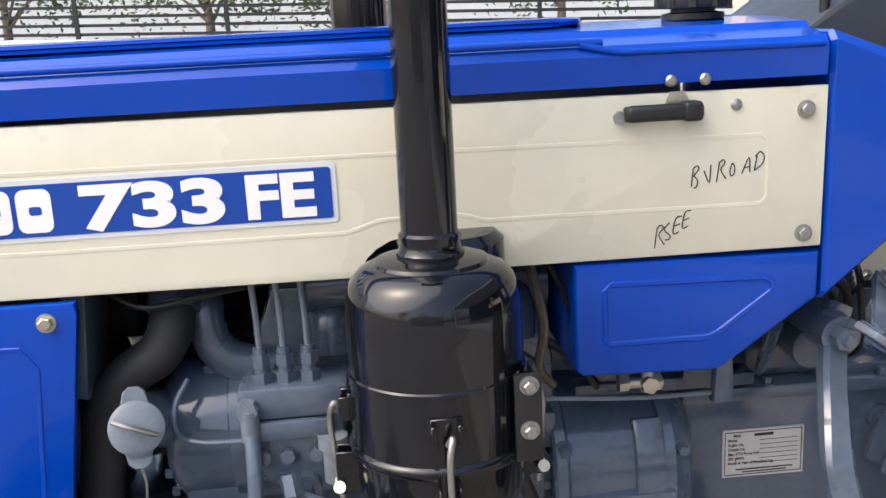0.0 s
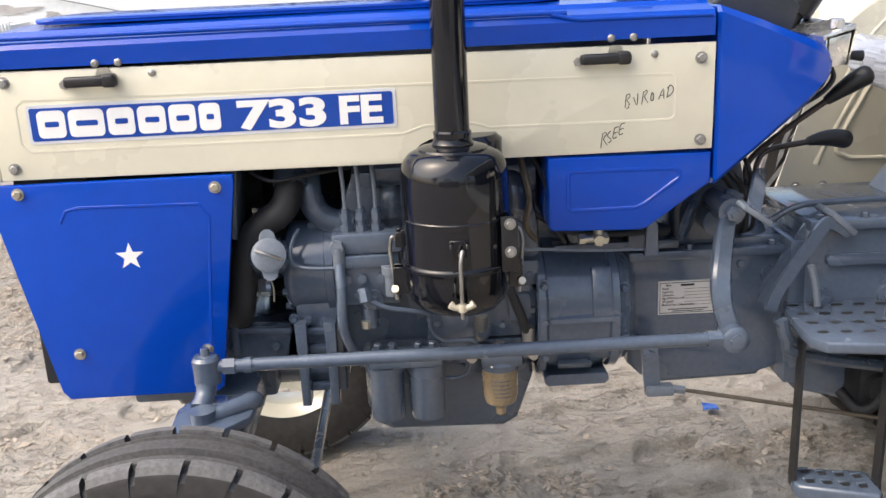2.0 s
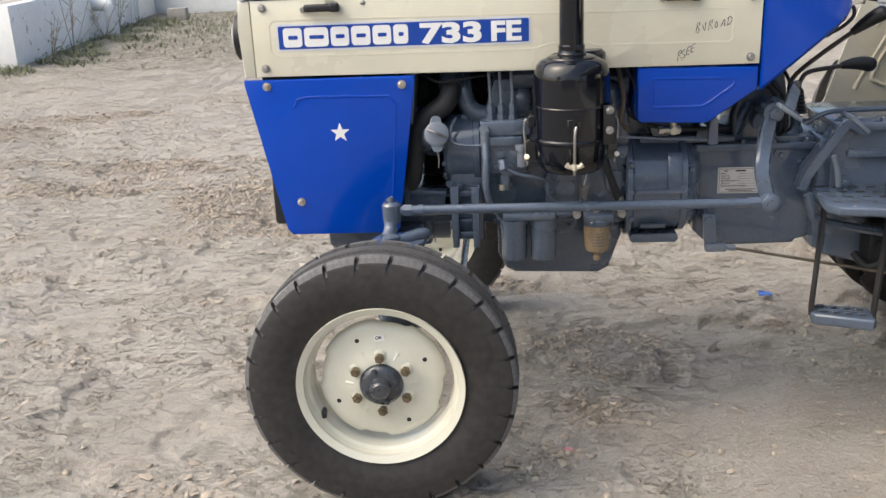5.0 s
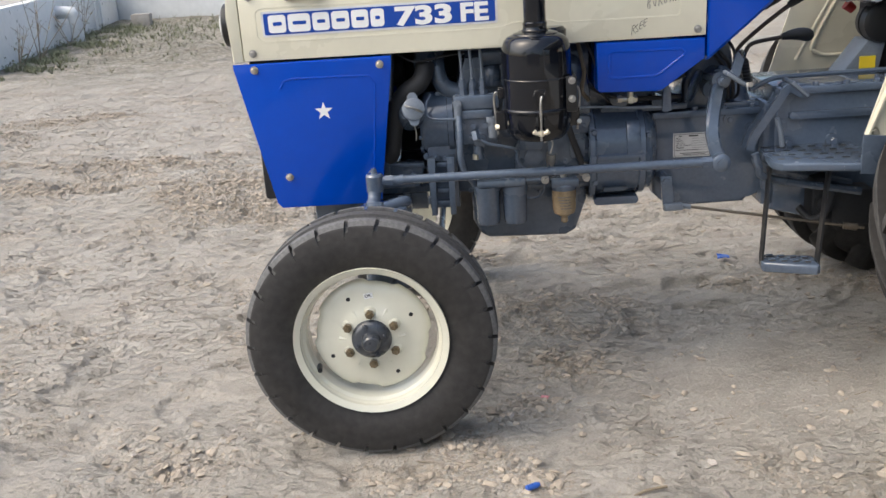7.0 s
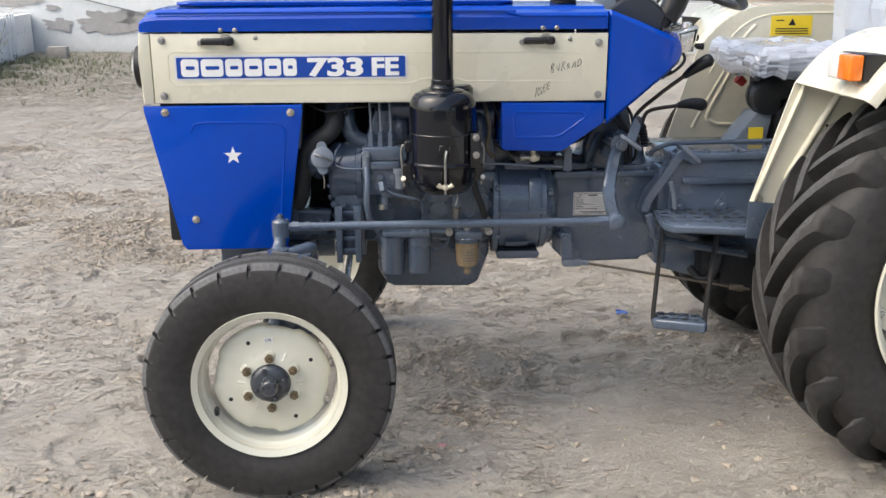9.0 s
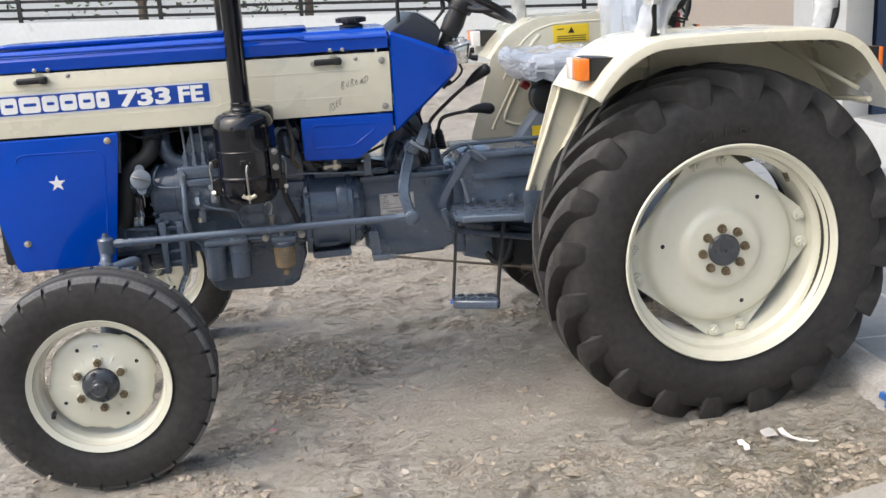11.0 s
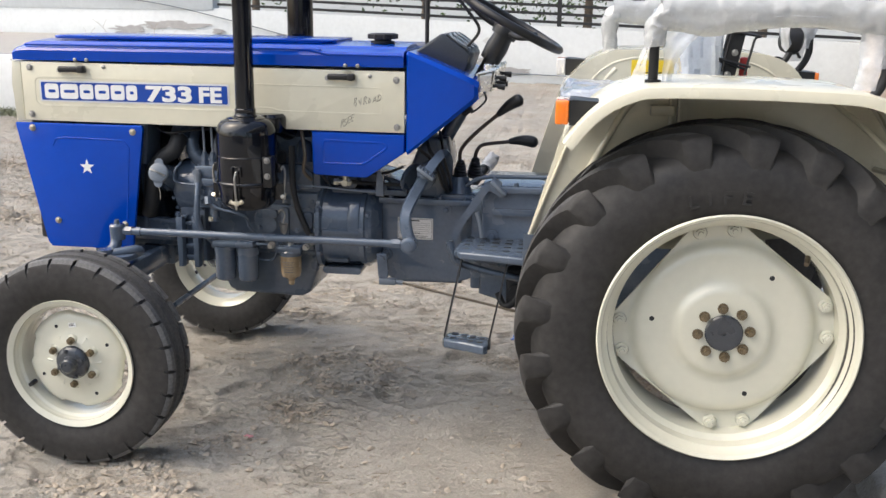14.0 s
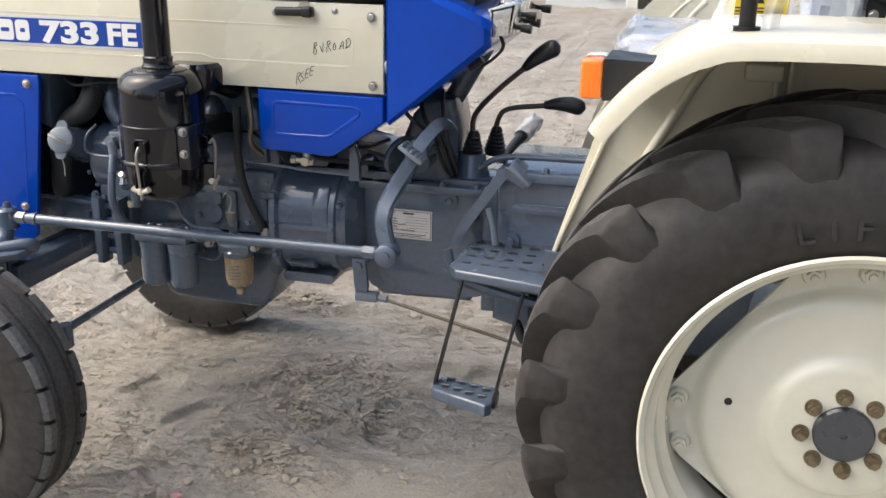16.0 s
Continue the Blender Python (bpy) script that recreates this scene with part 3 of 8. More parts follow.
tube(bm, [(2.8, -0.05, 0.62), (6.5, -0.05, 0.2), (11, -0.05, 0.16)], 0.012, 6)
part("wire", askew(bm), CHAIRG, cab)

# low raised platform with white sides
bm = bmesh.new()
prism(bm, [(-5.68, 8.84), (-6.82, 17.2), (-24, 19.0), (-24, 8.84)], -0.2, 0.755, "z", 0.02)
thing("platform_wall", bm, PLINTHW, "low white plastered platform wall with worn edges", "platform", "structure")
bm = bmesh.new()
prism(bm, [(-5.88, 9.04), (-6.97, 17.0), (-24, 18.8), (-24, 9.04)], 0.745, 0.761, "z")
thing("platform_floor", bm, CEMENT, "dusty grey cement top of a raised platform", "platform", "structure")
drain = base("drain_pipe", (-6.2, 12.6, 0.4), "short white drain spout stuck out of a wall", "pipe")
bm = bmesh.new()
tube(bm, [(-6.4, 12.6, 0.50), (-5.98, 12.55, 0.49), (-5.9, 12.55, 0.40), (-5.9, 12.55, 0.02)], 0.10, 14)
part("spout", bm, WALLW, drain)
for k in range(3):
    p = base("thin_pipe", (-6.5, 14.6 + 0.22 * k, 0.35), "thin white water pipe run down a low wall", "pipe", "water pipes")
    bm = bmesh.new()
    y = 15.0 + 0.22 * k
    xx = -5.68 - 1.14 * (y - 8.84) / 8.36
    tube(bm, [(xx - 0.4, y, 0.78), (xx + 0.0, y, 0.79), (xx + 0.05, y, 0.72), (xx + 0.05, y, 0.0)], 0.025, 8)
    part("pipe", bm, WHITE, p)
bk = base("brick_block", (-5.6, 15.2, 0), "loose grey cement block by a wall", "block")
bm = bmesh.new()
box(bm, -5.9, -5.55, 15.2, 15.4, -0.01, 0.22, 0.01)
part("block", bm, CEMENT, bk)

# beige side wall
bm = bmesh.new()
box(bm, 6.0, 30, 11.0, 11.25, -0.2, 4.5)
thing("wall_east", bm, PINKW, "plain beige plastered wall of a yard", "wall", "structure")
bm = bmesh.new()
box(bm, 5.55, 6.0, 10.9, 11.4, -0.2, 4.5, 0.01)
thing("wall_east_pier", bm, PINKW, "beige plastered end pier of a wall", "wall", "structure")

# pavement of stone slabs with a cement kerb
PX, PZ, VX = 2.60, 0.10, 4.44
YAW = Matrix.Translation((2.6, -0.9, 0)) @ Matrix.Rotation(radians(-3.0), 4, "Z") @ Matrix.Translation((-2.6, 0.9, 0))


def turned(bm):
    bmesh.ops.transform(bm, matrix=YAW, verts=bm.verts)
    return bm


bm = bmesh.new()
box(bm, PX + 0.02, VX + 0.02, -1.38, 4.2, -0.2, PZ - 0.003)
thing("pavement", turned(bm), JOINT, "raised forecourt bed with pale cement joints", "pavement", "structure")
pave = bpy.data.objects["pavement"]
rnd = random.Random(4)


def kerb_section(y):
    """Rough cement haunch: crumbled top edge, sloping shoulder and an uneven face."""
    v = Vector((0.0, y, 0.0))
    j = [0.010 * noise.noise(v * 7 + Vector((k, 0, 0))) + 0.005 * noise.noise(v * 23 + Vector((k, 3, 0))) for k in range(7)]
    return [(PX + 0.13, y, -0.2), (PX - 0.105 + j[0], y, -0.2), (PX - 0.100 + j[0], y, -0.005), (PX - 0.082 + j[1], y, 0.030 + 0.5 * j[2]), (PX - 0.072 + j[2], y, 0.064 + 0.6 * j[3]), (PX - 0.050 + j[3], y, 0.082 + 0.6 * j[4]), (PX - 0.012 + j[4], y, 0.092 + 0.4 * j[5]), (PX + 0.028 + j[5], y, PZ - 0.003 + 0.2 * j[6]), (PX + 0.13, y, PZ - 0.006)]


bm = bmesh.new()
loft(bm, [kerb_section(-1.40 + 5.3 * k / 220) for k in range(221)])
thing("kerb", turned(bm), KERBC, "chipped rough cement kerb along stone paving", "kerb", "structure", sharp=30)
bm = bmesh.new()
for k in range(19):
    y = -1.150 + 0.0145 * k
    top, low = 0.071 + 0.010 * noise.noise(Vector((k * 0.6, 0, 0))), 0.014 + 0.022 * rnd.random() + (0.02 if k > 15 else 0.0)
    secs = []
    for i in range(5):
        z = low + (top - low) * i / 4
        sec = kerb_section(y)
        x = sec[2][0] + (sec[4][0] - sec[2][0]) * min(1.0, z / 0.064) - 0.004
        secs.append([(x, y, z), (x, y + 0.0155, z), (x + 0.02, y + 0.0155, z), (x + 0.02, y, z)])
    loft(bm, secs)
thing("paint_mark", turned(bm), BLUEPAINT, "blue brushed paint mark on a cement kerb", "paint mark", "structure")
slabs = []
for a, b, y0, pitch in ((PX + 0.035, 3.006, -0.92, 0.455), (3.030, 3.478, -1.16, 0.48), (3.500, 3.908, -1.36, 0.49), (3.930, VX - 0.006, -1.36, 0.53)):
    y = y0
    if y0 > -1.3:
        slabs.append((a, b, -1.37, y0 - 0.016, PZ + 0.001))
    while y < 3.9:
        slabs.append((a + 0.004 * rnd.random(), b - 0.004 * rnd.random(), y + 0.004 * rnd.random(), min(y + pitch - 0.013, 3.95), PZ + 0.002 * rnd.random()))
        y += pitch + 0.006 * rnd.random()
for a, b, y0, y1, z in slabs:
    bm = bmesh.new()
    box(bm, a, b, y0, y1, PZ - 0.03, z, 0.004, 1)
    part("slab", turned(bm), SLAB if y0 > -1.36 or a > 3.4 else PALESLAB, pave)
bm = bmesh.new()
ramp_out = [(1.95, -1.42), (2.2, -1.36), (2.5, -1.31), (2.64, -1.28), (4.5, -1.50), (4.5, -4.0), (1.9, -4.0)]
loft(bm, [[(x, y - 0.0, -0.2) for x, y in ramp_out], [(x, y, 0.035) for x, y in ramp_out], [(x + (0.12 if x < 3 else 0), y - (0.10 if y > -2 else 0), 0.085) for x, y in ramp_out]])
thing("ramp", bm, CEMENT, "rough cement ramp beside stone paving", "ramp", "structure")

# veranda building
VZ = 0.37
bm = bmesh.new()
box(bm, VX, 9.0, -9.0, 3.02, -0.2, VZ, 0.012)
thing("veranda_plinth", turned(bm), VERW, "white plastered veranda plinth with stained foot", "plinth", "structure")
bm = bmesh.new()
box(bm, VX + 0.10, 9.0, -9.0, 3.3, VZ - 0.01, VZ + 0.006)
thing("floor", turned(bm), SLAB, "grey stone veranda floor", "floor", "structure")
bm = bmesh.new()
box(bm, VX - 0.012, VX + 0.20, 3.02, 3.85, -0.2, 4.0, 0.012)
thing("pillar", turned(bm), VERW, "white plastered veranda pillar", "pillar", "structure")
# navy walls taken near-black: the dim interior is put into their colour
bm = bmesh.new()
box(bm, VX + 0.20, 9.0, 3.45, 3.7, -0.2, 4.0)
thing("wall_veranda_end", turned(bm), NAVYSHADE, "navy end wall of a veranda, darkened for interior shade", "wall", "structure")
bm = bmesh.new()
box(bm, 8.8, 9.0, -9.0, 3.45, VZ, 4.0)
thing("wall_veranda_back", turned(bm), NAVYSHADE, "navy back wall of a veranda, darkened for interior shade", "wall", "structure")
# roof is out of view, added to keep the veranda in shade
bm = bmesh.new()
box(bm, VX - 0.5, 9.2, -9.0, 4.1, 4.0, 4.25, 0.01)
thing("roof_slab", turned(bm), WALLW, "unseen white flat roof slab added to shade a veranda", "roof", "structure")
bm = bmesh.new()
box(bm, VX, VX + 0.3, -9.0, -8.6, VZ, 4.0, 0.01)
thing("pillar_far", turned(bm), WALLW, "white plastered corner pillar of a veranda", "pillar", "structure")
post = base("door_post", (4.9, 3.2, VZ), "navy blue painted metal door post with a boxed foot", "door post")
bm = bmesh.new()
box(bm, VX + 0.25, VX + 0.50, 3.06, 3.22, VZ, 3.9, 0.004)
part("post", turned(bm), NAVY, post)
bm = bmesh.new()
box(bm, VX + 0.24, VX + 0.512, 3.045, 3.23, VZ, VZ + 0.2, 0.004)
part("post_foot", turned(bm), NAVY, post)


def plastic_chair(at):
    ch = base("plastic_chair", at, "dark grey moulded plastic armchair on a veranda", "chair")
    x, y, z = at
    for dx in (-0.22, 0.22):
        for dy in (-0.22, 0.22):
            bm = bmesh.new()
            tube(bm, [(x + dx * 1.1, y + dy * 1.1, z), (x + dx, y + dy, z + 0.42)], (0.018, 0.026), 8, smooth=False)
            part("leg", bm, CHAIRG, ch)
    bm = bmesh.new()
    box(bm, x - 0.24, x + 0.24, y - 0.24, y + 0.24, z + 0.41, z + 0.445, 0.012)
    part("seat", bm, CHAIRG, ch)
    bm = bmesh.new()
    for k in range(7):
        yy = y - 0.2 + 0.4 * k / 6
        tube(bm, [(x + 0.23, yy, z + 0.44), (x + 0.30, yy, z + 0.84)], 0.016, 6, smooth=False)
    tube(bm, [(x + 0.30, y - 0.24, z + 0.82), (x + 0.31, y, z + 0.86), (x + 0.30, y + 0.24, z + 0.82)], 0.025, 8)
    part("backrest", bm, CHAIRG, ch)
    for s in (-1, 1):
        bm = bmesh.new()
        tube(bm, [(x + 0.27, y + s * 0.26, z + 0.66), (x, y + s * 0.28, z + 0.65), (x - 0.22, y + s * 0.27, z + 0.64), (x - 0.23, y + s * 0.25, z + 0.42)], 0.022, 8)
        part("armrest", bm, CHAIRG, ch)


plastic_chair((5.75, 3.05, VZ + 0.006))


# ---- tractor ----
tractor = base("tractor", (1.0, 0.0, 0.0), "new blue and cream farm tractor with slate grey engine", "tractor")
NEAR = -0.275


def tyre_front(bm, cx, cy, cz, s):
    """Ribbed steering tyre with notched shoulder blocks; s: -1 near side, 1 far side."""
    hw = 0.082
    prof = [(0.208, 0.062), (0.222, 0.070), (0.262, 0.083), (0.300, 0.0825), (0.325, 0.0785), (0.336, 0.069), (0.338, 0.050), (0.347, 0.046), (0.351, 0.034), (0.342, 0.030), (0.342, 0.020), (0.354, 0.016), (0.355, 0.0)]
    full = prof + [(r, -h) for r, h in prof[-2::-1]]
    lathe(bm, [(r * 0.988, h) for r, h in full], (cx, cy, cz), "y", 96, closed=True)


def tread_front(wheel, cx, cy, cz):
    for e in (-1, 1):
        n = 26
        bm = bmesh.new()
        ring = []
        for a in (0.004, 0.056, 0.108, 0.160, 0.214):
            ring.append([(0.988 * r * math.cos(a + 0.5 * (0.35 - r)), e * h, 0.988 * r * math.sin(a + 0.5 * (0.35 - r))) for r, h in ((0.308, 0.0820), (0.332, 0.0800), (0.3395, 0.0775), (0.3510, 0.0690), (0.3530, 0.0500), (0.332, 0.0480))])
        loft(bm, ring)
        me = mesh_of("tread_block", bm, RUBBER, 30)
        me.materials.append(DUSTY)
        for p in me.polygons:
            if math.hypot(p.center.x, p.center.z) > 0.337:
                p.material_index = 1
        for k in range(n):
            a = 2 * math.pi * (k + (0.5 if e > 0 else 0)) / n
            shared("tread_block", me, wheel, Matrix.Translation((cx, cy, cz)) @ Matrix.Rotation(-a, 4, "Y"))


def dusty(ob, cx, cz, r):
    """Gives the running surface of a tyre its dusty tread."""
    me = ob.data
    me.materials.append(WORNLIT)
    for p in me.polygons:
        if math.hypot(p.center.x - cx, p.center.z - cz) > r:
            p.material_index = 1


def front_wheel(cx, cy, cz, s):
    """s is the outward direction along y."""
    bm = bmesh.new()
    o = cy
    prof = [(0.2, 0.070), (0.2175, 0.078), (0.2185, 0.071), (0.214, 0.062), (0.200, 0.058), (0.196, 0.046), (0.188, 0.040), (0.183, 0.018), (0.186, 0.0), (0.188, -0.04), (0.200, -0.058), (0.2175, -0.074), (0.2185, -0.070), (0.205, -0.055), (0.192, -0.03), (0.192, 0.01), (0.2, 0.045)]
    lathe(bm, [(r * 0.988, s * h) for r, h in prof], (cx, o, cz), "y", 72, closed=True)
    wheel = part("front_wheel", bm, RIMC, tractor, "cream painted steel front wheel", 30)
    bm = bmesh.new()
    sides = 72
    outer = []
    for k in range(sides):
        a = 2 * math.pi * k / sides
        q = (math.degrees(a) - 65) % 90
        outer.append(0.157 if q < 30 else 0.166)
    stations = [(1.0, 0.006), (0.97, 0.013), (0.90, 0.019), (0.80, 0.022), (0.58, 0.025), (0.48, 0.034), (0.35, 0.038), (0.28, 0.038)]
    rings = [[bm.verts.new((cx + outer[k] * f * math.cos(2 * math.pi * k / sides), o + s * (0.013 + h), cz + outer[k] * f * math.sin(2 * math.pi * k / sides))) for k in range(sides)] for f, h in stations]
    back = [bm.verts.new((v.co.x, v.co.y - s * 0.006, v.co.z)) for v in rings[0]]
    for a, b in zip([back] + rings, rings):
        for k in range(sides):
            bm.faces.new((a[k], a[(k + 1) % sides], b[(k + 1) % sides], b[k]))
    bm.faces.new(rings[-1])
    part("wheel_disc", bm, RIMC, wheel, sharp=40)
    for k in range(6):
        bm = bmesh.new()
        a = radians(90 + 60 * k)
        cyl(bm, (cx + 0.0735 * math.cos(a), o + s * 0.042, cz + 0.0735 * math.sin(a)), (cx + 0.0735 * math.cos(a), o + s * 0.051, cz + 0.0735 * math.sin(a)), 0.019, 0.014, 20)
        part("disc_boss", bm, RIMC, wheel)
        bm = bmesh.new()
        a = radians(60 + 60 * k)
        tube(bm, [(cx + 0.070 * math.cos(a), o + s * 0.045, cz + 0.070 * math.sin(a)), (cx + 0.092 * math.cos(a), o + s * 0.038, cz + 0.092 * math.sin(a))], 0.005, 8, smooth=False)
        part("disc_rib", bm, RIMC, wheel)
    bm = bmesh.new()
    tyre_front(bm, cx, cy, cz, s)
    dusty(part("tyre", bm, RUBBER, wheel, "black ribbed front tyre with dusty tread", 30), cx, cz, 0.3250)
    tread_front(wheel, cx, cy, cz)
    bm = bmesh.new()
    lathe(bm, [(0.056, s * 0.047), (0.056, s * 0.056), (0.053, s * 0.061), (0.048, s * 0.066), (0.042, s * 0.069), (0.028, s * 0.072), (0.024, s * 0.092), (0.018, s * 0.098), (0.0001, s * 0.099)], (cx, o, cz), "y", 36)
    for k in range(4):
        a = radians(20 + 90 * k)
        bolt(bm, (cx + 0.041 * math.cos(a), o + s * 0.068, cz + 0.044 * math.sin(a)), 0.006, 0.006, "y", s)
    part("hub", bm, HUBG, wheel, "dark slate grey hub cap")
    for k in range(6):
        a = radians(90 + 60 * k)
        bm = bmesh.new()
        p = Vector((cx + 0.0735 * math.cos(a), o + s * 0.051, cz + 0.0735 * math.sin(a)))
        cyl(bm, p, p + Vector((0, s * 0.012, 0)), 0.0125, n=6)
        cyl(bm, p + Vector((0, s * 0.012, 0)), p + Vector((0, s * 0.020, 0)), 0.007, 0.006, 12)
        part("wheel_nut", bm, RUST, wheel, "rusty brass wheel nut")
    # no openings cut: near-black discs carry the shade of the holes
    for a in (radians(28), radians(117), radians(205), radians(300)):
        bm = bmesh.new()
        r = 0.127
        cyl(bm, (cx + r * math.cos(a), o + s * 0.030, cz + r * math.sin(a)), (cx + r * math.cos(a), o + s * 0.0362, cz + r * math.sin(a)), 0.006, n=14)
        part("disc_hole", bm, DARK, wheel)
    bm = bmesh.new()
    cyl(bm, (cx - 0.160, o + s * 0.02, cz - 0.090), (cx - 0.152, o + s * 0.060, cz - 0.0855), 0.009, 0.007, 12)
    part("valve", bm, BLACK, wheel)
    return wheel


FZ = 0.3475
fw = front_wheel(0.001, -0.657, FZ, -1)
front_wheel(0.001, 0.657, FZ, 1)
bm = bmesh.new()
STICK = Matrix.Translation((0.0, 0.0, FZ + 0.121)) @ Matrix.Rotation(radians(-8), 4, "Y")
box(bm, -0.0125, 0.0125, -0.6945, -0.6928, -0.0075, 0.0075, m=STICK)
part("sticker", bm, WHITE, fw, "white paper inspection sticker")
letters("sticker_text", "OK", 0.0125, INK, fw, (-0.0095, -0.6948, FZ + 0.1165), 0.0003, 0.0003, turn=(90, -8, 0))


def rear_tyre(bm, cx, cy, cz):
    prof = [(0.350, 0.130), (0.362, 0.148), (0.395, 0.164), (0.45, 0.174), (0.50, 0.170), (0.530, 0.160), (0.552, 0.142), (0.566, 0.115), (0.574, 0.08), (0.578, 0.03)]
    full = [(r * 0.968, h) for r, h in prof + [(0.5725, 0.0)] + [(r_, -h_) for r_, h_ in prof[::-1]]]
    lathe(bm, full, (cx, cy, cz), "y", 120, closed=True)


LUGS = 20


def rear_tread(wheel, cx, cy, cz, s):
    """Long slanting bars with soft flanks and blunt ends at the shoulder."""
    for e in (-1, 1):
        bm = bmesh.new()
        secs = []
        for f, y, top, low, tw, fl in ((0.0, -0.012, 0.622, 0.566, 0.022, 0.018), (0.15, 0.016, 0.623, 0.566, 0.024, 0.018), (0.3, 0.042, 0.623, 0.564, 0.027, 0.018), (0.45, 0.068, 0.622, 0.558, 0.030, 0.018), (0.6, 0.093, 0.620, 0.55, 0.034, 0.018), (0.75, 0.116, 0.616, 0.538, 0.038, 0.019), (0.86, 0.134, 0.609, 0.526, 0.041, 0.020), (0.94, 0.1485, 0.602, 0.514, 0.042, 0.021), (0.962, 0.1535, 0.598, 0.508, 0.042, 0.021), (0.970, 0.158, 0.588, 0.502, 0.041, 0.021), (0.978, 0.1625, 0.570, 0.498, 0.037, 0.020), (0.988, 0.1665, 0.548, 0.492, 0.030, 0.018), (1.0, 0.168, 0.522, 0.486, 0.022, 0.015)):
            mid = 0.46 * (1 - f) ** 1.05
            row = [(-tw - 0.010, low - 0.010, 0.007), (-tw - 0.001, low + 0.45 * (top - low), 0.002), (-tw, top - 0.002, 0.0), (-tw + 0.004, top, 0.0), (0.0, top + 0.001, 0.0), (tw, top - 0.001, 0.0), (tw + 0.18 * fl, top - 0.20 * (top - low), 0.0), (tw + 0.55 * fl, low + 0.38 * (top - low), 0.002), (tw + 0.9 * fl, low + 0.06 * (top - low), 0.006), (tw + fl, low - 0.008, 0.010)]
            secs.append([(0.968 * r * math.cos(mid + c / 0.6), e * (y - (d if f > 0.85 else 0.0)), 0.968 * r * math.sin(mid + c / 0.6)) for c, r, d in row])
        loft(bm, secs)
        me = mesh_of("tread_bar", bm, RUBBER, 36)
        # bar tops paler: wear, plus sky light put into the colour
        me.materials.append(WORNLIT)
        for p in me.polygons:
            out = Vector((p.center.x, 0, p.center.z)).normalized()
            if p.normal.dot(out) > 0.93:
                p.material_index = 1
        for k in range(LUGS):
            a = 2 * math.pi * (k + (0.12 if e == 1 else 0.62)) / LUGS
            shared("tread_bar", me, wheel, Matrix.Translation((cx, cy, cz)) @ Matrix.Rotation(-a, 4, "Y"))


def rear_wheel(cx, cy, cz, s):
    bm = bmesh.new()
    prof = [(0.368, 0.138), (0.371, 0.148), (0.366, 0.153), (0.357, 0.146), (0.351, 0.128), (0.340, 0.118), (0.337, 0.085), (0.322, 0.070), (0.318, 0.02), (0.318, -0.06), (0.337, -0.075), (0.345, -0.12), (0.366, -0.145), (0.371, -0.14), (0.352, -0.118), (0.345, -0.08), (0.326, -0.06), (0.326, 0.06), (0.345, 0.08), (0.352, 0.118)]
    lathe(bm, [(r * 0.985, s * h) for r, h in prof], (cx, cy, cz), "y", 96, closed=True)
    wheel = part("rear_wheel", bm, RIMC, tractor, "cream painted steel rear wheel", 30)
    # truncated-square disc, dished
    bm = bmesh.new()
    sides, tab = 96, radians(13)
    def edge_r(a):
        q = (a - radians(7)) % (math.pi / 2)
        q = min(q, math.pi / 2 - q)
        return 0.314 if q < tab else 0.314 * math.cos(math.pi / 4 - tab) / math.cos(math.pi / 4 - q)
    dish = [(0.280, 0.023), (0.270, 0.023), (0.264, 0.026), (0.258, 0.034), (0.250, 0.043), (0.240, 0.049), (0.226, 0.0515), (0.206, 0.052), (0.168, 0.0515), (0.152, 0.0525), (0.142, 0.057), (0.134, 0.064), (0.127, 0.0695), (0.116, 0.072), (0.04, 0.072)]
    rings = []
    for k_ in range(2):
        rings.append([bm.verts.new((cx + edge_r(2 * math.pi * k / sides) * math.cos(2 * math.pi * k / sides), cy + s * (0.019 + 0.008 * k_), cz + edge_r(2 * math.pi * k / sides) * math.sin(2 * math.pi * k / sides))) for k in range(sides)])
    for r, h in dish:
        rings.append([bm.verts.new((cx + min(r, edge_r(2 * math.pi * k / sides) * (0.985 if r > 0.255 else 0.955)) * math.cos(2 * math.pi * k / sides), cy + s * h, cz + min(r, edge_r(2 * math.pi * k / sides) * (0.985 if r > 0.255 else 0.955)) * math.sin(2 * math.pi * k / sides))) for k in range(sides)])
    for a, b in zip(rings, rings[1:]):
        for k in range(sides):
            bm.faces.new((a[k], a[(k + 1) % sides], b[(k + 1) % sides], b[k]))
    bm.faces.new(rings[0])
    bm.faces.new(rings[-1])
    part("wheel_disc", bm, RIMC, wheel, sharp=34)
    for j in range(4):
        for d in (-9.3, 9.3):
            a = radians(7 + 90 * j + d)
            p = Vector((cx + 0.296 * math.cos(a), cy + s * 0.027, cz + 0.296 * math.sin(a)))
            bm = bmesh.new()
            cyl(bm, p, p + Vector((0, s * 0.010, 0)), 0.021, 0.018, 20)
            cyl(bm, p + Vector((0, s * 0.010, 0)), p + Vector((0, s * 0.022, 0)), 0.014, n=6)
            cyl(bm, p + Vector((0, s * 0.022, 0)), p + Vector((0, s * 0.030, 0)), 0.008, 0.007, 12)
            part("disc_bolt", bm, RIMC, wheel)
            bm = bmesh.new()
            u = Vector((math.cos(a), 0, math.sin(a)))
            q = Vector((cx, cy + s * 0.008, cz)) + u * 0.304
            box(bm, -0.022, 0.024, -0.018, 0.012, -0.024, 0.024, 0.006, 2, Matrix.Translation(q) @ Matrix.Rotation(-a, 4, "Y"))
            part("rim_lug", bm, RIMC, wheel)
    bm = bmesh.new()
    tx, ty = cx - 0.006, cy - s * 0.020
    rear_tyre(bm, tx, ty, cz)
    part("tyre", bm, RUBBER, wheel, "black rubber drive tyre", 32)
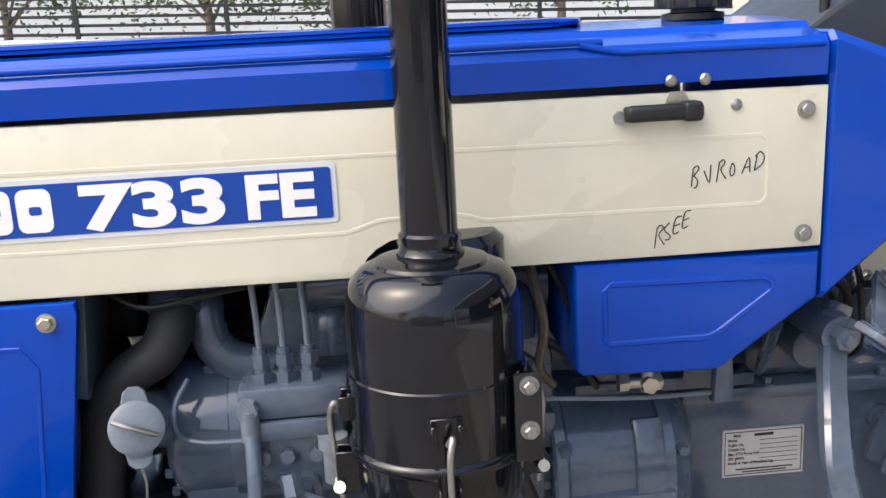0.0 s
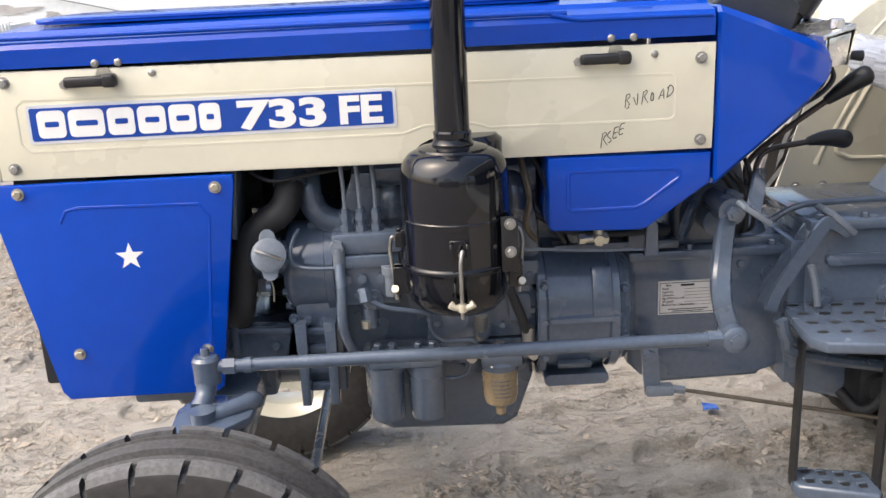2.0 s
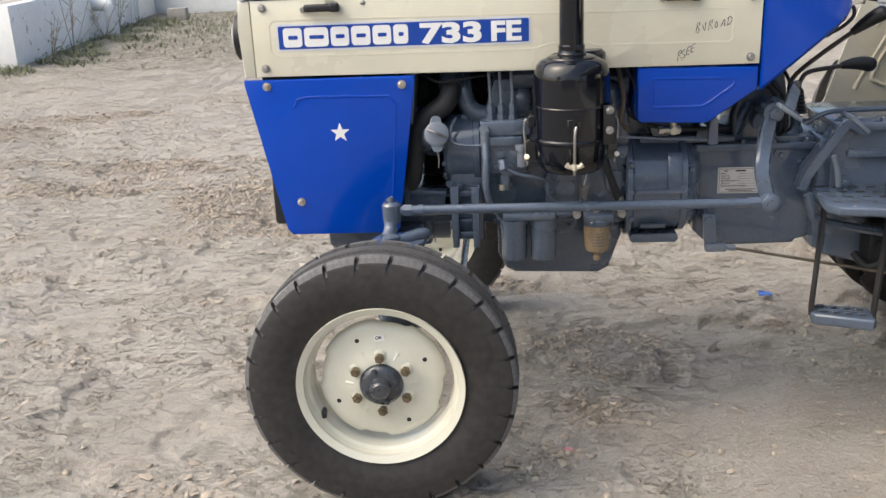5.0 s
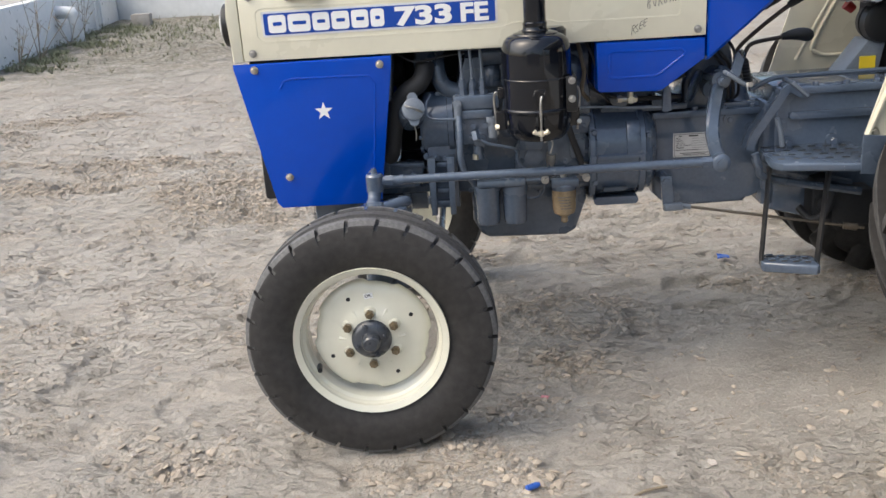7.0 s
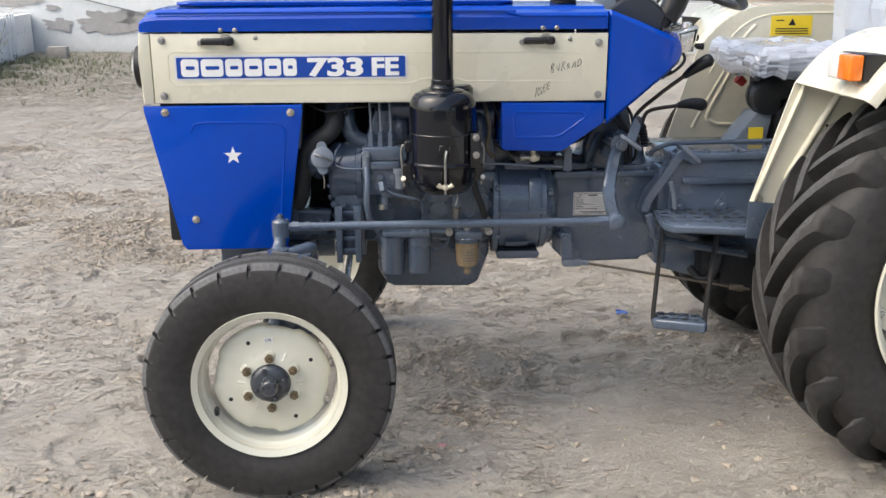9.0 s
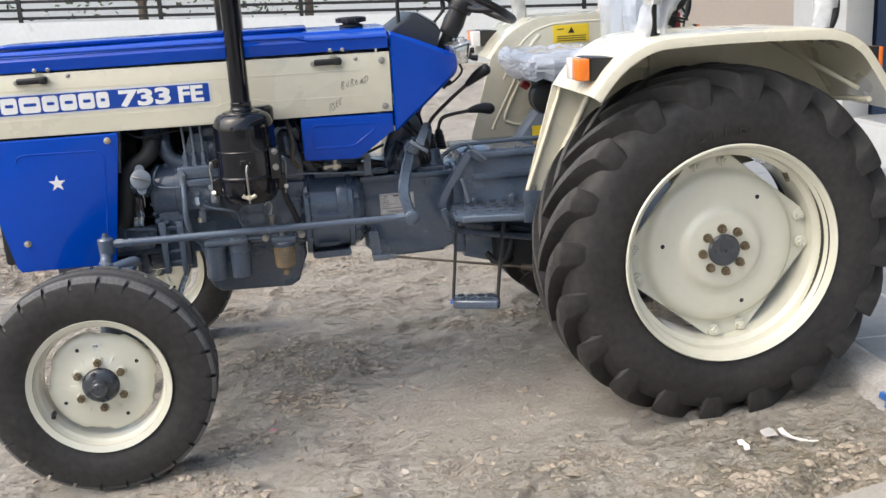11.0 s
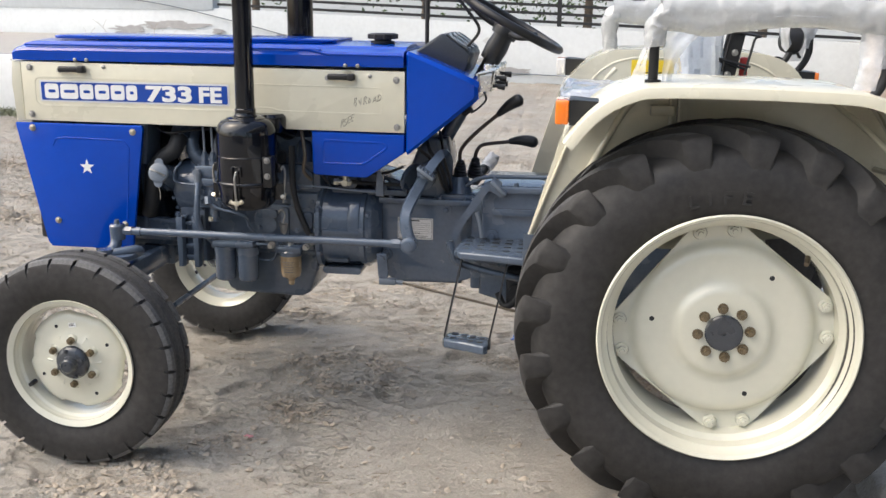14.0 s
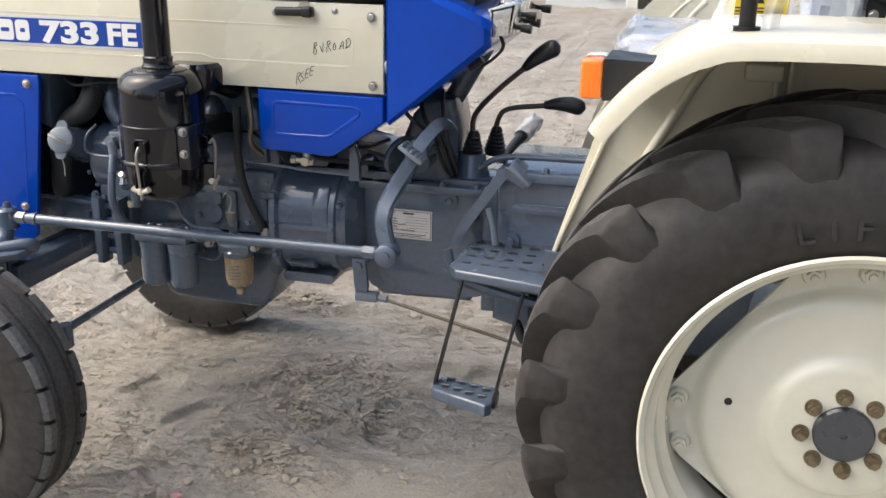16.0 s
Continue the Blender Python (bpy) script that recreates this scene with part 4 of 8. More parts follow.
    rear_tread(wheel, tx, ty, cz, s)
    if s < 0:
        # raised word on the wall of the tyre
        for ch, deg in (("L", -16.4), ("I", -10.1), ("F", -3.6), ("E", 3.6)):
            letters("sidewall_letter", ch, 0.052, RUBBER, wheel, (tx + 0.394 * math.sin(radians(deg)), -0.7895, cz + 0.394 * math.cos(radians(deg))), 0.003, 0.0006, wide=1.15, turn=(90, deg, 0), align="CENTER")
    bm = bmesh.new()
    lathe(bm, [(0.054, s * 0.070), (0.054, s * 0.079), (0.050, s * 0.083), (0.006, s * 0.084), (0.005, s * 0.080), (0.0001, s * 0.080)], (cx, cy, cz), "y", 36)
    part("hub", bm, HUBG, wheel, "dark slate grey axle hub")
    for k in range(8):
        a = radians(6 + 45 * k)
        p = Vector((cx + 0.0735 * math.cos(a), cy + s * 0.0715, cz + 0.0735 * math.sin(a)))
        bm = bmesh.new()
        cyl(bm, p, p + Vector((0, s * 0.005, 0)), 0.0155, n=20)
        cyl(bm, p + Vector((0, s * 0.005, 0)), p + Vector((0, s * 0.018, 0)), 0.0120, n=6)
        cyl(bm, p + Vector((0, s * 0.018, 0)), p + Vector((0, s * 0.026, 0)), 0.008, 0.007, 12)
        part("wheel_nut", bm, RUST, wheel, "rusty brass wheel nut")
    # hole shade is put on as near-black discs
    for a in (radians(53), radians(173), radians(292)):
        bm = bmesh.new()
        r = 0.206
        cyl(bm, (cx + r * math.cos(a), cy + s * 0.045, cz + r * math.sin(a)), (cx + r * math.cos(a), cy + s * 0.0527, cz + r * math.sin(a)), 0.0075, n=14)
        part("disc_hole", bm, DARK, wheel)
    bm = bmesh.new()
    a = radians(48)
    cyl(bm, (cx + 0.32 * math.cos(a), cy + s * 0.06, cz + 0.32 * math.sin(a)), (cx + 0.30 * math.cos(a), cy + s * 0.105, cz + 0.30 * math.sin(a)), 0.009, 0.007, 12)
    part("valve", bm, CORK, wheel)
    return wheel


RZ = 0.574
rear_wheel(2.029, -0.638, RZ, -1)
rear_wheel(2.029, 0.638, RZ, 1)

# bonnet
def bonnet_section(x, drop, shrink):
    half = [(0.279, 1.281), (0.281, 1.318), (0.272, 1.331), (0.226, 1.341), (0.216, 1.349), (0.10, 1.356)]
    pts = [(-y + shrink, z - drop * max(0, (z - 1.28) / 0.075)) for y, z in half] + [(y - shrink, z - drop * max(0, (z - 1.28) / 0.075)) for y, z in half[::-1]]
    return [(x, y, z) for y, z in pts]


bm = bmesh.new()
loft(bm, [bonnet_section(x, d, s) for x, d, s in ((-0.384, 0.050, 0.010), (-0.380, 0.030, 0.004), (-0.366, 0.014, 0.001), (-0.33, 0.006, 0.0), (0.3, 0.002, 0.0), (1.006, 0.004, 0.0))])
bonnet = part("bonnet", bm, BLUE, tractor, "glossy blue sheet-metal bonnet", 20)
bm = bmesh.new()
prism(bm, rounded(-0.30, 0.74, -0.165, 0.165, 0.05), 1.352, 1.3625, "z", 0.006)
part("bonnet_ridge", bm, BLUE, bonnet, "raised flat of the bonnet top")
bm = bmesh.new()
tube(bm, [(-0.33, -0.2735, 1.3345), (0.64, -0.2735, 1.3345), (0.70, -0.2745, 1.331), (0.745, -0.2795, 1.3215), (0.79, -0.2800, 1.3205), (1.0, -0.2800, 1.3190)], 0.0045, 10)
part("pressed_crease", bm, BLUE, bonnet)
for x in (-0.145, -0.103, 0.81, 0.852):
    bm = bmesh.new()
    lathe(bm, [(0.0075, 0.0), (0.0075, -0.002), (0.005, -0.0045), (0.0001, -0.005)], (x, -0.2805, 1.284), "y", 16)
    box(bm, x - 0.004, x + 0.004, -0.286, -0.2845, 1.2833, 1.2847)
    part("screw", bm, STEEL, bonnet, "zinc screw")
bm = bmesh.new()
lathe(bm, [(0.042, 0.0), (0.042, 0.008), (0.030, 0.010), (0.030, 0.014), (0.048, 0.015), (0.050, 0.020), (0.049, 0.030), (0.044, 0.034), (0.0001, 0.035)], (0.90, -0.10, 1.352), "z", 40)
cap_top = part("fuel_cap", bm, BLACK, bonnet, "black knurled plastic fuel cap")
for k in range(10):
    a = 2 * math.pi * k / 10
    bm = bmesh.new()
    cyl(bm, (0.90 + 0.047 * math.cos(a), -0.10 + 0.047 * math.sin(a), 1.368), (0.90 + 0.047 * math.cos(a), -0.10 + 0.047 * math.sin(a), 1.383), 0.007, n=8)
    part("grip_lobe", bm, BLACK, bonnet)

# cream side panels
for s in (-1, 1):
    bm = bmesh.new()
    poly = [(-0.352, 1.072), (-0.352, 1.276), (1.010, 1.268), (1.008, 1.066)]
    arc = [(0.578 - 0.078 + 0.078 * math.cos(radians(a)), 1.067 + 0.052 * math.sin(radians(a))) for a in range(0, 181, 15)]
    poly = poly + [(x, z) for x, z in arc]
    y0, y1 = (NEAR - 0.001, NEAR + 0.012) if s < 0 else (-NEAR - 0.012, -NEAR + 0.001)
    prism(bm, poly, y0, y1, "y", 0.002, 2)
    if s < 0:
        bead(bm, [(-0.305, 1.140), (-0.290, 1.125), (0.410, 1.124), (0.425, 1.128), (0.452, 1.137), (0.545, 1.138), (0.562, 1.134), (0.578, 1.128), (0.926, 1.126), (0.935, 1.134), (0.935, 1.204), (0.926, 1.212), (0.40, 1.217), (-0.290, 1.222), (-0.305, 1.210)], NEAR, 0.0026)
    panel = part("side_panel", bm, CREAM, tractor, "cream painted sheet-metal side panel", 30)
    if s > 0:
        continue
    near_panel = panel
    for x, z in ((-0.319, 1.256), (-0.324, 1.094), (0.982, 1.240), (0.984, 1.084)):
        bm = bmesh.new()
        bolt(bm, (x, NEAR - 0.001, z), 0.0085, 0.006)
        part("panel_bolt", bm, STEEL, panel, "zinc bolt with washer")
    for x, z in ((-0.045, 1.262), (0.893, 1.251)):
        bm = bmesh.new()
        lathe(bm, [(0.007, 0.0), (0.007, -0.002), (0.004, -0.004), (0.0001, -0.0045)], (x, NEAR - 0.001, z), "y", 16)
        part("screw", bm, STEEL, panel)
    for x0, x1, z in ((-0.203, -0.106, 1.252), (0.752, 0.846, 1.247)):
        bm = bmesh.new()
        cyl(bm, (x0 - 0.004, NEAR - 0.002, z - 0.004), (x0 - 0.004, NEAR - 0.008, z - 0.004), 0.009, n=6)
        latch = part("latch", bm, STEEL, panel, "zinc latch bolt")
        bm = bmesh.new()
        box(bm, x0, x1, NEAR - 0.026, NEAR - 0.010, z - 0.009, z + 0.011, 0.006, 3)
        box(bm, x1 - 0.026, x1 - 0.002, NEAR - 0.028, NEAR - 0.001, z - 0.011, z + 0.013, 0.005, 3)
        box(bm, x0, x0 + 0.016, NEAR - 0.018, NEAR - 0.001, z - 0.009, z + 0.009, 0.003, 2)
        part("handle", bm, BLACK, latch, "black moulded latch handle")
        bm = bmesh.new()
        prism(bm, [(x1 - 0.042, z + 0.011), (x1 - 0.012, z + 0.011), (x1 - 0.018, z + 0.024), (x1 - 0.036, z + 0.024)], NEAR - 0.004, NEAR - 0.001)
        part("catch", bm, BRASS, latch)
    # name plate: plain blocks for the maker's name, then the model number
    bm = bmesh.new()
    prism(bm, rounded(-0.287, 0.403, 1.139, 1.2125, 0.006), NEAR - 0.0022, NEAR - 0.001)
    sign = part("name_plate", bm, BORDER, panel, "blue vinyl strip with silver border")
    bm = bmesh.new()
    prism(bm, rounded(-0.281, 0.397, 1.145, 1.2065, 0.004), NEAR - 0.0030, NEAR - 0.0021)
    part("strip", bm, DECAL, sign)
    xa = -0.268
    for w in (0.052, 0.066, 0.050, 0.052, 0.050, 0.040):
        bm = bmesh.new()
        prism(bm, rounded(xa, xa + w, 1.150, 1.2015, 0.010), NEAR - 0.0038, NEAR - 0.0029)
        blk = part("emblem_block", bm, WHITE, sign, "plain white block of the emblem")
        bm = bmesh.new()
        prism(bm, rounded(xa + 0.014, xa + w - 0.012, 1.171, 1.181, 0.003), NEAR - 0.0044, NEAR - 0.0037)
        part("slot", bm, DECAL, blk)
        xa += w + 0.0062
    letters("number", "733", 0.071, WHITE, sign, (0.104, NEAR - 0.0033, 1.1510), 0.0006, 0.0030, wide=1.60)
    letters("number", "FE", 0.071, WHITE, sign, (0.293, NEAR - 0.0033, 1.1510), 0.0006, 0.0027, wide=1.22)
    # marker writing: each letter is a few pen strokes in a box one high
    pen = {"B": (((0.1, 1.0), (0.0, 0.0)), ((0.1, 1.0), (0.34, 1.1), (0.38, 0.88), (0.14, 0.6), (0.33, 0.34), (0.28, 0.0), (0.12, -0.08))),
           "V": (((0.0, 0.72), (0.28, 0.05), (0.36, 1.0)),),
           "R": (((0.14, 1.0), (0.0, -0.05)), ((0.1, 0.95), (0.34, 1.12), (0.44, 0.95), (0.22, 0.6), (0.5, 0.1))),
           "O": (((0.16, 0.8), (0.05, 0.45), (0.08, 0.15), (0.24, 0.2), (0.3, 0.55), (0.18, 0.82)),),
           "A": (((0.0, 0.1), (0.38, 0.95), (0.44, 0.15)), ((0.12, 0.4), (0.42, 0.45))),
           "D": (((0.14, 0.9), (0.0, 0.1)), ((0.02, 0.85), (0.3, 1.1), (0.52, 0.85), (0.42, 0.45), (0.0, 0.12))),
           "S": (((0.3, 0.95), (0.02, 0.62), (0.32, 0.3), (0.26, 0.1), (0.06, 0.08))),
           "E": (((0.45, 0.98), (0.14, 0.88), (0.0, 0.12), (0.3, 0.2)), ((0.08, 0.5), (0.36, 0.6)))}
    pen["S"] = (pen["S"],)
    for word, x, z, size, rise, pitch in (("BVROAD", 0.838, 1.1525, 0.0235, 0.16, 0.0160), ("RSEE", 0.7915, 1.0790, 0.0250, 0.55, 0.0118)):
        for ch in word:
            bm = bmesh.new()
            for line in pen[ch]:
                pts = [(x + u * size, NEAR - 0.0013, z + v * size) for u, v in line]
                tube(bm, pts, 0.00085, 5, 3, smooth=len(pts) > 2)
            part("marker_writing", bm, INK, panel, "black handwritten marker letter")
            x += pitch
            z += rise * pitch

# cream nose with a headlamp
bm = bmesh.new()
prism(bm, [(-0.386, 1.068), (-0.392, 1.20), (-0.386, 1.276), (-0.355, 1.276), (-0.355, 1.070)], -0.274, 0.274, "y", 0.004)
nose = part("nose_frame", bm, CREAM, tractor, "cream painted nose frame")
for y in (-0.165, 0.165):
    bm = bmesh.new()
    lathe(bm, [(0.062, 0.0), (0.066, -0.016), (0.064, -0.034), (0.058, -0.038)], (-0.384, y, 1.172), "x", 32)
    lamp = part("headlamp", bm, BLACK, nose, "black ringed round headlamp")
    bm = bmesh.new()
    lathe(bm, [(0.056, -0.034), (0.04, -0.046), (0.0001, -0.052)], (-0.384, y, 1.172), "x", 32)
    ob = part("lens", bm, CLEAR, nose)

# lower front panels, blue
for s in (-1, 1):
    bm = bmesh.new()
    y0, y1 = (NEAR - 0.006, NEAR + 0.008) if s < 0 else (-NEAR - 0.008, -NEAR + 0.006)
    poly = [(-0.388, 1.064), (-0.388, 1.050), (-0.304, 0.634), (-0.290, 0.617), (0.008, 0.617), (0.022, 0.628), (0.084, 1.050), (0.084, 1.064)]
    prism(bm, poly, y0, y1, "y", 0.003, 2)
    if s < 0:
        bead(bm, [(-0.255, 0.985), (-0.242, 1.008), (-0.215, 1.014), (0.012, 1.010), (0.030, 0.985), (0.002, 0.68)], NEAR - 0.006, 0.0024, closed=False)
    low = part("front_side_panel", bm, BLUE, tractor, "glossy blue lower side panel with a white star", 25)
    if s < 0:
        for x, z in ((-0.325, 1.046), (0.048, 1.041), (-0.257, 0.715), (-0.003, 0.710)):
            bm = bmesh.new()
            bolt(bm, (x, NEAR - 0.006, z), 0.0088, 0.007)
            part("panel_bolt", bm, BRASS, low, "yellow zinc bolt")
        bm = bmesh.new()
        star = [(-0.131 + (0.0285 if k % 2 == 0 else 0.0115) * math.sin(radians(36 * k)), 0.912 + (0.0285 if k % 2 == 0 else 0.0115) * math.cos(radians(36 * k))) for k in range(10)]
        prism(bm, star, NEAR - 0.0068, NEAR - 0.0055)
        part("star", bm, WHITE, low, "white five-pointed star")

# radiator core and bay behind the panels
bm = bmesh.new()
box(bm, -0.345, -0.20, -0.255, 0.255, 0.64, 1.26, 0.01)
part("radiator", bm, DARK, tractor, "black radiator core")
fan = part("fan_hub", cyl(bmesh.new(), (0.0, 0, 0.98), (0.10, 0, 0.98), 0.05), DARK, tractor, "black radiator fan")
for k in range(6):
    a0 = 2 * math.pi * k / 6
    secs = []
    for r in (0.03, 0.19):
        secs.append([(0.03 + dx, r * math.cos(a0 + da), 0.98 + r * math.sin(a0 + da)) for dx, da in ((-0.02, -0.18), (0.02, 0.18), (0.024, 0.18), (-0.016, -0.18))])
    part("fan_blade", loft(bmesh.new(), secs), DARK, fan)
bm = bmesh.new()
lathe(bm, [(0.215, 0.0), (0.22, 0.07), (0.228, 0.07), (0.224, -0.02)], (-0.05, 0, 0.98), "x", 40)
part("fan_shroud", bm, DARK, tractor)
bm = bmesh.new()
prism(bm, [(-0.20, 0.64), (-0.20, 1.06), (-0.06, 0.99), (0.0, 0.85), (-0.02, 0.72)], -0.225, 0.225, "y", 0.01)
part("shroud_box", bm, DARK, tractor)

# fuel tank box below the panel
bm = bmesh.new()
poly = [(0.689, 1.062), (1.008, 1.058), (1.008, 0.998), (0.884, 0.912), (0.870, 0.908), (0.698, 0.914), (0.690, 0.922)]
prism(bm, poly, NEAR, 0.20, "y", 0.006, 3)
bead(bm, [(0.734, 0.955), (0.728, 0.961), (0.728, 1.026), (0.736, 1.034), (0.935, 1.030), (0.947, 1.022), (0.945, 1.010), (0.878, 0.962), (0.862, 0.955)], NEAR, 0.0030)
tank = part("fuel_tank", bm, BLUE, tractor, "glossy blue fuel tank box", 25)
bm = bmesh.new()
cyl(bm, (0.762, -0.235, 0.885), (0.815, -0.235, 0.883), 0.008, n=12)
cyl(bm, (0.795, -0.235, 0.912), (0.795, -0.235, 0.872), 0.010, n=12)
cyl(bm, (0.755, -0.235, 0.885), (0.768, -0.235, 0.885), 0.012, n=6)
cyl(bm, (0.802, -0.235, 0.884), (0.812, -0.235, 0.884), 0.013, n=6)
cyl(bm, (0.795, -0.252, 0.884), (0.795, -0.23, 0.884), 0.012, n=6)
part("drain_tap", bm, BRASS, tank, "brass fuel tap")

# scuttle behind the bonnet
def scuttle(x, z0, z1, hw, r=0.02):
    return [(x, -hw, z0 + r), (x, -hw, z1 - r), (x, -hw + r, z1), (x, hw - r, z1), (x, hw, z1 - r), (x, hw, z0 + r), (x, hw - r, z0), (x, -hw + r, z0)]


bm = bmesh.new()
loft(bm, [scuttle(x, a, b, w, r) for x, a, b, w, r in ((1.014, 0.992, 1.331, 0.268, 0.010), (1.020, 0.992, 1.334, 0.274, 0.012), (1.10, 1.056, 1.304, 0.272, 0.014), (1.20, 1.138, 1.262, 0.264, 0.016), (1.238, 1.168, 1.244, 0.250, 0.018), (1.250, 1.18, 1.236, 0.236, 0.02))])
scut = part("scuttle", bm, BLUE, tractor, "glossy blue tapered scuttle", 25)
bm = bmesh.new()
prism(bm, [(1.024, 1.326), (1.030, 1.334), (1.110, 1.388), (1.122, 1.388), (1.208, 1.326), (1.211, 1.316), (1.194, 1.262)], -0.165, 0.165, "y", 0.008)
dash = part("dashboard", bm, DASHB, tractor, "dark slate moulded dashboard hood")
bm = bmesh.new()
mm = Matrix.Translation((1.166, 0, 1.3565)) @ Matrix.Rotation(radians(35.8), 4, "Y")
box(bm, -0.048, 0.048, -0.152, 0.152, 0.0, 0.004, 0.002, 2, mm)
part("instrument_frame", bm, BLACK, dash, "black instrument bezel")
for y in (-0.102, 0.0, 0.102):
    bm = bmesh.new()
    lathe(bm, [(0.044, 0.0), (0.044, 0.006), (0.038, 0.007), (0.037, 0.003), (0.0001, 0.003)], (0, 0, 0), "z", 28)
    bmesh.ops.transform(bm, matrix=mm @ Matrix.Translation((0, y, 0.004)), verts=bm.verts)
    gauge = part("gauge", bm, PALE, dash, "silver-rimmed round gauge")
    bm = bmesh.new()
    lathe(bm, [(0.036, 0.0), (0.0001, 0.0012)], (0, 0, 0), "z", 28)
    bmesh.ops.transform(bm, matrix=mm @ Matrix.Translation((0, y, 0.0085)), verts=bm.verts)
    part("gauge_glass", bm, GLOSSB, gauge)
# plated switch panel on the scuttle's rear edge, with key and pull knobs
bm = bmesh.new()
prism(bm, [(1.238, 1.262), (1.300, 1.284), (1.306, 1.276), (1.292, 1.205), (1.284, 1.205), (1.296, 1.270), (1.240, 1.252)], -0.215, 0.215, "y", 0.002)
prism(bm, [(1.244, 1.19), (1.252, 1.19), (1.252, 1.262), (1.244, 1.262)], -0.215, 0.215, "y", 0.001)
for y in (-0.215, 0.211):
    prism(bm, [(1.246, 1.20), (1.290, 1.207), (1.302, 1.276), (1.246, 1.260)], y, y + 0.004, "y", 0.001)
sw = part("switch_panel", bm, PLATED, dash, "bright plated switch panel")
for y, z in ((-0.18, 1.222), (-0.12, 1.245), (-0.06, 1.225), (0.10, 1.245)):
    bm = bmesh.new()
    cyl(bm, (1.290, y, z), (1.312, y, z), 0.006, n=14)
    cyl(bm, (1.310, y, z - 0.002), (1.334, y, z - 0.004), 0.009, 0.011, 14)
    part("switch_knob", bm, BLACK, sw)
bm = bmesh.new()
lathe(bm, [(0.016, 0.0), (0.016, 0.014), (0.011, 0.018), (0.0001, 0.019)], (1.276, -0.185, 1.276), "z", 18)
part("key_switch", bm, PLATED, sw)
bm = bmesh.new()
for y in (-0.20, -0.19):
    tube(bm, [(1.262, y, 1.21), (1.272 + 0.02 * (y + 0.2), y, 1.178), (1.250, y, 1.150), (1.222, y + 0.01, 1.13)], 0.0035, 6)
tube(bm, [(1.226, -0.205, 1.150), (1.196, -0.205, 1.126)], 0.011, 8, smooth=False)
part("switch_wire", bm, BLACK, sw, "black wires under the switches")
bm = bmesh.new()
tube(bm, [(1.19, -0.10, 1.34), (1.235, -0.11, 1.40), (1.205, -0.12, 1.455), (1.150, -0.125, 1.52)], 0.0055, 10)
tl = part("throttle_lever", bm, BLACK, dash)
bm = bmesh.new()
tube(bm, [(1.160, -0.125, 1.507), (1.130, -0.128, 1.545)], (0.010, 0.013), 12, smooth=False)
part("lever_grip", bm, BLACK, tl)
bm = bmesh.new()
cyl(bm, (1.063, -0.15, 1.33), (1.063, -0.15, 1.55), 0.007, n=10)
mirror = part("mirror_stalk", bm, BLACK, tractor, "black mirror stalk")
bm = bmesh.new()
box(bm, 1.045, 1.066, -0.20, -0.09, 1.53, 1.67, 0.008)
part("mirror_head", bm, BLACK, mirror, "black rear-view mirror shell")
bm = bmesh.new()
box(bm, 1.0655, 1.0685, -0.19, -0.10, 1.54, 1.66)
part("mirror_glass", bm, STEEL, mirror)

# steering wheel, edge on
SWC, SWA = Vector((1.333, 0.0, 1.428)), Vector((0.477, 0.0, 0.879)).normalized()
bm = bmesh.new()
tube(bm, [(1.225, 0, 1.228), SWC - SWA * 0.05], 0.022, 16, smooth=False)
lathe(bm, [(0.036, 0.0), (0.040, 0.05), (0.034, 0.10)], (0, 0, 0), "z", 24)
bm.verts.ensure_lookup_table()
for v in bm.verts[-72:]:
    v.co = Matrix.Translation((1.262, 0, 1.296)) @ SWA.to_track_quat("Z", "Y").to_matrix().to_4x4() @ v.co
col = part("steering_column", bm, BLACK, tractor, "black steering column")
rot = Matrix.Translation(SWC) @ SWA.to_track_quat("Z", "Y").to_matrix().to_4x4()
bm = bmesh.new()
R = 0.195
seg = 60
lathe(bm, [(R + 0.0145 * math.cos(2 * math.pi * k / 12), 0.0145 * math.sin(2 * math.pi * k / 12)) for k in range(12)], (0, 0, 0), "z", seg, closed=True)
bmesh.ops.transform(bm, matrix=rot, verts=bm.verts)
swh = part("steering_wheel", bm, BLACK, tractor, "black plastic steering wheel", 60)
for a in (90, 210, 330):
    bm = bmesh.new()
    c, s_ = math.cos(radians(a)), math.sin(radians(a))
    tube(bm, [(0.02 * c, 0.02 * s_, -0.035), (0.10 * c, 0.10 * s_, -0.028), (R * c, R * s_, 0.0)], 0.011, 10)
    bmesh.ops.transform(bm, matrix=rot, verts=bm.verts)
    part("spoke", bm, BLACK, swh)
bm = bmesh.new()
lathe(bm, [(0.045, -0.055), (0.048, -0.03), (0.040, -0.015), (0.0001, -0.012)], (0, 0, 0), "z", 28)
bmesh.ops.transform(bm, matrix=rot, verts=bm.verts)
part("wheel_boss", bm, BLACK, swh)

# ---- engine ----
bm = bmesh.new()
prism(bm, [(0.255, 0.60), (0.255, 0.90), (0.30, 1.03), (0.66, 1.03), (0.685, 0.90), (0.685, 0.60)], -0.155, 0.155, "y", 0.012)
box(bm, 0.30, 0.66, -0.172, 0.172, 0.615, 0.655, 0.008)
prism(bm, [(0.44, 0.66), (0.44, 0.74), (0.47, 0.785), (0.66, 0.785), (0.675, 0.76), (0.675, 0.66)], -0.178, -0.15, "y", 0.008)
box(bm, 0.58, 0.68, -0.185, -0.15, 0.775, 0.83, 0.006)
cyl(bm, (0.50, -0.15, 0.71), (0.50, -0.186, 0.71), 0.028)
cyl(bm, (0.42, -0.15, 0.80), (0.42, -0.19, 0.80), 0.022)
for x in (0.56, 0.64):
    cyl(bm, (x, -0.16, 0.72), (x, -0.184, 0.72), 0.008, n=6)
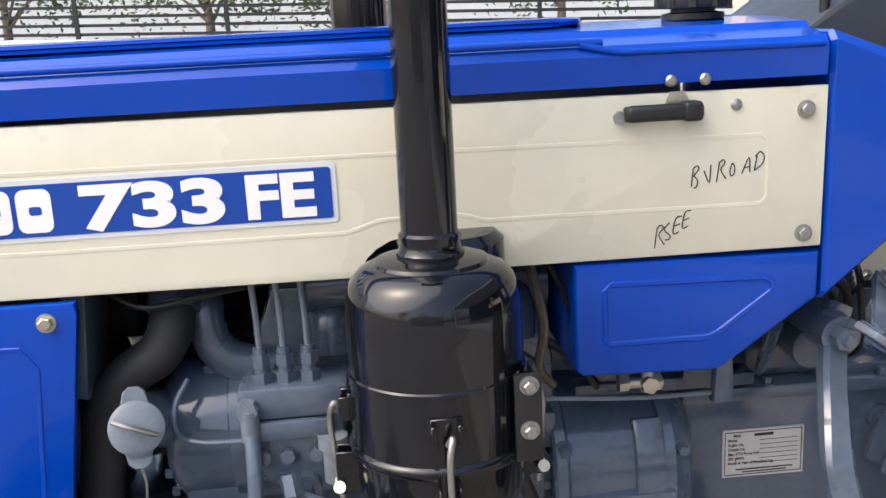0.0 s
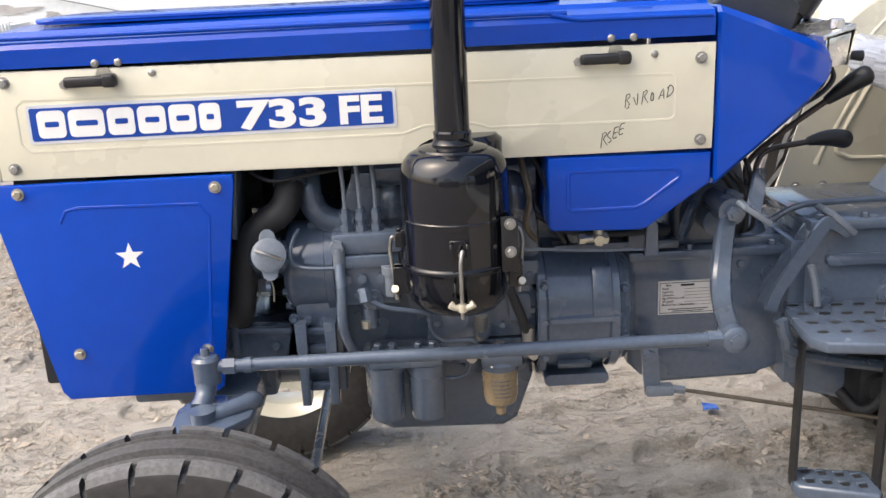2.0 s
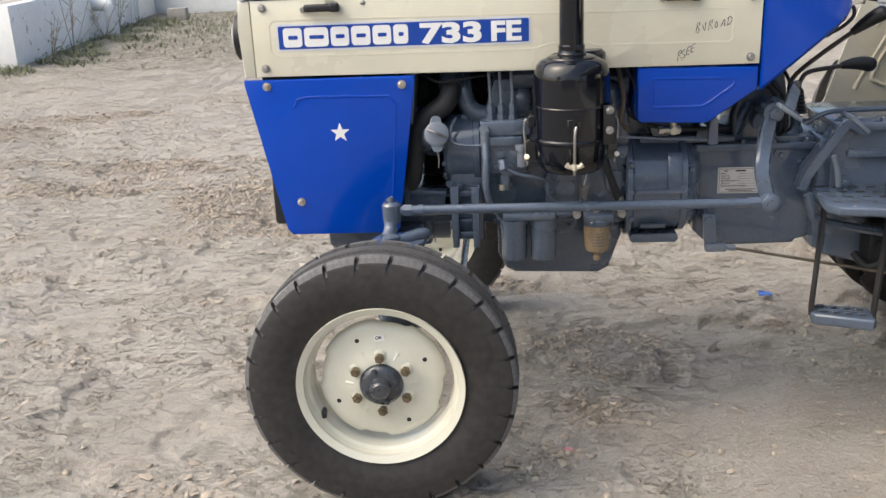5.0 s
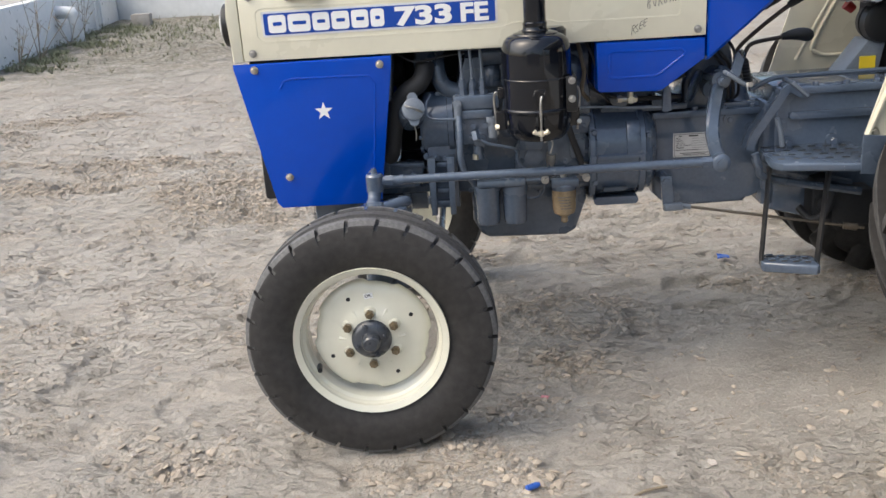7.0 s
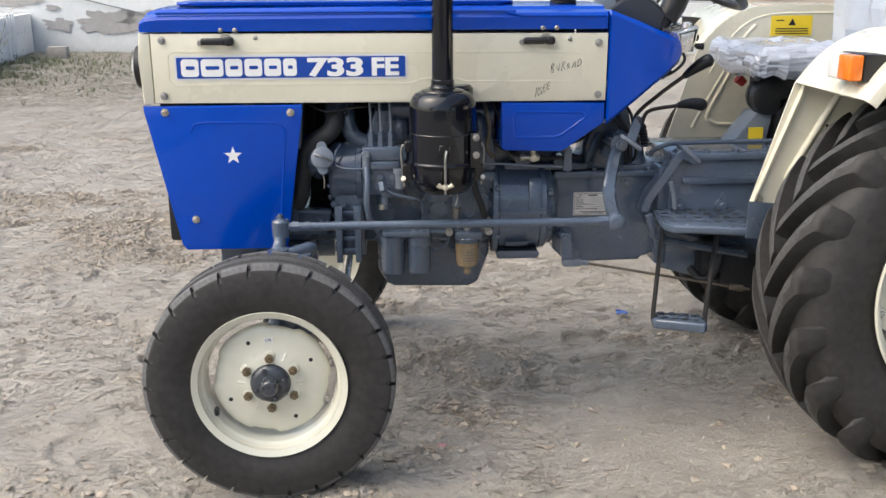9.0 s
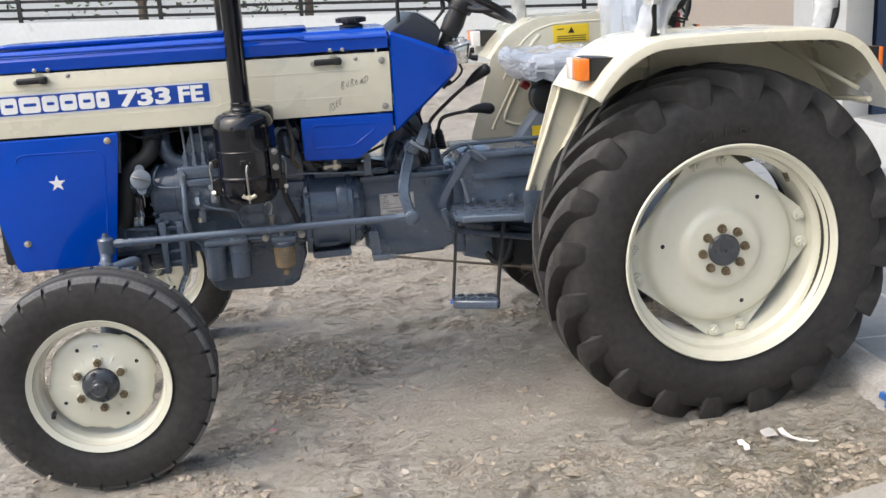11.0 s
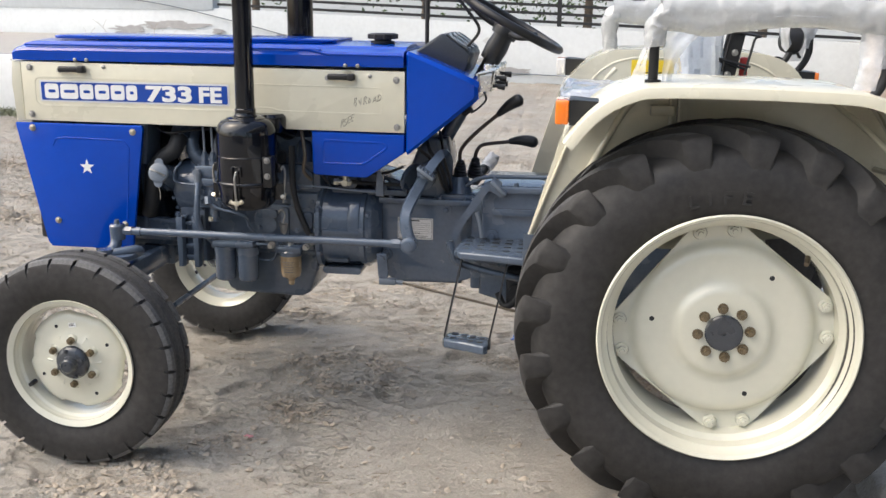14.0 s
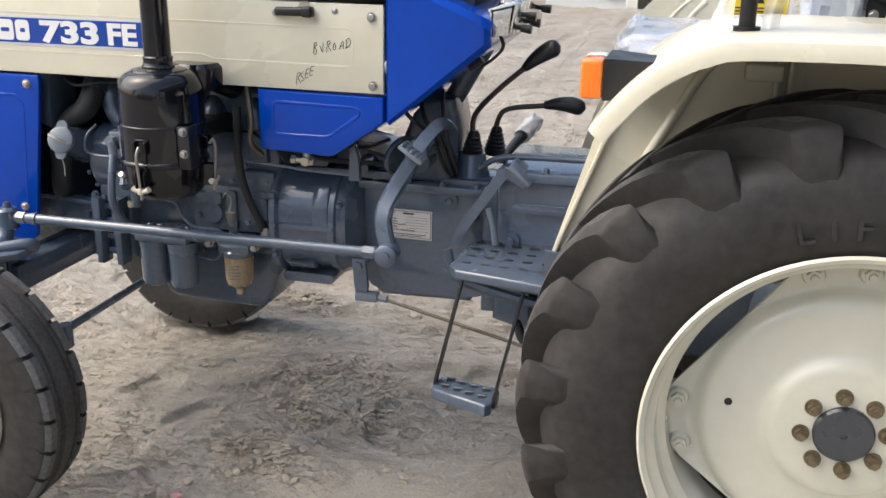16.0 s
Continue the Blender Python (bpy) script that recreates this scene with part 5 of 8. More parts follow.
engine = part("engine_block", bm, CAST, tractor, "slate grey cast engine block")
bm = bmesh.new()
prism(bm, [(0.30, 0.61), (0.30, 0.50), (0.325, 0.452), (0.35, 0.438), (0.60, 0.432), (0.632, 0.45), (0.668, 0.55), (0.668, 0.61)], -0.145, 0.145, "y", 0.016, 3)
box(bm, 0.29, 0.675, -0.16, 0.16, 0.598, 0.614, 0.004)
part("sump", bm, CAST, engine, "slate grey oil sump")
for k in range(6):
    bm = bmesh.new()
    bolt(bm, (0.31 + 0.068 * k, -0.150, 0.591), 0.006, 0.006, "z", -1, False)
    part("sump_bolt", bm, GREY, engine)
bm = bmesh.new()
cyl(bm, (0.30, -0.11, 1.005), (0.68, -0.11, 1.005), 0.045)
for x in (0.37, 0.50, 0.62):
    tube(bm, [(x, -0.11, 1.0), (x + 0.01, -0.16, 0.985), (x + 0.01, -0.165, 0.94)], 0.028, 14)
box(bm, 0.28, 0.68, -0.13, 0.13, 1.03, 1.06, 0.01)
part("manifold", bm, CAST, engine, "slate grey inlet manifold")
# near-black sheet added behind the engine so the gaps look unlit
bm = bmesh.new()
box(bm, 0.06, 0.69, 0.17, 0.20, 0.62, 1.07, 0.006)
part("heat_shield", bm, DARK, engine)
# timing cover
bm = bmesh.new()
lathe(bm, [(0.085, 0.0), (0.098, 0.012), (0.100, 0.02), (0.100, 0.085), (0.107, 0.088), (0.107, 0.104), (0.09, 0.11)], (0.150, -0.115, 0.828), "x", 48)
prism(bm, [(0.165, 0.56), (0.165, 0.80), (0.262, 0.80), (0.262, 0.56)], -0.19, 0.15, "y", 0.012)
prism(bm, [(0.20, 0.84), (0.20, 0.930), (0.262, 0.935), (0.262, 0.84)], -0.16, 0.12, "y", 0.01)
for k in range(7):
    a = radians(200 + 32 * k)
    cyl(bm, (0.146, -0.115 + 0.092 * math.cos(a), 0.828 + 0.092 * math.sin(a)), (0.156, -0.115 + 0.092 * math.cos(a), 0.828 + 0.092 * math.sin(a)), 0.007, n=6)
timing = part("timing_cover", bm, GREY, engine, "slate grey timing gear cover")
for x in (0.172, 0.232):
    bm = bmesh.new()
    prism(bm, [(x - 0.006, 0.735), (x + 0.020, 0.735), (x + 0.016, 0.55), (x - 0.002, 0.55)], -0.236, -0.185, "y", 0.005)
    part("support_rib", bm, GREY, timing)
for z in (0.575, 0.615, 0.660, 0.70):
    bm = bmesh.new()
    box(bm, 0.19, 0.235, -0.212, -0.188, z, z + 0.016, 0.004)
    part("support_slat", bm, GREY, timing)
# oil filler
bm = bmesh.new()
fd = Vector((0.14, -0.94, 0.30)).normalized()
fc = Vector((0.139, -0.292, 0.903))
cyl(bm, fc - fd * 0.12, fc - fd * 0.006, 0.050, 0.031, 28)
part("filler_neck", bm, GREY, timing)
bm = bmesh.new()
cyl(bm, fc - fd * 0.008, fc + fd * 0.006, 0.0335, n=36)
cyl(bm, fc + fd * 0.006, fc + fd * 0.010, 0.033, 0.026, 36)
ear = fd.to_track_quat("Y", "Z").to_matrix().to_4x4()
for e in (1, -1):
    tab = [(0.017, 0.0), (0.017, e * 0.028), (0.013, e * 0.044), (0.006, e * 0.050), (-0.006, e * 0.050), (-0.013, e * 0.044), (-0.017, e * 0.028), (-0.017, 0.0)]
    n0 = len(bm.verts)
    prism(bm, tab if e < 0 else tab[::-1], -0.006, 0.0, "y", 0.001, 1)
    bm.verts.ensure_lookup_table()
    bmesh.ops.transform(bm, matrix=Matrix.Translation(fc) @ ear, verts=bm.verts[n0:])
cap = part("filler_cap", bm, PALE, timing, "pale grey oil filler cap with wire bar")
bm = bmesh.new()
tube(bm, [fc + fd * 0.012 + Vector((-0.026, -0.004, 0.012)), fc + fd * 0.020, fc + fd * 0.012 + Vector((0.024, 0.004, -0.012))], 0.0035, 8)
part("cap_bar", bm, STEEL, timing)
bm = bmesh.new()
tube(bm, [fc + Vector((0, -0.004, -0.048)), fc + Vector((0.004, -0.004, -0.07)), fc + Vector((0.002, -0.002, -0.095))], 0.0018, 6)
part("seal_wire", bm, STEEL, timing)

# injection pump
bm = bmesh.new()
box(bm, 0.258, 0.398, -0.262, -0.15, 0.885, 0.928, 0.006)
box(bm, 0.258, 0.390, -0.255, -0.15, 0.775, 0.890, 0.008)
box(bm, 0.268, 0.375, -0.268, -0.25, 0.858, 0.884, 0.004)
for x in (0.285, 0.315, 0.352):
    cyl(bm, (x, -0.25, 0.835), (x, -0.268, 0.835), 0.010, n=6)
pump = part("injection_pump", bm, GREY, engine, "slate grey fuel injection pump")
for x in (0.289, 0.319, 0.350):
    bm = bmesh.new()
    cyl(bm, (x, -0.235, 0.925), (x, -0.235, 0.942), 0.0145, n=6)
    cyl(bm, (x, -0.235, 0.942), (x, -0.235, 0.950), 0.010, n=14)
    cyl(bm, (x, -0.235, 0.950), (x, -0.235, 0.966), 0.0125, n=6)
    cyl(bm, (x, -0.235, 0.966), (x, -0.235, 0.974), 0.009, n=10)
    part("delivery_valve", bm, GREY, pump)
    bm = bmesh.new()
    tube(bm, [(x, -0.235, 0.97), (x - 0.001, -0.235, 1.02), (x - 0.004, -0.228, 1.08), (x - 0.002, -0.19, 1.14)], 0.0042, 8)
    part("injector_pipe", bm, PALE, pump, "thin grey steel fuel pipe")
bm = bmesh.new()
cyl(bm, (0.374, -0.27, 0.800), (0.374, -0.27, 0.848), 0.014, n=20)
cyl(bm, (0.374, -0.27, 0.846), (0.374, -0.27, 0.862), 0.019, n=24)
part("primer_knob", bm, PALE, pump, "pale grey hand primer knob")
bm = bmesh.new()
cyl(bm, (0.335, -0.23, 0.79), (0.335, -0.275, 0.79), 0.021, n=20)
cyl(bm, (0.335, -0.275, 0.79), (0.335, -0.292, 0.79), 0.012, n=6)
cyl(bm, (0.328, -0.265, 0.735), (0.328, -0.265, 0.775), 0.016, n=16)
part("feed_pump", bm, CAST, pump)
bm = bmesh.new()
cyl(bm, (0.318, -0.275, 0.735), (0.318, -0.275, 0.750), 0.011, n=6)
part("banjo_nut", bm, BRASS, pump)
# hoses and small pipes
bm = bmesh.new()
tube(bm, [(0.272, -0.262, 0.885), (0.274, -0.285, 0.82), (0.272, -0.29, 0.75), (0.285, -0.27, 0.69), (0.312, -0.24, 0.645), (0.318, -0.22, 0.61)], 0.0105, 14)
part("fuel_hose", bm, GREY, engine, "grey braided fuel hose")
bm = bmesh.new()
cyl(bm, (0.272, -0.265, 0.862), (0.272, -0.268, 0.905), 0.0125, n=14)
cyl(bm, (0.270, -0.278, 0.905), (0.270, -0.245, 0.905), 0.014, n=6)
part("hose_fitting", bm, PALE, engine)
bm = bmesh.new()
tube(bm, [(0.325, -0.30, 0.805), (0.36, -0.30, 0.785), (0.415, -0.29, 0.770), (0.445, -0.27, 0.752), (0.447, -0.25, 0.715), (0.475, -0.235, 0.682), (0.535, -0.22, 0.672), (0.540, -0.215, 0.635)], 0.0052, 10)
part("fuel_pipe", bm, GREY, engine, "bent grey fuel pipe")
bm = bmesh.new()
cyl(bm, (0.322, -0.305, 0.800), (0.318, -0.295, 0.825), 0.013, n=6)
part("pipe_union", bm, GREY, engine)
bm = bmesh.new()
tube(bm, [(0.19, -0.21, 0.93), (0.176, -0.235, 0.905), (0.178, -0.25, 0.872), (0.21, -0.26, 0.862), (0.262, -0.262, 0.860)], 0.0042, 8)
part("oil_pipe", bm, GREY, engine)
bm = bmesh.new()
tube(bm, [(0.182, -0.14, 1.07), (0.177, -0.19, 1.01), (0.160, -0.205, 0.970), (0.117, -0.205, 0.940), (0.082, -0.20, 0.895), (0.066, -0.195, 0.82), (0.054, -0.19, 0.755), (0.030, -0.15, 0.72)], 0.029, 20)
part("radiator_hose", bm, HOSE, engine, "thick black radiator hose")
bm = bmesh.new()
cyl(bm, (0.180, -0.158, 1.045), (0.178, -0.184, 1.015), 0.035, n=24)
cyl(bm, (0.180, -0.205, 1.035), (0.192, -0.208, 1.035), 0.007, n=8)
part("hose_clamp", bm, CAST, engine)
bm = bmesh.new()
tube(bm, [(0.215, -0.09, 1.08), (0.212, -0.15, 1.02), (0.220, -0.165, 0.965), (0.250, -0.165, 0.935), (0.30, -0.165, 0.925)], 0.026, 20)
part("intake_hose", bm, CAST, engine, "slate grey rubber elbow hose")
bm = bmesh.new()
tube(bm, [(0.595, -0.20, 1.0), (0.598, -0.215, 0.90), (0.61, -0.215, 0.80), (0.64, -0.205, 0.71), (0.655, -0.19, 0.665)], 0.0105, 12)
part("breather_hose", bm, HOSE, engine, "thin black breather hose")
bm = bmesh.new()
cyl(bm, (0.654, -0.192, 0.645), (0.654, -0.192, 0.685), 0.014, n=14)
part("hose_end", bm, STEEL, engine)
# side rail that carries the radiator, with a bolted flange
bm = bmesh.new()
prism(bm, [(-0.02, 0.722), (0.152, 0.712), (0.150, 0.690), (0.140, 0.632), (-0.02, 0.632)], -0.178, -0.150, "y", 0.006)
prism(bm, [(-0.02, 0.722), (0.154, 0.712), (0.154, 0.700), (-0.02, 0.710)], -0.195, -0.178, "y", 0.003)
bolt(bm, (0.118, -0.178, 0.672), 0.011, 0.012)
bolt(bm, (0.030, -0.178, 0.668), 0.011, 0.012)
part("side_rail", bm, CAST, engine, "slate grey front side rail")
# fan shroud, wires, clips and covers of the engine
bm = bmesh.new()
prism(bm, [(0.035, 0.93), (0.055, 1.075), (0.085, 1.075), (0.070, 0.92)], -0.235, -0.12, "y", 0.004)
prism(bm, [(0.030, 0.66), (0.030, 0.93), (0.045, 0.93), (0.045, 0.66)], -0.20, 0.2, "y", 0.003)
part("fan_shroud", bm, CAST, engine, "dark fan shroud behind the side panel")
for k, pts in enumerate(([(0.09, -0.20, 1.06), (0.15, -0.225, 1.035), (0.23, -0.22, 1.045), (0.30, -0.20, 1.05)], [(0.42, -0.20, 1.04), (0.44, -0.22, 0.985), (0.43, -0.215, 0.93), (0.45, -0.19, 0.89)], [(0.64, -0.23, 1.06), (0.655, -0.245, 0.98), (0.648, -0.24, 0.92), (0.67, -0.22, 0.885)], [(0.66, -0.22, 1.07), (0.69, -0.235, 1.0), (0.70, -0.235, 0.93), (0.73, -0.22, 0.875)])):
    bm = bmesh.new()
    tube(bm, pts, 0.0042 + 0.0012 * (k % 3), 8)
    part("wire", bm, (BLACK, BLACK, CORK, BLACK)[k], engine)
bm = bmesh.new()
cyl(bm, (0.36, -0.17, 1.035), (0.475, -0.17, 1.035), 0.034, n=28)
cyl(bm, (0.345, -0.17, 1.035), (0.36, -0.17, 1.035), 0.037, n=28)
part("canister", bm, CAST, engine, "slate grey cylinder above the pump")
for x, z in ((0.275, 0.80), (0.305, 0.80), (0.275, 0.855), (0.385, 0.885), (0.40, 0.815), (0.42, 0.86), (0.45, 0.80), (0.56, 0.80), (0.60, 0.845), (0.66, 0.80), (0.46, 0.70), (0.60, 0.69), (0.665, 0.72)):
    bm = bmesh.new()
    bolt(bm, (x, -0.255 if x < 0.31 else -0.176, z), 0.0075, 0.009)
    part("block_bolt", bm, GREY, engine)
for x0, x1, z0, z1 in ((0.545, 0.572, 0.665, 0.775), (0.615, 0.66, 0.70, 0.76), (0.455, 0.53, 0.735, 0.765)):
    bm = bmesh.new()
    prism(bm, rounded(x0, x1, z0, z1, 0.008), -0.192, -0.172, "y", 0.004)
    part("block_boss", bm, CAST, engine)
bm = bmesh.new()
prism(bm, [(0.395, 0.83), (0.395, 0.905), (0.43, 0.93), (0.62, 0.93), (0.66, 0.90), (0.66, 0.845)], -0.176, -0.15, "y", 0.006)
part("side_cover", bm, CAST, engine, "slate grey engine side cover")
for k in range(3):
    bm = bmesh.new()
    bolt(bm, (0.165 + 0.03 * k, -0.206, 0.738 - 0.005 * k), 0.008, 0.010)
    part("cover_bolt", bm, GREY, timing)
# twin oil and fuel filters
bm = bmesh.new()
box(bm, 0.315, 0.468, -0.278, -0.16, 0.640, 0.664, 0.008)
for x, z in ((0.335, 0.664), (0.365, 0.664), (0.418, 0.664), (0.448, 0.664)):
    bolt(bm, (x, -0.225, z), 0.010, 0.012, "z", 1)
head = part("filter_head", bm, GREY, engine)
for x in (0.349, 0.433):
    bm = bmesh.new()
    lathe(bm, [(0.022, -0.128), (0.034, -0.122), (0.037, -0.112), (0.0385, -0.02), (0.041, -0.012), (0.041, 0.0)], (x, -0.235, 0.640), "z", 32)
    part("filter_can", bm, GREY, head, "slate grey filter canister")
bm = bmesh.new()
tube(bm, [(0.47, -0.25, 0.652), (0.50, -0.25, 0.652), (0.52, -0.245, 0.652)], 0.006, 8)
tube(bm, [(0.45, -0.20, 0.585), (0.50, -0.195, 0.580), (0.525, -0.20, 0.60), (0.53, -0.20, 0.64)], 0.004, 8)
part("filter_pipe", bm, GREY, head)
for x in (0.528, 0.655):
    bm = bmesh.new()
    cyl(bm, (x, -0.262, 0.652), (x, -0.245, 0.652), 0.012, n=14)
    cyl(bm, (x, -0.275, 0.652), (x, -0.262, 0.652), 0.009, n=6)
    part("banjo_bolt", bm, STEEL, head, "zinc banjo bolt")
# sediment bowl
bm = bmesh.new()
box(bm, 0.545, 0.635, -0.258, -0.16, 0.622, 0.650, 0.008)
lathe(bm, [(0.040, 0.0), (0.042, 0.014), (0.036, 0.020)], (0.588, -0.222, 0.612), "z", 28)
bowlh = part("bowl_head", bm, GREY, engine)
bm = bmesh.new()
lathe(bm, [(0.038, 0.0), (0.0375, -0.060), (0.033, -0.078), (0.016, -0.090), (0.011, -0.094), (0.011, -0.108), (0.007, -0.112)], (0.588, -0.222, 0.613), "z", 32)
bowl = part("sediment_bowl", bm, FUEL, bowlh, "tinted plastic sediment bowl with fuel")
for k in range(5):
    bm = bmesh.new()
    a0, a1 = radians(-125 + 3 * k), radians(-62 - 4 * (k % 2))
    z = 0.592 - 0.009 * k
    pts = [(0.588 + 0.0382 * math.cos(a0 + (a1 - a0) * i / 8), -0.222 + 0.0382 * math.sin(a0 + (a1 - a0) * i / 8), z) for i in range(9)]
    tube(bm, pts, 0.0010, 4, smooth=False)
    part("print_bar", bm, CAST, bowlh)
bm = bmesh.new()
cyl(bm, (0.588, -0.222, 0.650), (0.588, -0.222, 0.668), 0.011, n=6)
cyl(bm, (0.555, -0.17, 0.66), (0.555, -0.19, 0.72), 0.016, n=12)
tube(bm, [(0.535, -0.19, 0.755), (0.548, -0.195, 0.768), (0.560, -0.19, 0.752), (0.552, -0.19, 0.72)], 0.0035, 8)
part("bowl_bolt", bm, STEEL, bowlh)

# ---- air cleaner ----
AX, AY = 0.502, -0.398
bm = bmesh.new()
lathe(bm, [(0.050, 0.815), (0.074, 0.821), (0.089, 0.838), (0.0955, 0.860), (0.0970, 0.888), (0.0975, 0.899), (0.1015, 0.901), (0.1030, 0.905), (0.1030, 0.909), (0.1015, 0.912), (0.0985, 0.914), (0.0985, 0.991), (0.1000, 0.992), (0.1000, 0.995), (0.0985, 0.997), (0.0982, 1.062), (0.0960, 1.080), (0.0905, 1.096), (0.081, 1.107), (0.068, 1.113), (0.064, 1.1135), (0.062, 1.117), (0.048, 1.1205), (0.028, 1.122)], (AX, AY, 0), "z", 64)
cleaner = part("air_cleaner", bm, GLOSSB, tractor, "gloss black oil-bath air cleaner canister", 35)
bm = bmesh.new()
lathe(bm, [(0.0375, 1.119), (0.0375, 1.125), (0.0345, 1.129), (0.0335, 1.138), (0.0345, 1.142), (0.0345, 1.145), (0.0312, 1.148), (0.0305, 1.565)], (AX, AY, 0), "z", 40)
pipe = part("intake_pipe", bm, GLOSSB, cleaner, "gloss black intake stack", 35)
bm = bmesh.new()
lathe(bm, [(0.032, 1.556), (0.060, 1.552), (0.073, 1.556), (0.075, 1.566), (0.070, 1.59), (0.045, 1.615), (0.0001, 1.62)], (AX, AY, 0), "z", 40)
part("rain_cap", bm, GREY, cleaner, "slate grey mushroom rain cap")
bm = bmesh.new()
box(bm, 0.578, 0.608, -0.470, -0.462, 0.90, 1.0, 0.002)
box(bm, 0.600, 0.607, -0.468, -0.425, 0.90, 1.0, 0.002)
part("bracket_plate", bm, BLACK, cleaner)
bm = bmesh.new()
box(bm, 0.44, 0.56, -0.31, -0.15, 0.935, 0.975, 0.006)
part("mounting_bracket", bm, BLACK, cleaner, "black steel bracket")
for z in (0.937, 0.988):
    bm = bmesh.new()
    bolt(bm, (0.594, -0.470, z), 0.0078, 0.008)
    part("bracket_bolt", bm, STEEL, cleaner, "zinc bolt")


def clip(a):
    """Spring clip with wing nut at angle a on the canister."""
    d = Vector((math.cos(a), math.sin(a), 0))
    t = Vector((-d.y, d.x, 0))
    o = Vector((AX, AY, 0)) + d * 0.098
    z = Vector((0, 0, 1))
    bm = bmesh.new()
    box(bm, -0.017, 0.017, -0.002, 0.003, 0.942, 0.970, 0.001, 1, Matrix(((t.x, d.x, 0, o.x), (t.y, d.y, 0, o.y), (0, 0, 1, 0), (0, 0, 0, 1))))
    for e in (-0.014, 0.014):
        box(bm, -0.003, 0.003, -0.001, 0.014, 0.938, 0.966, 0.001, 1, Matrix(((t.x, d.x, 0, o.x + t.x * e), (t.y, d.y, 0, o.y + t.y * e), (0, 0, 1, 0), (0, 0, 0, 1))))
    part("clip_bracket", bm, GLOSSB, cleaner)
    for e in (-0.011, 0.011):
        bm = bmesh.new()
        box(bm, -0.0015, 0.0015, -0.006, 0.022, 0.846, 0.898, 0.001, 1, Matrix(((t.x, d.x, 0, o.x + t.x * e), (t.y, d.y, 0, o.y + t.y * e), (0, 0, 1, 0), (0, 0, 0, 1))))
        part("clip_leg", bm, GLOSSB, cleaner)
    bm = bmesh.new()
    tube(bm, [o + d * 0.012 + z * 0.945, o + d * 0.020 + z * 0.955 + t * 0.004, o + d * 0.026 + z * 0.935, o + d * 0.024 + z * 0.90, o + d * 0.020 + z * 0.860, o + d * 0.018 + z * 0.832], 0.0036, 10)
    part("clip_rod", bm, STEEL, cleaner, "zinc clip rod")
    bm = bmesh.new()
    w = o + d * 0.019 + z * 0.852
    cyl(bm, w - z * 0.006, w + z * 0.008, 0.0075, n=12)
    for e in (-1, 1):
        tube(bm, [w + t * 0.005 * e, w + t * 0.014 * e + z * 0.003, w + t * 0.021 * e + z * 0.008], (0.0055, 0.0072), 10)
    part("wing_nut", bm, WINGZ, cleaner, "cream zinc wing nut")


for a in (radians(-90), radians(176), radians(8)):
    clip(a)
bm = bmesh.new()
lathe(bm, [(0.062, 1.060), (0.066, 1.075), (0.066, 1.110), (0.055, 1.120)], (0.535, -0.28, 0.0), "z", 32)
tube(bm, [(0.54, -0.30, 1.085), (0.56, -0.25, 1.08), (0.58, -0.18, 1.05)], 0.035, 16)
part("outlet_elbow", bm, GLOSSB, cleaner, "black outlet elbow")

# exhaust stack on the far side
bm = bmesh.new()
lathe(bm, [(0.03, 1.05), (0.05, 1.07), (0.052, 1.09), (0.052, 1.85), (0.045, 1.88), (0.028, 1.89), (0.027, 2.10)], (0.452, 0.42, 0), "z", 40)
tube(bm, [(0.452, 0.42, 1.08), (0.452, 0.40, 1.0), (0.452, 0.28, 0.97), (0.452, 0.15, 0.98)], 0.03, 14)
part("exhaust_pipe", bm, GLOSSB, tractor, "gloss black upright exhaust silencer", 35)

# ---- clutch housing, gearbox, rear casing ----
def bell(x, hw, hh, n=44):
    """A rounded ring of the clutch housing."""
    out = []
    for k in range(n):
        a = 2 * math.pi * k / n
        c, d = math.cos(a), math.sin(a)
        out.append((x, hw * math.copysign(abs(c) ** 0.72, c), 0.695 + hh * math.copysign(abs(d) ** 0.72, d)))
    return out


bm = bmesh.new()
loft(bm, [bell(x, w, hh_) for x, w, hh_ in ((0.672, 0.212, 0.158), (0.676, 0.217, 0.163), (0.690, 0.217, 0.163), (0.694, 0.212, 0.158), (0.697, 0.204, 0.150), (0.800, 0.200, 0.147), (0.828, 0.197, 0.145), (0.831, 0.205, 0.152), (0.848, 0.205, 0.152), (0.852, 0.196, 0.145), (0.872, 0.185, 0.138), (0.886, 0.160, 0.126), (0.897, 0.13, 0.115))])
prism(bm, rounded(0.69, 0.83, 0.535, 0.56, 0.008), -0.17, 0.17, "y", 0.005)
house = part("clutch_housing", bm, GREY, tractor, "slate grey cast clutch housing", 30)
bm = bmesh.new()
prism(bm, [(-0.190, 0.690), (-0.211, 0.694), (-0.210, 0.704), (-0.190, 0.716)], 0.698, 0.846, "x", 0.003)
part("housing_ledge", bm, GREY, house)
bm = bmesh.new()
prism(bm, [(-0.17, 0.70), (-0.208, 0.70), (-0.207, 0.745), (-0.196, 0.785), (-0.180, 0.806), (-0.16, 0.80)], 0.790, 0.833, "x", 0.004)
part("housing_rib", bm, GREY, house)
bm = bmesh.new()
prism(bm, [(-0.15, 0.572), (-0.192, 0.585), (-0.203, 0.600), (-0.15, 0.600)], 0.715, 0.79, "x", 0.004)
part("housing_foot", bm, GREY, house)
for x, z in ((0.687, 0.78), (0.687, 0.62), (0.687, 0.70), (0.86, 0.76), (0.86, 0.65)):
    bm = bmesh.new()
    bolt(bm, (x, -0.200 if x < 0.7 else -0.182, z), 0.009, 0.016)
    part("housing_bolt", bm, GREY, house)
bm = bmesh.new()
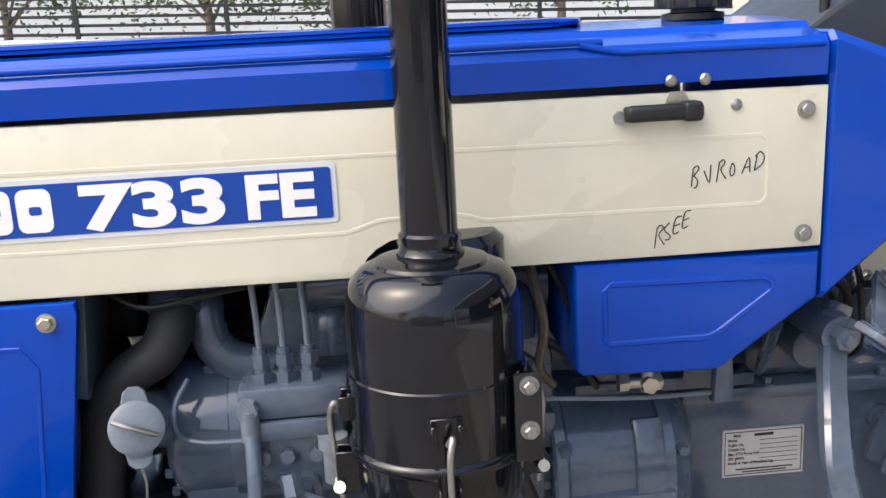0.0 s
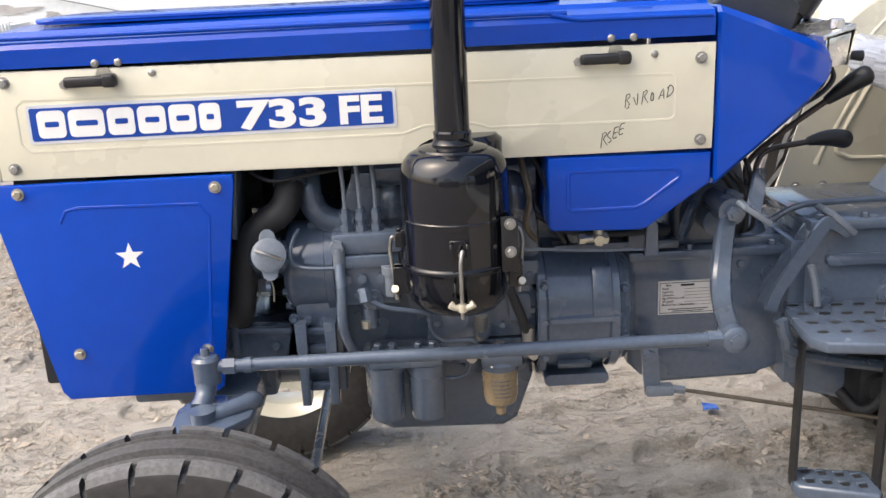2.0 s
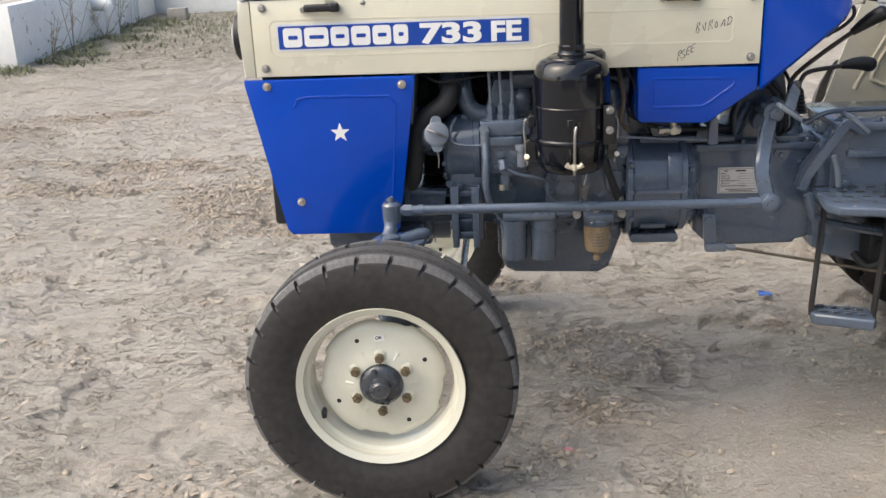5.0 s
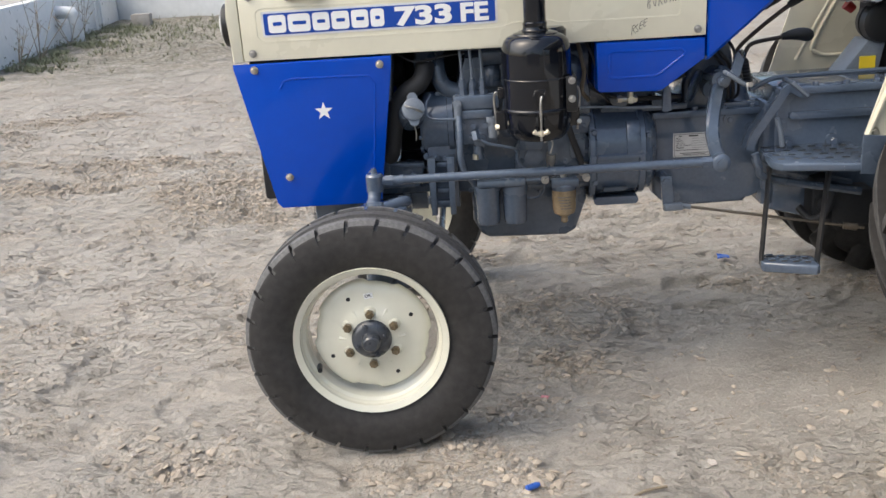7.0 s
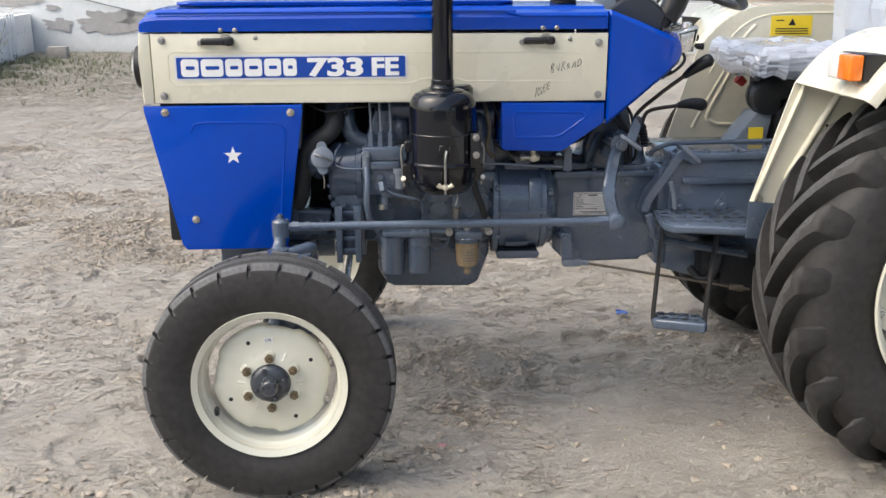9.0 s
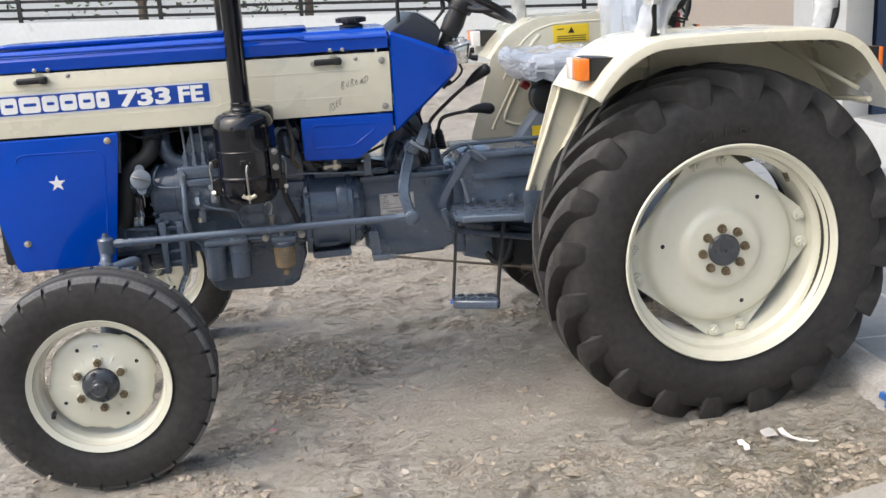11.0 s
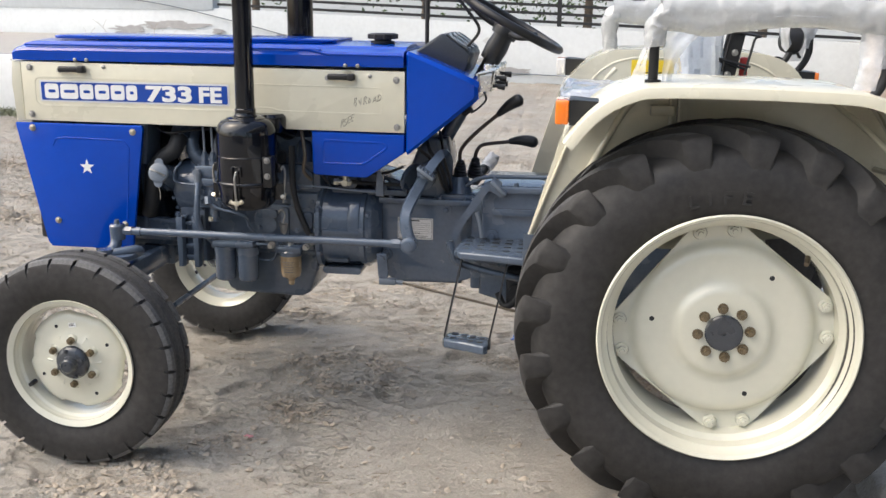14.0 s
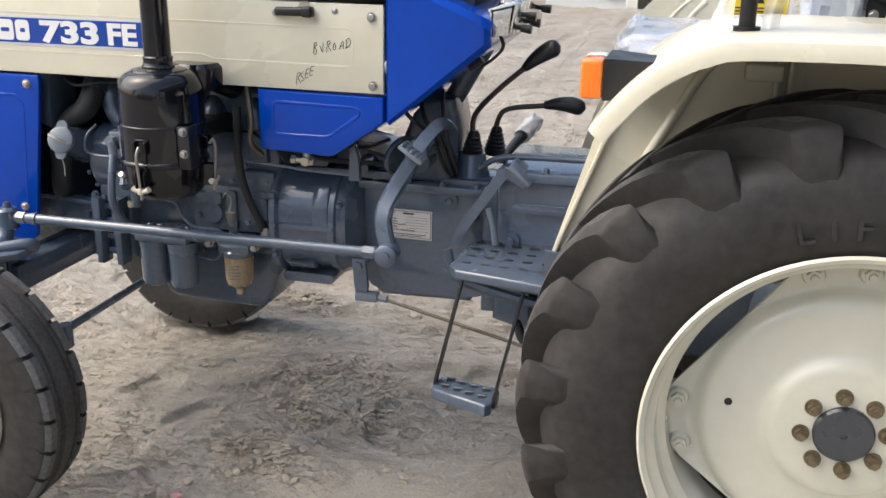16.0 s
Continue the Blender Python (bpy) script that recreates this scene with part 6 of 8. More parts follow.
prism(bm, [(0.888, 0.545), (0.888, 0.806), (1.250, 0.806), (1.250, 0.53), (1.20, 0.53), (1.185, 0.500), (0.945, 0.495), (0.915, 0.52)], -0.100, 0.100, "y", 0.012, 3)
box(bm, 0.885, 1.25, -0.116, 0.116, 0.790, 0.812, 0.005)
box(bm, 1.225, 1.262, -0.150, 0.150, 0.50, 0.83, 0.006)
gearbox = part("gearbox", bm, GREY, tractor, "slate grey cast gearbox casing")
bm = bmesh.new()
prism(bm, [(0.66, 0.80), (0.66, 0.99), (0.72, 0.99), (0.74, 0.905), (0.90, 0.880), (1.00, 0.850), (1.02, 0.80)], -0.06, 0.14, "y", 0.010, 2)
box(bm, 0.72, 0.99, -0.13, -0.09, 0.822, 0.842, 0.004)
cyl(bm, (0.78, -0.06, 0.865), (0.78, -0.12, 0.865), 0.030, n=20)
cyl(bm, (0.90, -0.06, 0.850), (0.90, -0.14, 0.850), 0.022, n=20)
part("upper_casing", bm, CAST, gearbox, "dark casting under the fuel tank")
bm = bmesh.new()
tube(bm, [(0.66, -0.13, 0.93), (0.74, -0.16, 0.885), (0.84, -0.15, 0.868), (0.97, -0.12, 0.862)], 0.007, 8)
tube(bm, [(0.70, -0.10, 0.98), (0.78, -0.11, 0.91), (0.90, -0.12, 0.90), (0.98, -0.14, 0.93)], 0.005, 8)
part("casing_pipe", bm, HOSE, gearbox)
for x in (0.93, 1.02, 1.11, 1.20):
    bm = bmesh.new()
    bolt(bm, (x, -0.106, 0.812), 0.008, 0.009, "z", 1)
    part("casing_bolt", bm, GREY, gearbox)
for x, z in ((1.13, 0.775), (1.20, 0.742), (0.915, 0.60)):
    bm = bmesh.new()
    cyl(bm, (x, -0.100, z), (x, -0.110, z), 0.020, n=20)
    bolt(bm, (x, -0.110, z), 0.010, 0.010)
    part("level_plug", bm, GREY, gearbox)
bm = bmesh.new()
prism(bm, [(1.255, 0.48), (1.255, 0.862), (2.16, 0.862), (2.20, 0.75), (2.16, 0.44), (1.40, 0.44)], -0.150, 0.150, "y", 0.015, 3)
box(bm, 1.258, 2.12, -0.165, 0.165, 0.852, 0.876, 0.005)
prism(bm, rounded(1.30, 1.56, 0.775, 0.798, 0.008), -0.166, -0.14, "y", 0.004)
rearc = part("rear_casing", bm, GREY, tractor, "slate grey rear transmission casing")
for k in range(8):
    bm = bmesh.new()
    bolt(bm, (1.285 + 0.095 * k, -0.150, 0.876), 0.009, 0.009, "z", 1)
    part("casing_bolt", bm, GREY, rearc)
for x, z in ((1.30, 0.70), (1.44, 0.70), (1.30, 0.60), (1.40, 0.62)):
    bm = bmesh.new()
    cyl(bm, (x, -0.15, z), (x, -0.162, z), 0.022, n=18)
    bolt(bm, (x, -0.162, z), 0.012, 0.010)
    part("casing_stud", bm, GREY, rearc)
bm = bmesh.new()
for s in (-1, 1):
    bm = bmesh.new()
    lathe(bm, [(0.15, 0.15 * s), (0.13, 0.17 * s), (0.10, 0.24 * s), (0.088, 0.50 * s), (0.095, 0.53 * s), (0.095, 0.545 * s), (0.05, 0.55 * s), (0.05, 0.63 * s)], (2.03, 0.0, RZ), "y", 32)
    part("rear_axle", bm, GREY, tractor, "slate grey rear axle housing")
bm = bmesh.new()
box(bm, 1.42, 1.55, -0.24, -0.15, 0.44, 0.56, 0.012)
box(bm, 1.36, 1.42, -0.23, -0.15, 0.46, 0.60, 0.01)
cyl(bm, (1.40, -0.16, 0.52), (1.40, -0.25, 0.52), 0.03)
tube(bm, [(1.33, -0.20, 0.50), (1.36, -0.24, 0.47), (1.40, -0.25, 0.50), (1.42, -0.24, 0.56)], 0.012, 10)
part("brake_housing", bm, DARK, tractor)
bm = bmesh.new()
tube(bm, [(2.16, -0.30, 0.52), (2.50, -0.42, 0.50), (2.74, -0.454, 0.493)], 0.016, 10, smooth=False)
lathe(bm, [(0.0001, -0.02), (0.022, -0.017), (0.034, -0.008), (0.034, 0.008), (0.022, 0.017), (0.0001, 0.02)], (2.764, -0.454, 0.493), "y", 20)
part("lift_link", bm, CAST, tractor, "dark lower lift link with ball end")
# name plate with its lines
bm = bmesh.new()
prism(bm, [(0.9535, 0.6615), (0.9535, 0.7395), (1.0815, 0.7385), (1.0815, 0.6605)], -0.1040, -0.0995)
plate = part("data_plate", bm, PLATE, tractor, "printed aluminium data plate")
bm = bmesh.new()
for a, b, c, d in ((0.9565, 1.0785, 0.7345, 0.7357), (0.9565, 1.0785, 0.6645, 0.6657), (0.9565, 0.9577, 0.6645, 0.7357), (1.0773, 1.0785, 0.6645, 0.7357)):
    box(bm, a, b, -0.1046, -0.1039, c, d)
part("plate_border", bm, INK, plate)
bm = bmesh.new()
box(bm, 1.003, 1.033, -0.1046, -0.1039, 0.7270, 0.7315)
box(bm, 0.975, 1.065, -0.1046, -0.1039, 0.6725, 0.6745)
box(bm, 0.985, 1.055, -0.1046, -0.1039, 0.6680, 0.6698)
for k in range(6):
    box(bm, 1.012, 1.072, -0.1046, -0.1039, 0.7200 - 0.0075 * k, 0.7206 - 0.0075 * k)
part("print_bar", bm, INK, plate)
for k, line in enumerate(("Make", "Model", "Engine No.", "Chassis No.", "Max. PTO Power kW", "SFC g/kWh", "Month & Year of Manufacturing")):
    letters("plate_text", line, 0.0068, INK, plate, (0.962 if k else 0.970, -0.1043, 0.7275 - 0.0076 * k), 0.0003, 0.0001, wide=0.82)

# ---- front axle and steering ----
bm = bmesh.new()
box(bm, -0.30, 0.17, -0.135, 0.135, 0.60, 0.69, 0.012)
box(bm, -0.22, 0.10, -0.11, 0.11, 0.52, 0.62, 0.012)
for y in (-0.135, 0.115):
    box(bm, -0.02, 0.28, y, y + 0.02, 0.625, 0.685, 0.004)
part("front_support", bm, CAST, tractor, "slate grey front axle support")
bm = bmesh.new()
box(bm, -0.012, 0.078, -0.44, 0.44, 0.525, 0.60, 0.010)
cyl(bm, (-0.08, 0, 0.56), (0.15, 0, 0.56), 0.05)
for s in (-1, 1):
    cyl(bm, (0.02, s * 0.475, 0.44), (0.02, s * 0.475, 0.635), 0.045, n=24)
    box(bm, -0.01, 0.055, min(s * 0.40, s * 0.48), max(s * 0.40, s * 0.48), 0.51, 0.61, 0.01)
axle = part("front_axle", bm, GREY, tractor, "slate grey front axle beam")
for s in (-1, 1):
    bm = bmesh.new()
    cyl(bm, (0.02, s * 0.475, 0.40), (0.01, s * 0.475, 0.45), 0.04, n=20)
    tube(bm, [(0.012, s * 0.475, 0.415), (0.0, s * 0.53, 0.37), (0.0, s * 0.60, 0.356)], 0.035, 16)
    part("stub_axle", bm, GREY, axle)
    bm = bmesh.new()
    tube(bm, [(0.02, s * 0.475, 0.42), (0.10, s * 0.46, 0.415), (0.185, s * 0.43, 0.41)], 0.018, 12)
    cyl(bm, (0.19, s * 0.43, 0.39), (0.19, s * 0.43, 0.45), 0.018, n=16)
    part("track_arm", bm, GREY, axle)
bm = bmesh.new()
tube(bm, [(0.19, -0.43, 0.435), (0.19, 0.43, 0.435)], 0.011, 12, smooth=False)
part("track_rod", bm, CAST, axle, "slate grey track rod")
bm = bmesh.new()
tube(bm, [(0.02, -0.475, 0.645), (0.06, -0.45, 0.652), (0.10, -0.42, 0.655), (0.105, -0.40, 0.645)], 0.018, 12)
prism(bm, [(-0.035, -0.52), (0.06, -0.52), (0.105, -0.47), (0.11, -0.40), (0.08, -0.37), (-0.01, -0.36), (-0.04, -0.42)], 0.628, 0.648, "z", 0.006)
cyl(bm, (0.02, -0.475, 0.63), (0.02, -0.475, 0.668), 0.024, n=16)
tube(bm, [(0.0, -0.41, 0.64), (0.008, -0.385, 0.66), (0.010, -0.372, 0.70)], 0.020, 14)
part("steering_arm", bm, GREY, axle, "slate grey steering arm")
bm = bmesh.new()
tube(bm, [(0.035, -0.371, 0.709), (1.015, -0.357, 0.704)], 0.0135, 20, smooth=False)
cyl(bm, (0.045, -0.371, 0.709), (0.068, -0.371, 0.709), 0.017, n=6)
cyl(bm, (0.085, -0.371, 0.709), (0.10, -0.371, 0.709), 0.016, n=16)
cyl(bm, (0.985, -0.357, 0.704), (1.012, -0.357, 0.704), 0.017, n=6)
cyl(bm, (0.50, -0.364, 0.7065), (0.508, -0.364, 0.7065), 0.0142, n=16)
drag = part("drag_link", bm, GREY, tractor, "slate grey steering drag link")
bm = bmesh.new()
lathe(bm, [(0.020, -0.034), (0.026, -0.030), (0.027, 0.018), (0.022, 0.024), (0.010, 0.026), (0.008, 0.040), (0.0001, 0.041)], (0.012, -0.371, 0.708), "z", 28)
part("ball_joint", bm, GREY, drag)
bm = bmesh.new()
lathe(bm, [(0.019, 0.035), (0.026, 0.028), (0.027, -0.016), (0.022, -0.020), (0.013, -0.021), (0.013, -0.027), (0.0001, -0.028)], (1.04, -0.352, 0.701), "y", 28)
part("ball_joint", bm, GREY, drag)
bm = bmesh.new()
path = [(1.090, -0.178, 0.950), (1.073, -0.200, 0.918), (1.050, -0.245, 0.872), (1.030, -0.295, 0.826), (1.022, -0.322, 0.790), (1.026, -0.332, 0.752), (1.038, -0.336, 0.712), (1.041, -0.336, 0.698)]
pts = bend(path, 5)
secs = []
for i, p in enumerate(pts):
    d = (pts[min(i + 1, len(pts) - 1)] - pts[max(i - 1, 0)]).normalized()
    side = d.cross(Vector((0, 1, 0))).normalized()
    nrm = side.cross(d).normalized()
    w, h = 0.0195, 0.010
    secs.append([p + side * a + nrm * b for a, b in ((-w, -h * 0.4), (-w * 0.7, -h), (w * 0.7, -h), (w, -h * 0.4), (w, h), (-w, h))])
loft(bm, secs)
arm = part("pedal_arm", bm, GREY, tractor, "slate grey pedal arm")
bm = bmesh.new()
cyl(bm, (1.071, -0.120, 0.921), (1.071, -0.222, 0.921), 0.032, 0.028, 28)
cyl(bm, (1.071, -0.222, 0.921), (1.071, -0.240, 0.921), 0.017, n=6)
cyl(bm, (1.071, -0.240, 0.921), (1.071, -0.250, 0.921), 0.010, 0.008, 14)
part("arm_pivot", bm, GREY, arm)


def strap(bm, pts, wide, thick, steps=5):
    """A flat bar that follows a curve, its broad side turned to y."""
    q = bend(pts, steps)
    secs = []
    for i, p in enumerate(q):
        d = (q[min(i + 1, len(q) - 1)] - q[max(i - 1, 0)]).normalized()
        side = d.cross(Vector((0, 1, 0))).normalized()
        nrm = side.cross(d).normalized()
        secs.append([p + side * a * wide / 2 + nrm * b * thick / 2 for a, b in ((-1, -1), (1, -1), (1, 1), (-1, 1))])
    loft(bm, secs)


bm = bmesh.new()
strap(bm, [(1.135, -0.115, 0.900), (1.142, -0.150, 0.965), (1.130, -0.205, 0.992), (1.108, -0.255, 0.968), (1.092, -0.285, 0.942)], 0.030, 0.008)
clutch = part("clutch_pedal", bm, GREY, tractor, "slate grey clutch pedal arm")
bm = bmesh.new()
box(bm, -0.034, 0.034, -0.028, 0.028, -0.006, 0.006, 0.005, 2, Matrix.Translation((1.088, -0.300, 0.938)) @ Matrix.Rotation(radians(35), 4, "Y"))
pad = part("pedal_pad", bm, PALE, clutch, "ribbed grey pedal pad")
for k in range(5):
    bm = bmesh.new()
    box(bm, -0.030 + 0.013 * k, -0.023 + 0.013 * k, -0.026, 0.026, 0.006, 0.009, 0.001, 1, Matrix.Translation((1.088, -0.300, 0.938)) @ Matrix.Rotation(radians(35), 4, "Y"))
    part("pad_rib", bm, GREY, clutch)
bm = bmesh.new()
prism(bm, [(0.985, 0.81), (0.985, 0.90), (1.02, 0.985), (1.06, 1.03), (1.13, 1.03), (1.145, 0.95), (1.125, 0.81)], -0.085, 0.07, "y", 0.018, 3)
tube(bm, [(1.07, -0.01, 0.94), (1.10, -0.005, 1.0), (1.235, 0.0, 1.24)], 0.026, 14, smooth=False)
cyl(bm, (1.06, -0.08, 0.885), (1.06, -0.165, 0.885), 0.030)
part("steering_box", bm, CAST, tractor, "dark cast steering box")
bm = bmesh.new()
lathe(bm, [(0.030, 0.0), (0.052, -0.004), (0.055, -0.012), (0.048, -0.016), (0.045, -0.010), (0.0001, -0.010)], (0, 0, 0), "y", 32)
bmesh.ops.transform(bm, matrix=Matrix.Translation((1.000, -0.135, 0.895)) @ Matrix.Rotation(radians(62), 4, "Z") @ Matrix.Rotation(radians(18), 4, "X"), verts=bm.verts)
part("horn", bm, CAST, tractor, "grey round horn disc")
# bundle of cables under the scuttle
for k in range(3):
    bm = bmesh.new()
    r2 = random.Random(k)
    a = [(1.0 + 0.05 * k, -0.14 + 0.03 * k, 1.05), (1.04 + 0.04 * k, -0.19 + 0.02 * k, 0.99 + 0.02 * r2.random()), (1.09 + 0.02 * k, -0.16, 0.93 + 0.03 * r2.random()), (1.12 + 0.015 * k, -0.12, 0.86), (1.13, -0.05, 0.83)]
    tube(bm, a, 0.005 + 0.002 * r2.random(), 8)
    part("cable", bm, BLACK, tractor)
bm = bmesh.new()
tube(bm, [(0.615, -0.195, 0.86), (0.70, -0.22, 0.862), (0.80, -0.22, 0.855), (0.905, -0.20, 0.846)], 0.0035, 8)
throttle = part("throttle_rod", bm, PALE, tractor, "thin grey throttle rod")
bm = bmesh.new()
prism(bm, [(0.895, 0.835), (0.925, 0.835), (0.922, 0.90), (0.912, 0.925), (0.90, 0.92)], -0.215, -0.195, "y", 0.003)
part("rod_bracket", bm, GREY, throttle)
bm = bmesh.new()
prism(bm, [(0.895, 0.625), (0.930, 0.625), (0.938, 0.55), (0.930, 0.515), (0.905, 0.515), (0.900, 0.56)], -0.200, -0.186, "y", 0.003)
cyl(bm, (0.912, -0.10, 0.607), (0.912, -0.212, 0.607), 0.014, n=6)
rodl = part("rod_lever", bm, GREY, tractor, "slate grey clutch lever")
bm = bmesh.new()
box(bm, 0.905, 0.965, -0.212, -0.182, 0.514, 0.536, 0.004)
cyl(bm, (0.965, -0.197, 0.525), (0.99, -0.199, 0.522), 0.010, n=6)
part("clevis", bm, PALE, rodl, "pale zinc clevis")
bm = bmesh.new()
tube(bm, [(0.98, -0.198, 0.523), (1.50, -0.30, 0.452)], 0.0045, 10, smooth=False)
cyl(bm, (1.44, -0.288, 0.460), (1.48, -0.297, 0.455), 0.011, n=10)
part("pull_rod", bm, CORK, rodl, "tarnished steel pull rod")

# ---- footboard and step ----
bm = bmesh.new()
poly = [(1.192, -0.350), (1.215, -0.385), (1.415, -0.425), (1.50, -0.43), (1.50, -0.135), (1.222, -0.135), (1.200, -0.20)]
prism(bm, poly, 0.668, 0.692, "z", 0.006, 2)
plat = part("footboard", bm, GREY, tractor, "slate grey pressed footboard with holes")
# near-black slots laid on top give the shade of the grip holes
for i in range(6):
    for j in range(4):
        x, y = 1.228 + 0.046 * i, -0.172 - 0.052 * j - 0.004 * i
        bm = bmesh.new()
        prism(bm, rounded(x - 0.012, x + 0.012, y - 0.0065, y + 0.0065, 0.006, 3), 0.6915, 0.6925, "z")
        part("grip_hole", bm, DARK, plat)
bm = bmesh.new()
prism(bm, [(1.425, 0.66), (1.425, 0.775), (1.52, 0.765), (1.50, 0.655)], -0.428, -0.418, "y", 0.002)
part("gusset", bm, CAST, plat)
bm = bmesh.new()
tube(bm, [(1.195, -0.17, 0.668), (1.25, -0.17, 0.625), (1.50, -0.17, 0.56)], 0.014, 8, smooth=False)
tube(bm, [(1.165, -0.27, 0.70), (1.178, -0.27, 0.66), (1.22, -0.26, 0.615), (1.50, -0.25, 0.555)], 0.013, 8)
part("footboard_stay", bm, CAST, plat)
step_out = [(1.170, -0.404), (1.163, -0.392), (1.170, -0.338), (1.180, -0.328), (1.314, -0.356), (1.325, -0.368), (1.320, -0.444), (1.308, -0.455)]
step = part("step_tread", prism(bmesh.new(), step_out, 0.362, 0.394, "z", 0.007, 3), GREY, plat, "slate grey lower step")
# step holes likewise: shade as near-black slots, beside raised teeth
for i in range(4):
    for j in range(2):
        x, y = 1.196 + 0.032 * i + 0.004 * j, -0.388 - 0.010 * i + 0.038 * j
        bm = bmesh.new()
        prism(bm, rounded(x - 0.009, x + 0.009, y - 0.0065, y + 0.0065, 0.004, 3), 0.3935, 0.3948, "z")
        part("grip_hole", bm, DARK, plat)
        bm = bmesh.new()
        prism(bm, rounded(x - 0.011, x + 0.011, y + 0.006, y + 0.012, 0.003, 3), 0.393, 0.3975, "z", 0.001, 1)
        part("grip_tooth", bm, GREY, plat)
for x0, y0, x1, y1 in ((1.215, -0.262, 1.168, -0.368), (1.374, -0.322, 1.322, -0.408)):
    bm = bmesh.new()
    secs = []
    for x, y, z in ((x0, y0, 0.672), (x1, y1, 0.400), (x1 + 0.002, y1, 0.372)):
        secs.append([(x - 0.003, y - 0.015, z), (x + 0.003, y - 0.015, z), (x + 0.003, y + 0.015, z), (x - 0.003, y + 0.015, z)])
    loft(bm, secs)
    part("step_hanger", bm, BLACK, plat, "black flat steel step hanger")
# brake pedals
for off in (0.0, 0.05):
    bm = bmesh.new()
    pts = bend([(1.170, -0.195 + off, 0.692), (1.186, -0.192 + off, 0.735), (1.235, -0.188 + off, 0.808), (1.276, -0.185 + off, 0.868), (1.296, -0.182 + off, 0.876), (1.336, -0.180 + off, 0.852)], 5)
    secs = []
    for i, p in enumerate(pts):
        d = (pts[min(i + 1, len(pts) - 1)] - pts[max(i - 1, 0)]).normalized()
        side = d.cross(Vector((0, 1, 0))).normalized()
        secs.append([p + side * a + Vector((0, b, 0)) for a, b in ((-0.0125, -0.005), (0.0125, -0.005), (0.0125, 0.005), (-0.0125, 0.005))])
    loft(bm, secs)
    ped = part("brake_pedal", bm, GREY, tractor, "slate grey brake pedal arm")
    bm = bmesh.new()
    box(bm, -0.035, 0.035, -0.028, 0.028, -0.006, 0.008, 0.005, 2, Matrix.Translation((1.320, -0.165 + off, 0.872)) @ Matrix.Rotation(radians(42), 4, "Y"))
    part("pedal_pad", bm, PALE, ped, "pedal pad wrapped in clear plastic")
bm = bmesh.new()
tube(bm, [(1.27, -0.20, 0.70), (1.262, -0.20, 0.75), (1.25, -0.20, 0.79)], 0.008, 8)
part("pedal_spring", bm, PALE, tractor)
# handbrake bar along the casing
bm = bmesh.new()
tube(bm, [(1.20, -0.09, 0.862), (1.25, -0.10, 0.892), (1.33, -0.10, 0.900), (1.62, -0.11, 0.905)], 0.0075, 10)
part("control_rod", bm, CAST, tractor)

# ---- gear levers ----
def gaiter(bm, at, tilt):
    prof = []
    for k in range(7):
        prof += [(0.030 - 0.0025 * k, 0.010 * k), (0.034 - 0.003 * k, 0.010 * k + 0.005)]
    prof += [(0.010, 0.075)]
    lathe(bm, prof, (0, 0, 0), "z", 24)
    bmesh.ops.transform(bm, matrix=Matrix.Translation(at) @ Matrix.Rotation(tilt, 4, "Y"), verts=bm.verts)


bm = bmesh.new()
prism(bm, rounded(1.10, 1.25, -0.09, 0.12, 0.015), 0.806, 0.826, "z", 0.004)
lathe(bm, [(0.05, 0.0), (0.042, 0.02), (0.034, 0.06)], (1.165, -0.02, 0.824), "z", 28)
turret = part("lever_turret", bm, GREY, tractor, "slate grey gear lever turret")
for nm, pts, kn in (("gear_lever", [(1.165, -0.02, 0.93), (1.172, -0.025, 0.985), (1.235, -0.06, 1.055), (1.315, -0.095, 1.125)], [(1.306, -0.091, 1.117), (1.335, -0.104, 1.143), (1.365, -0.111, 1.164), (1.392, -0.113, 1.176)]), ("range_lever", [(1.21, 0.05, 0.92), (1.218, 0.05, 0.965), (1.245, 0.053, 0.99), (1.34, 0.06, 1.003)], [(1.335, 0.060, 1.003), (1.37, 0.062, 1.008), (1.405, 0.063, 1.007), (1.440, 0.064, 0.997)])):
    bm = bmesh.new()
    tube(bm, pts, 0.0068, 12)
    lv = part(nm, bm, PRIMER, tractor, "black steel gear lever")
    bm = bmesh.new()
    ring = bend(kn, 6)
    secs = []
    for i, p in enumerate(ring):
        u = i / (len(ring) - 1)
        d = (ring[min(i + 1, len(ring) - 1)] - ring[max(i - 1, 0)]).normalized()
        a_ = d.cross(Vector((0, 1, 0))).normalized()
        b_ = d.cross(a_).normalized()
        r = 0.010 + 0.0115 * math.sin(min(1.0, u * 1.25) * math.pi / 2) if u < 0.8 else 0.0215 * math.sqrt(max(0.02, 1 - ((u - 0.8) / 0.2) ** 2))
        secs.append([p + a_ * r * math.cos(w * math.pi / 8) + b_ * r * math.sin(w * math.pi / 8) for w in range(16)])
    loft(bm, secs)
    part("knob", bm, BLACK, lv, "black plastic lever knob")
    bm = bmesh.new()
    gaiter(bm, (pts[0][0], pts[0][1], 0.868), radians(3))
    part("gaiter", bm, BLACK, lv, "black ribbed rubber boot")
bm = bmesh.new()
tube(bm, [(1.150, 0.30, 0.69), (1.160, 0.345, 0.755), (1.185, 0.42, 0.80), (1.208, 0.485, 0.832)], 0.017, 12)
pk = part("foot_pedal", bm, BLACK, tractor, "black foot pedal in clear wrap")
bm = bmesh.new()
tube(bm, [(1.205, 0.478, 0.828), (1.218, 0.515, 0.846), (1.232, 0.555, 0.864)], (0.024, 0.027), 24, 8)
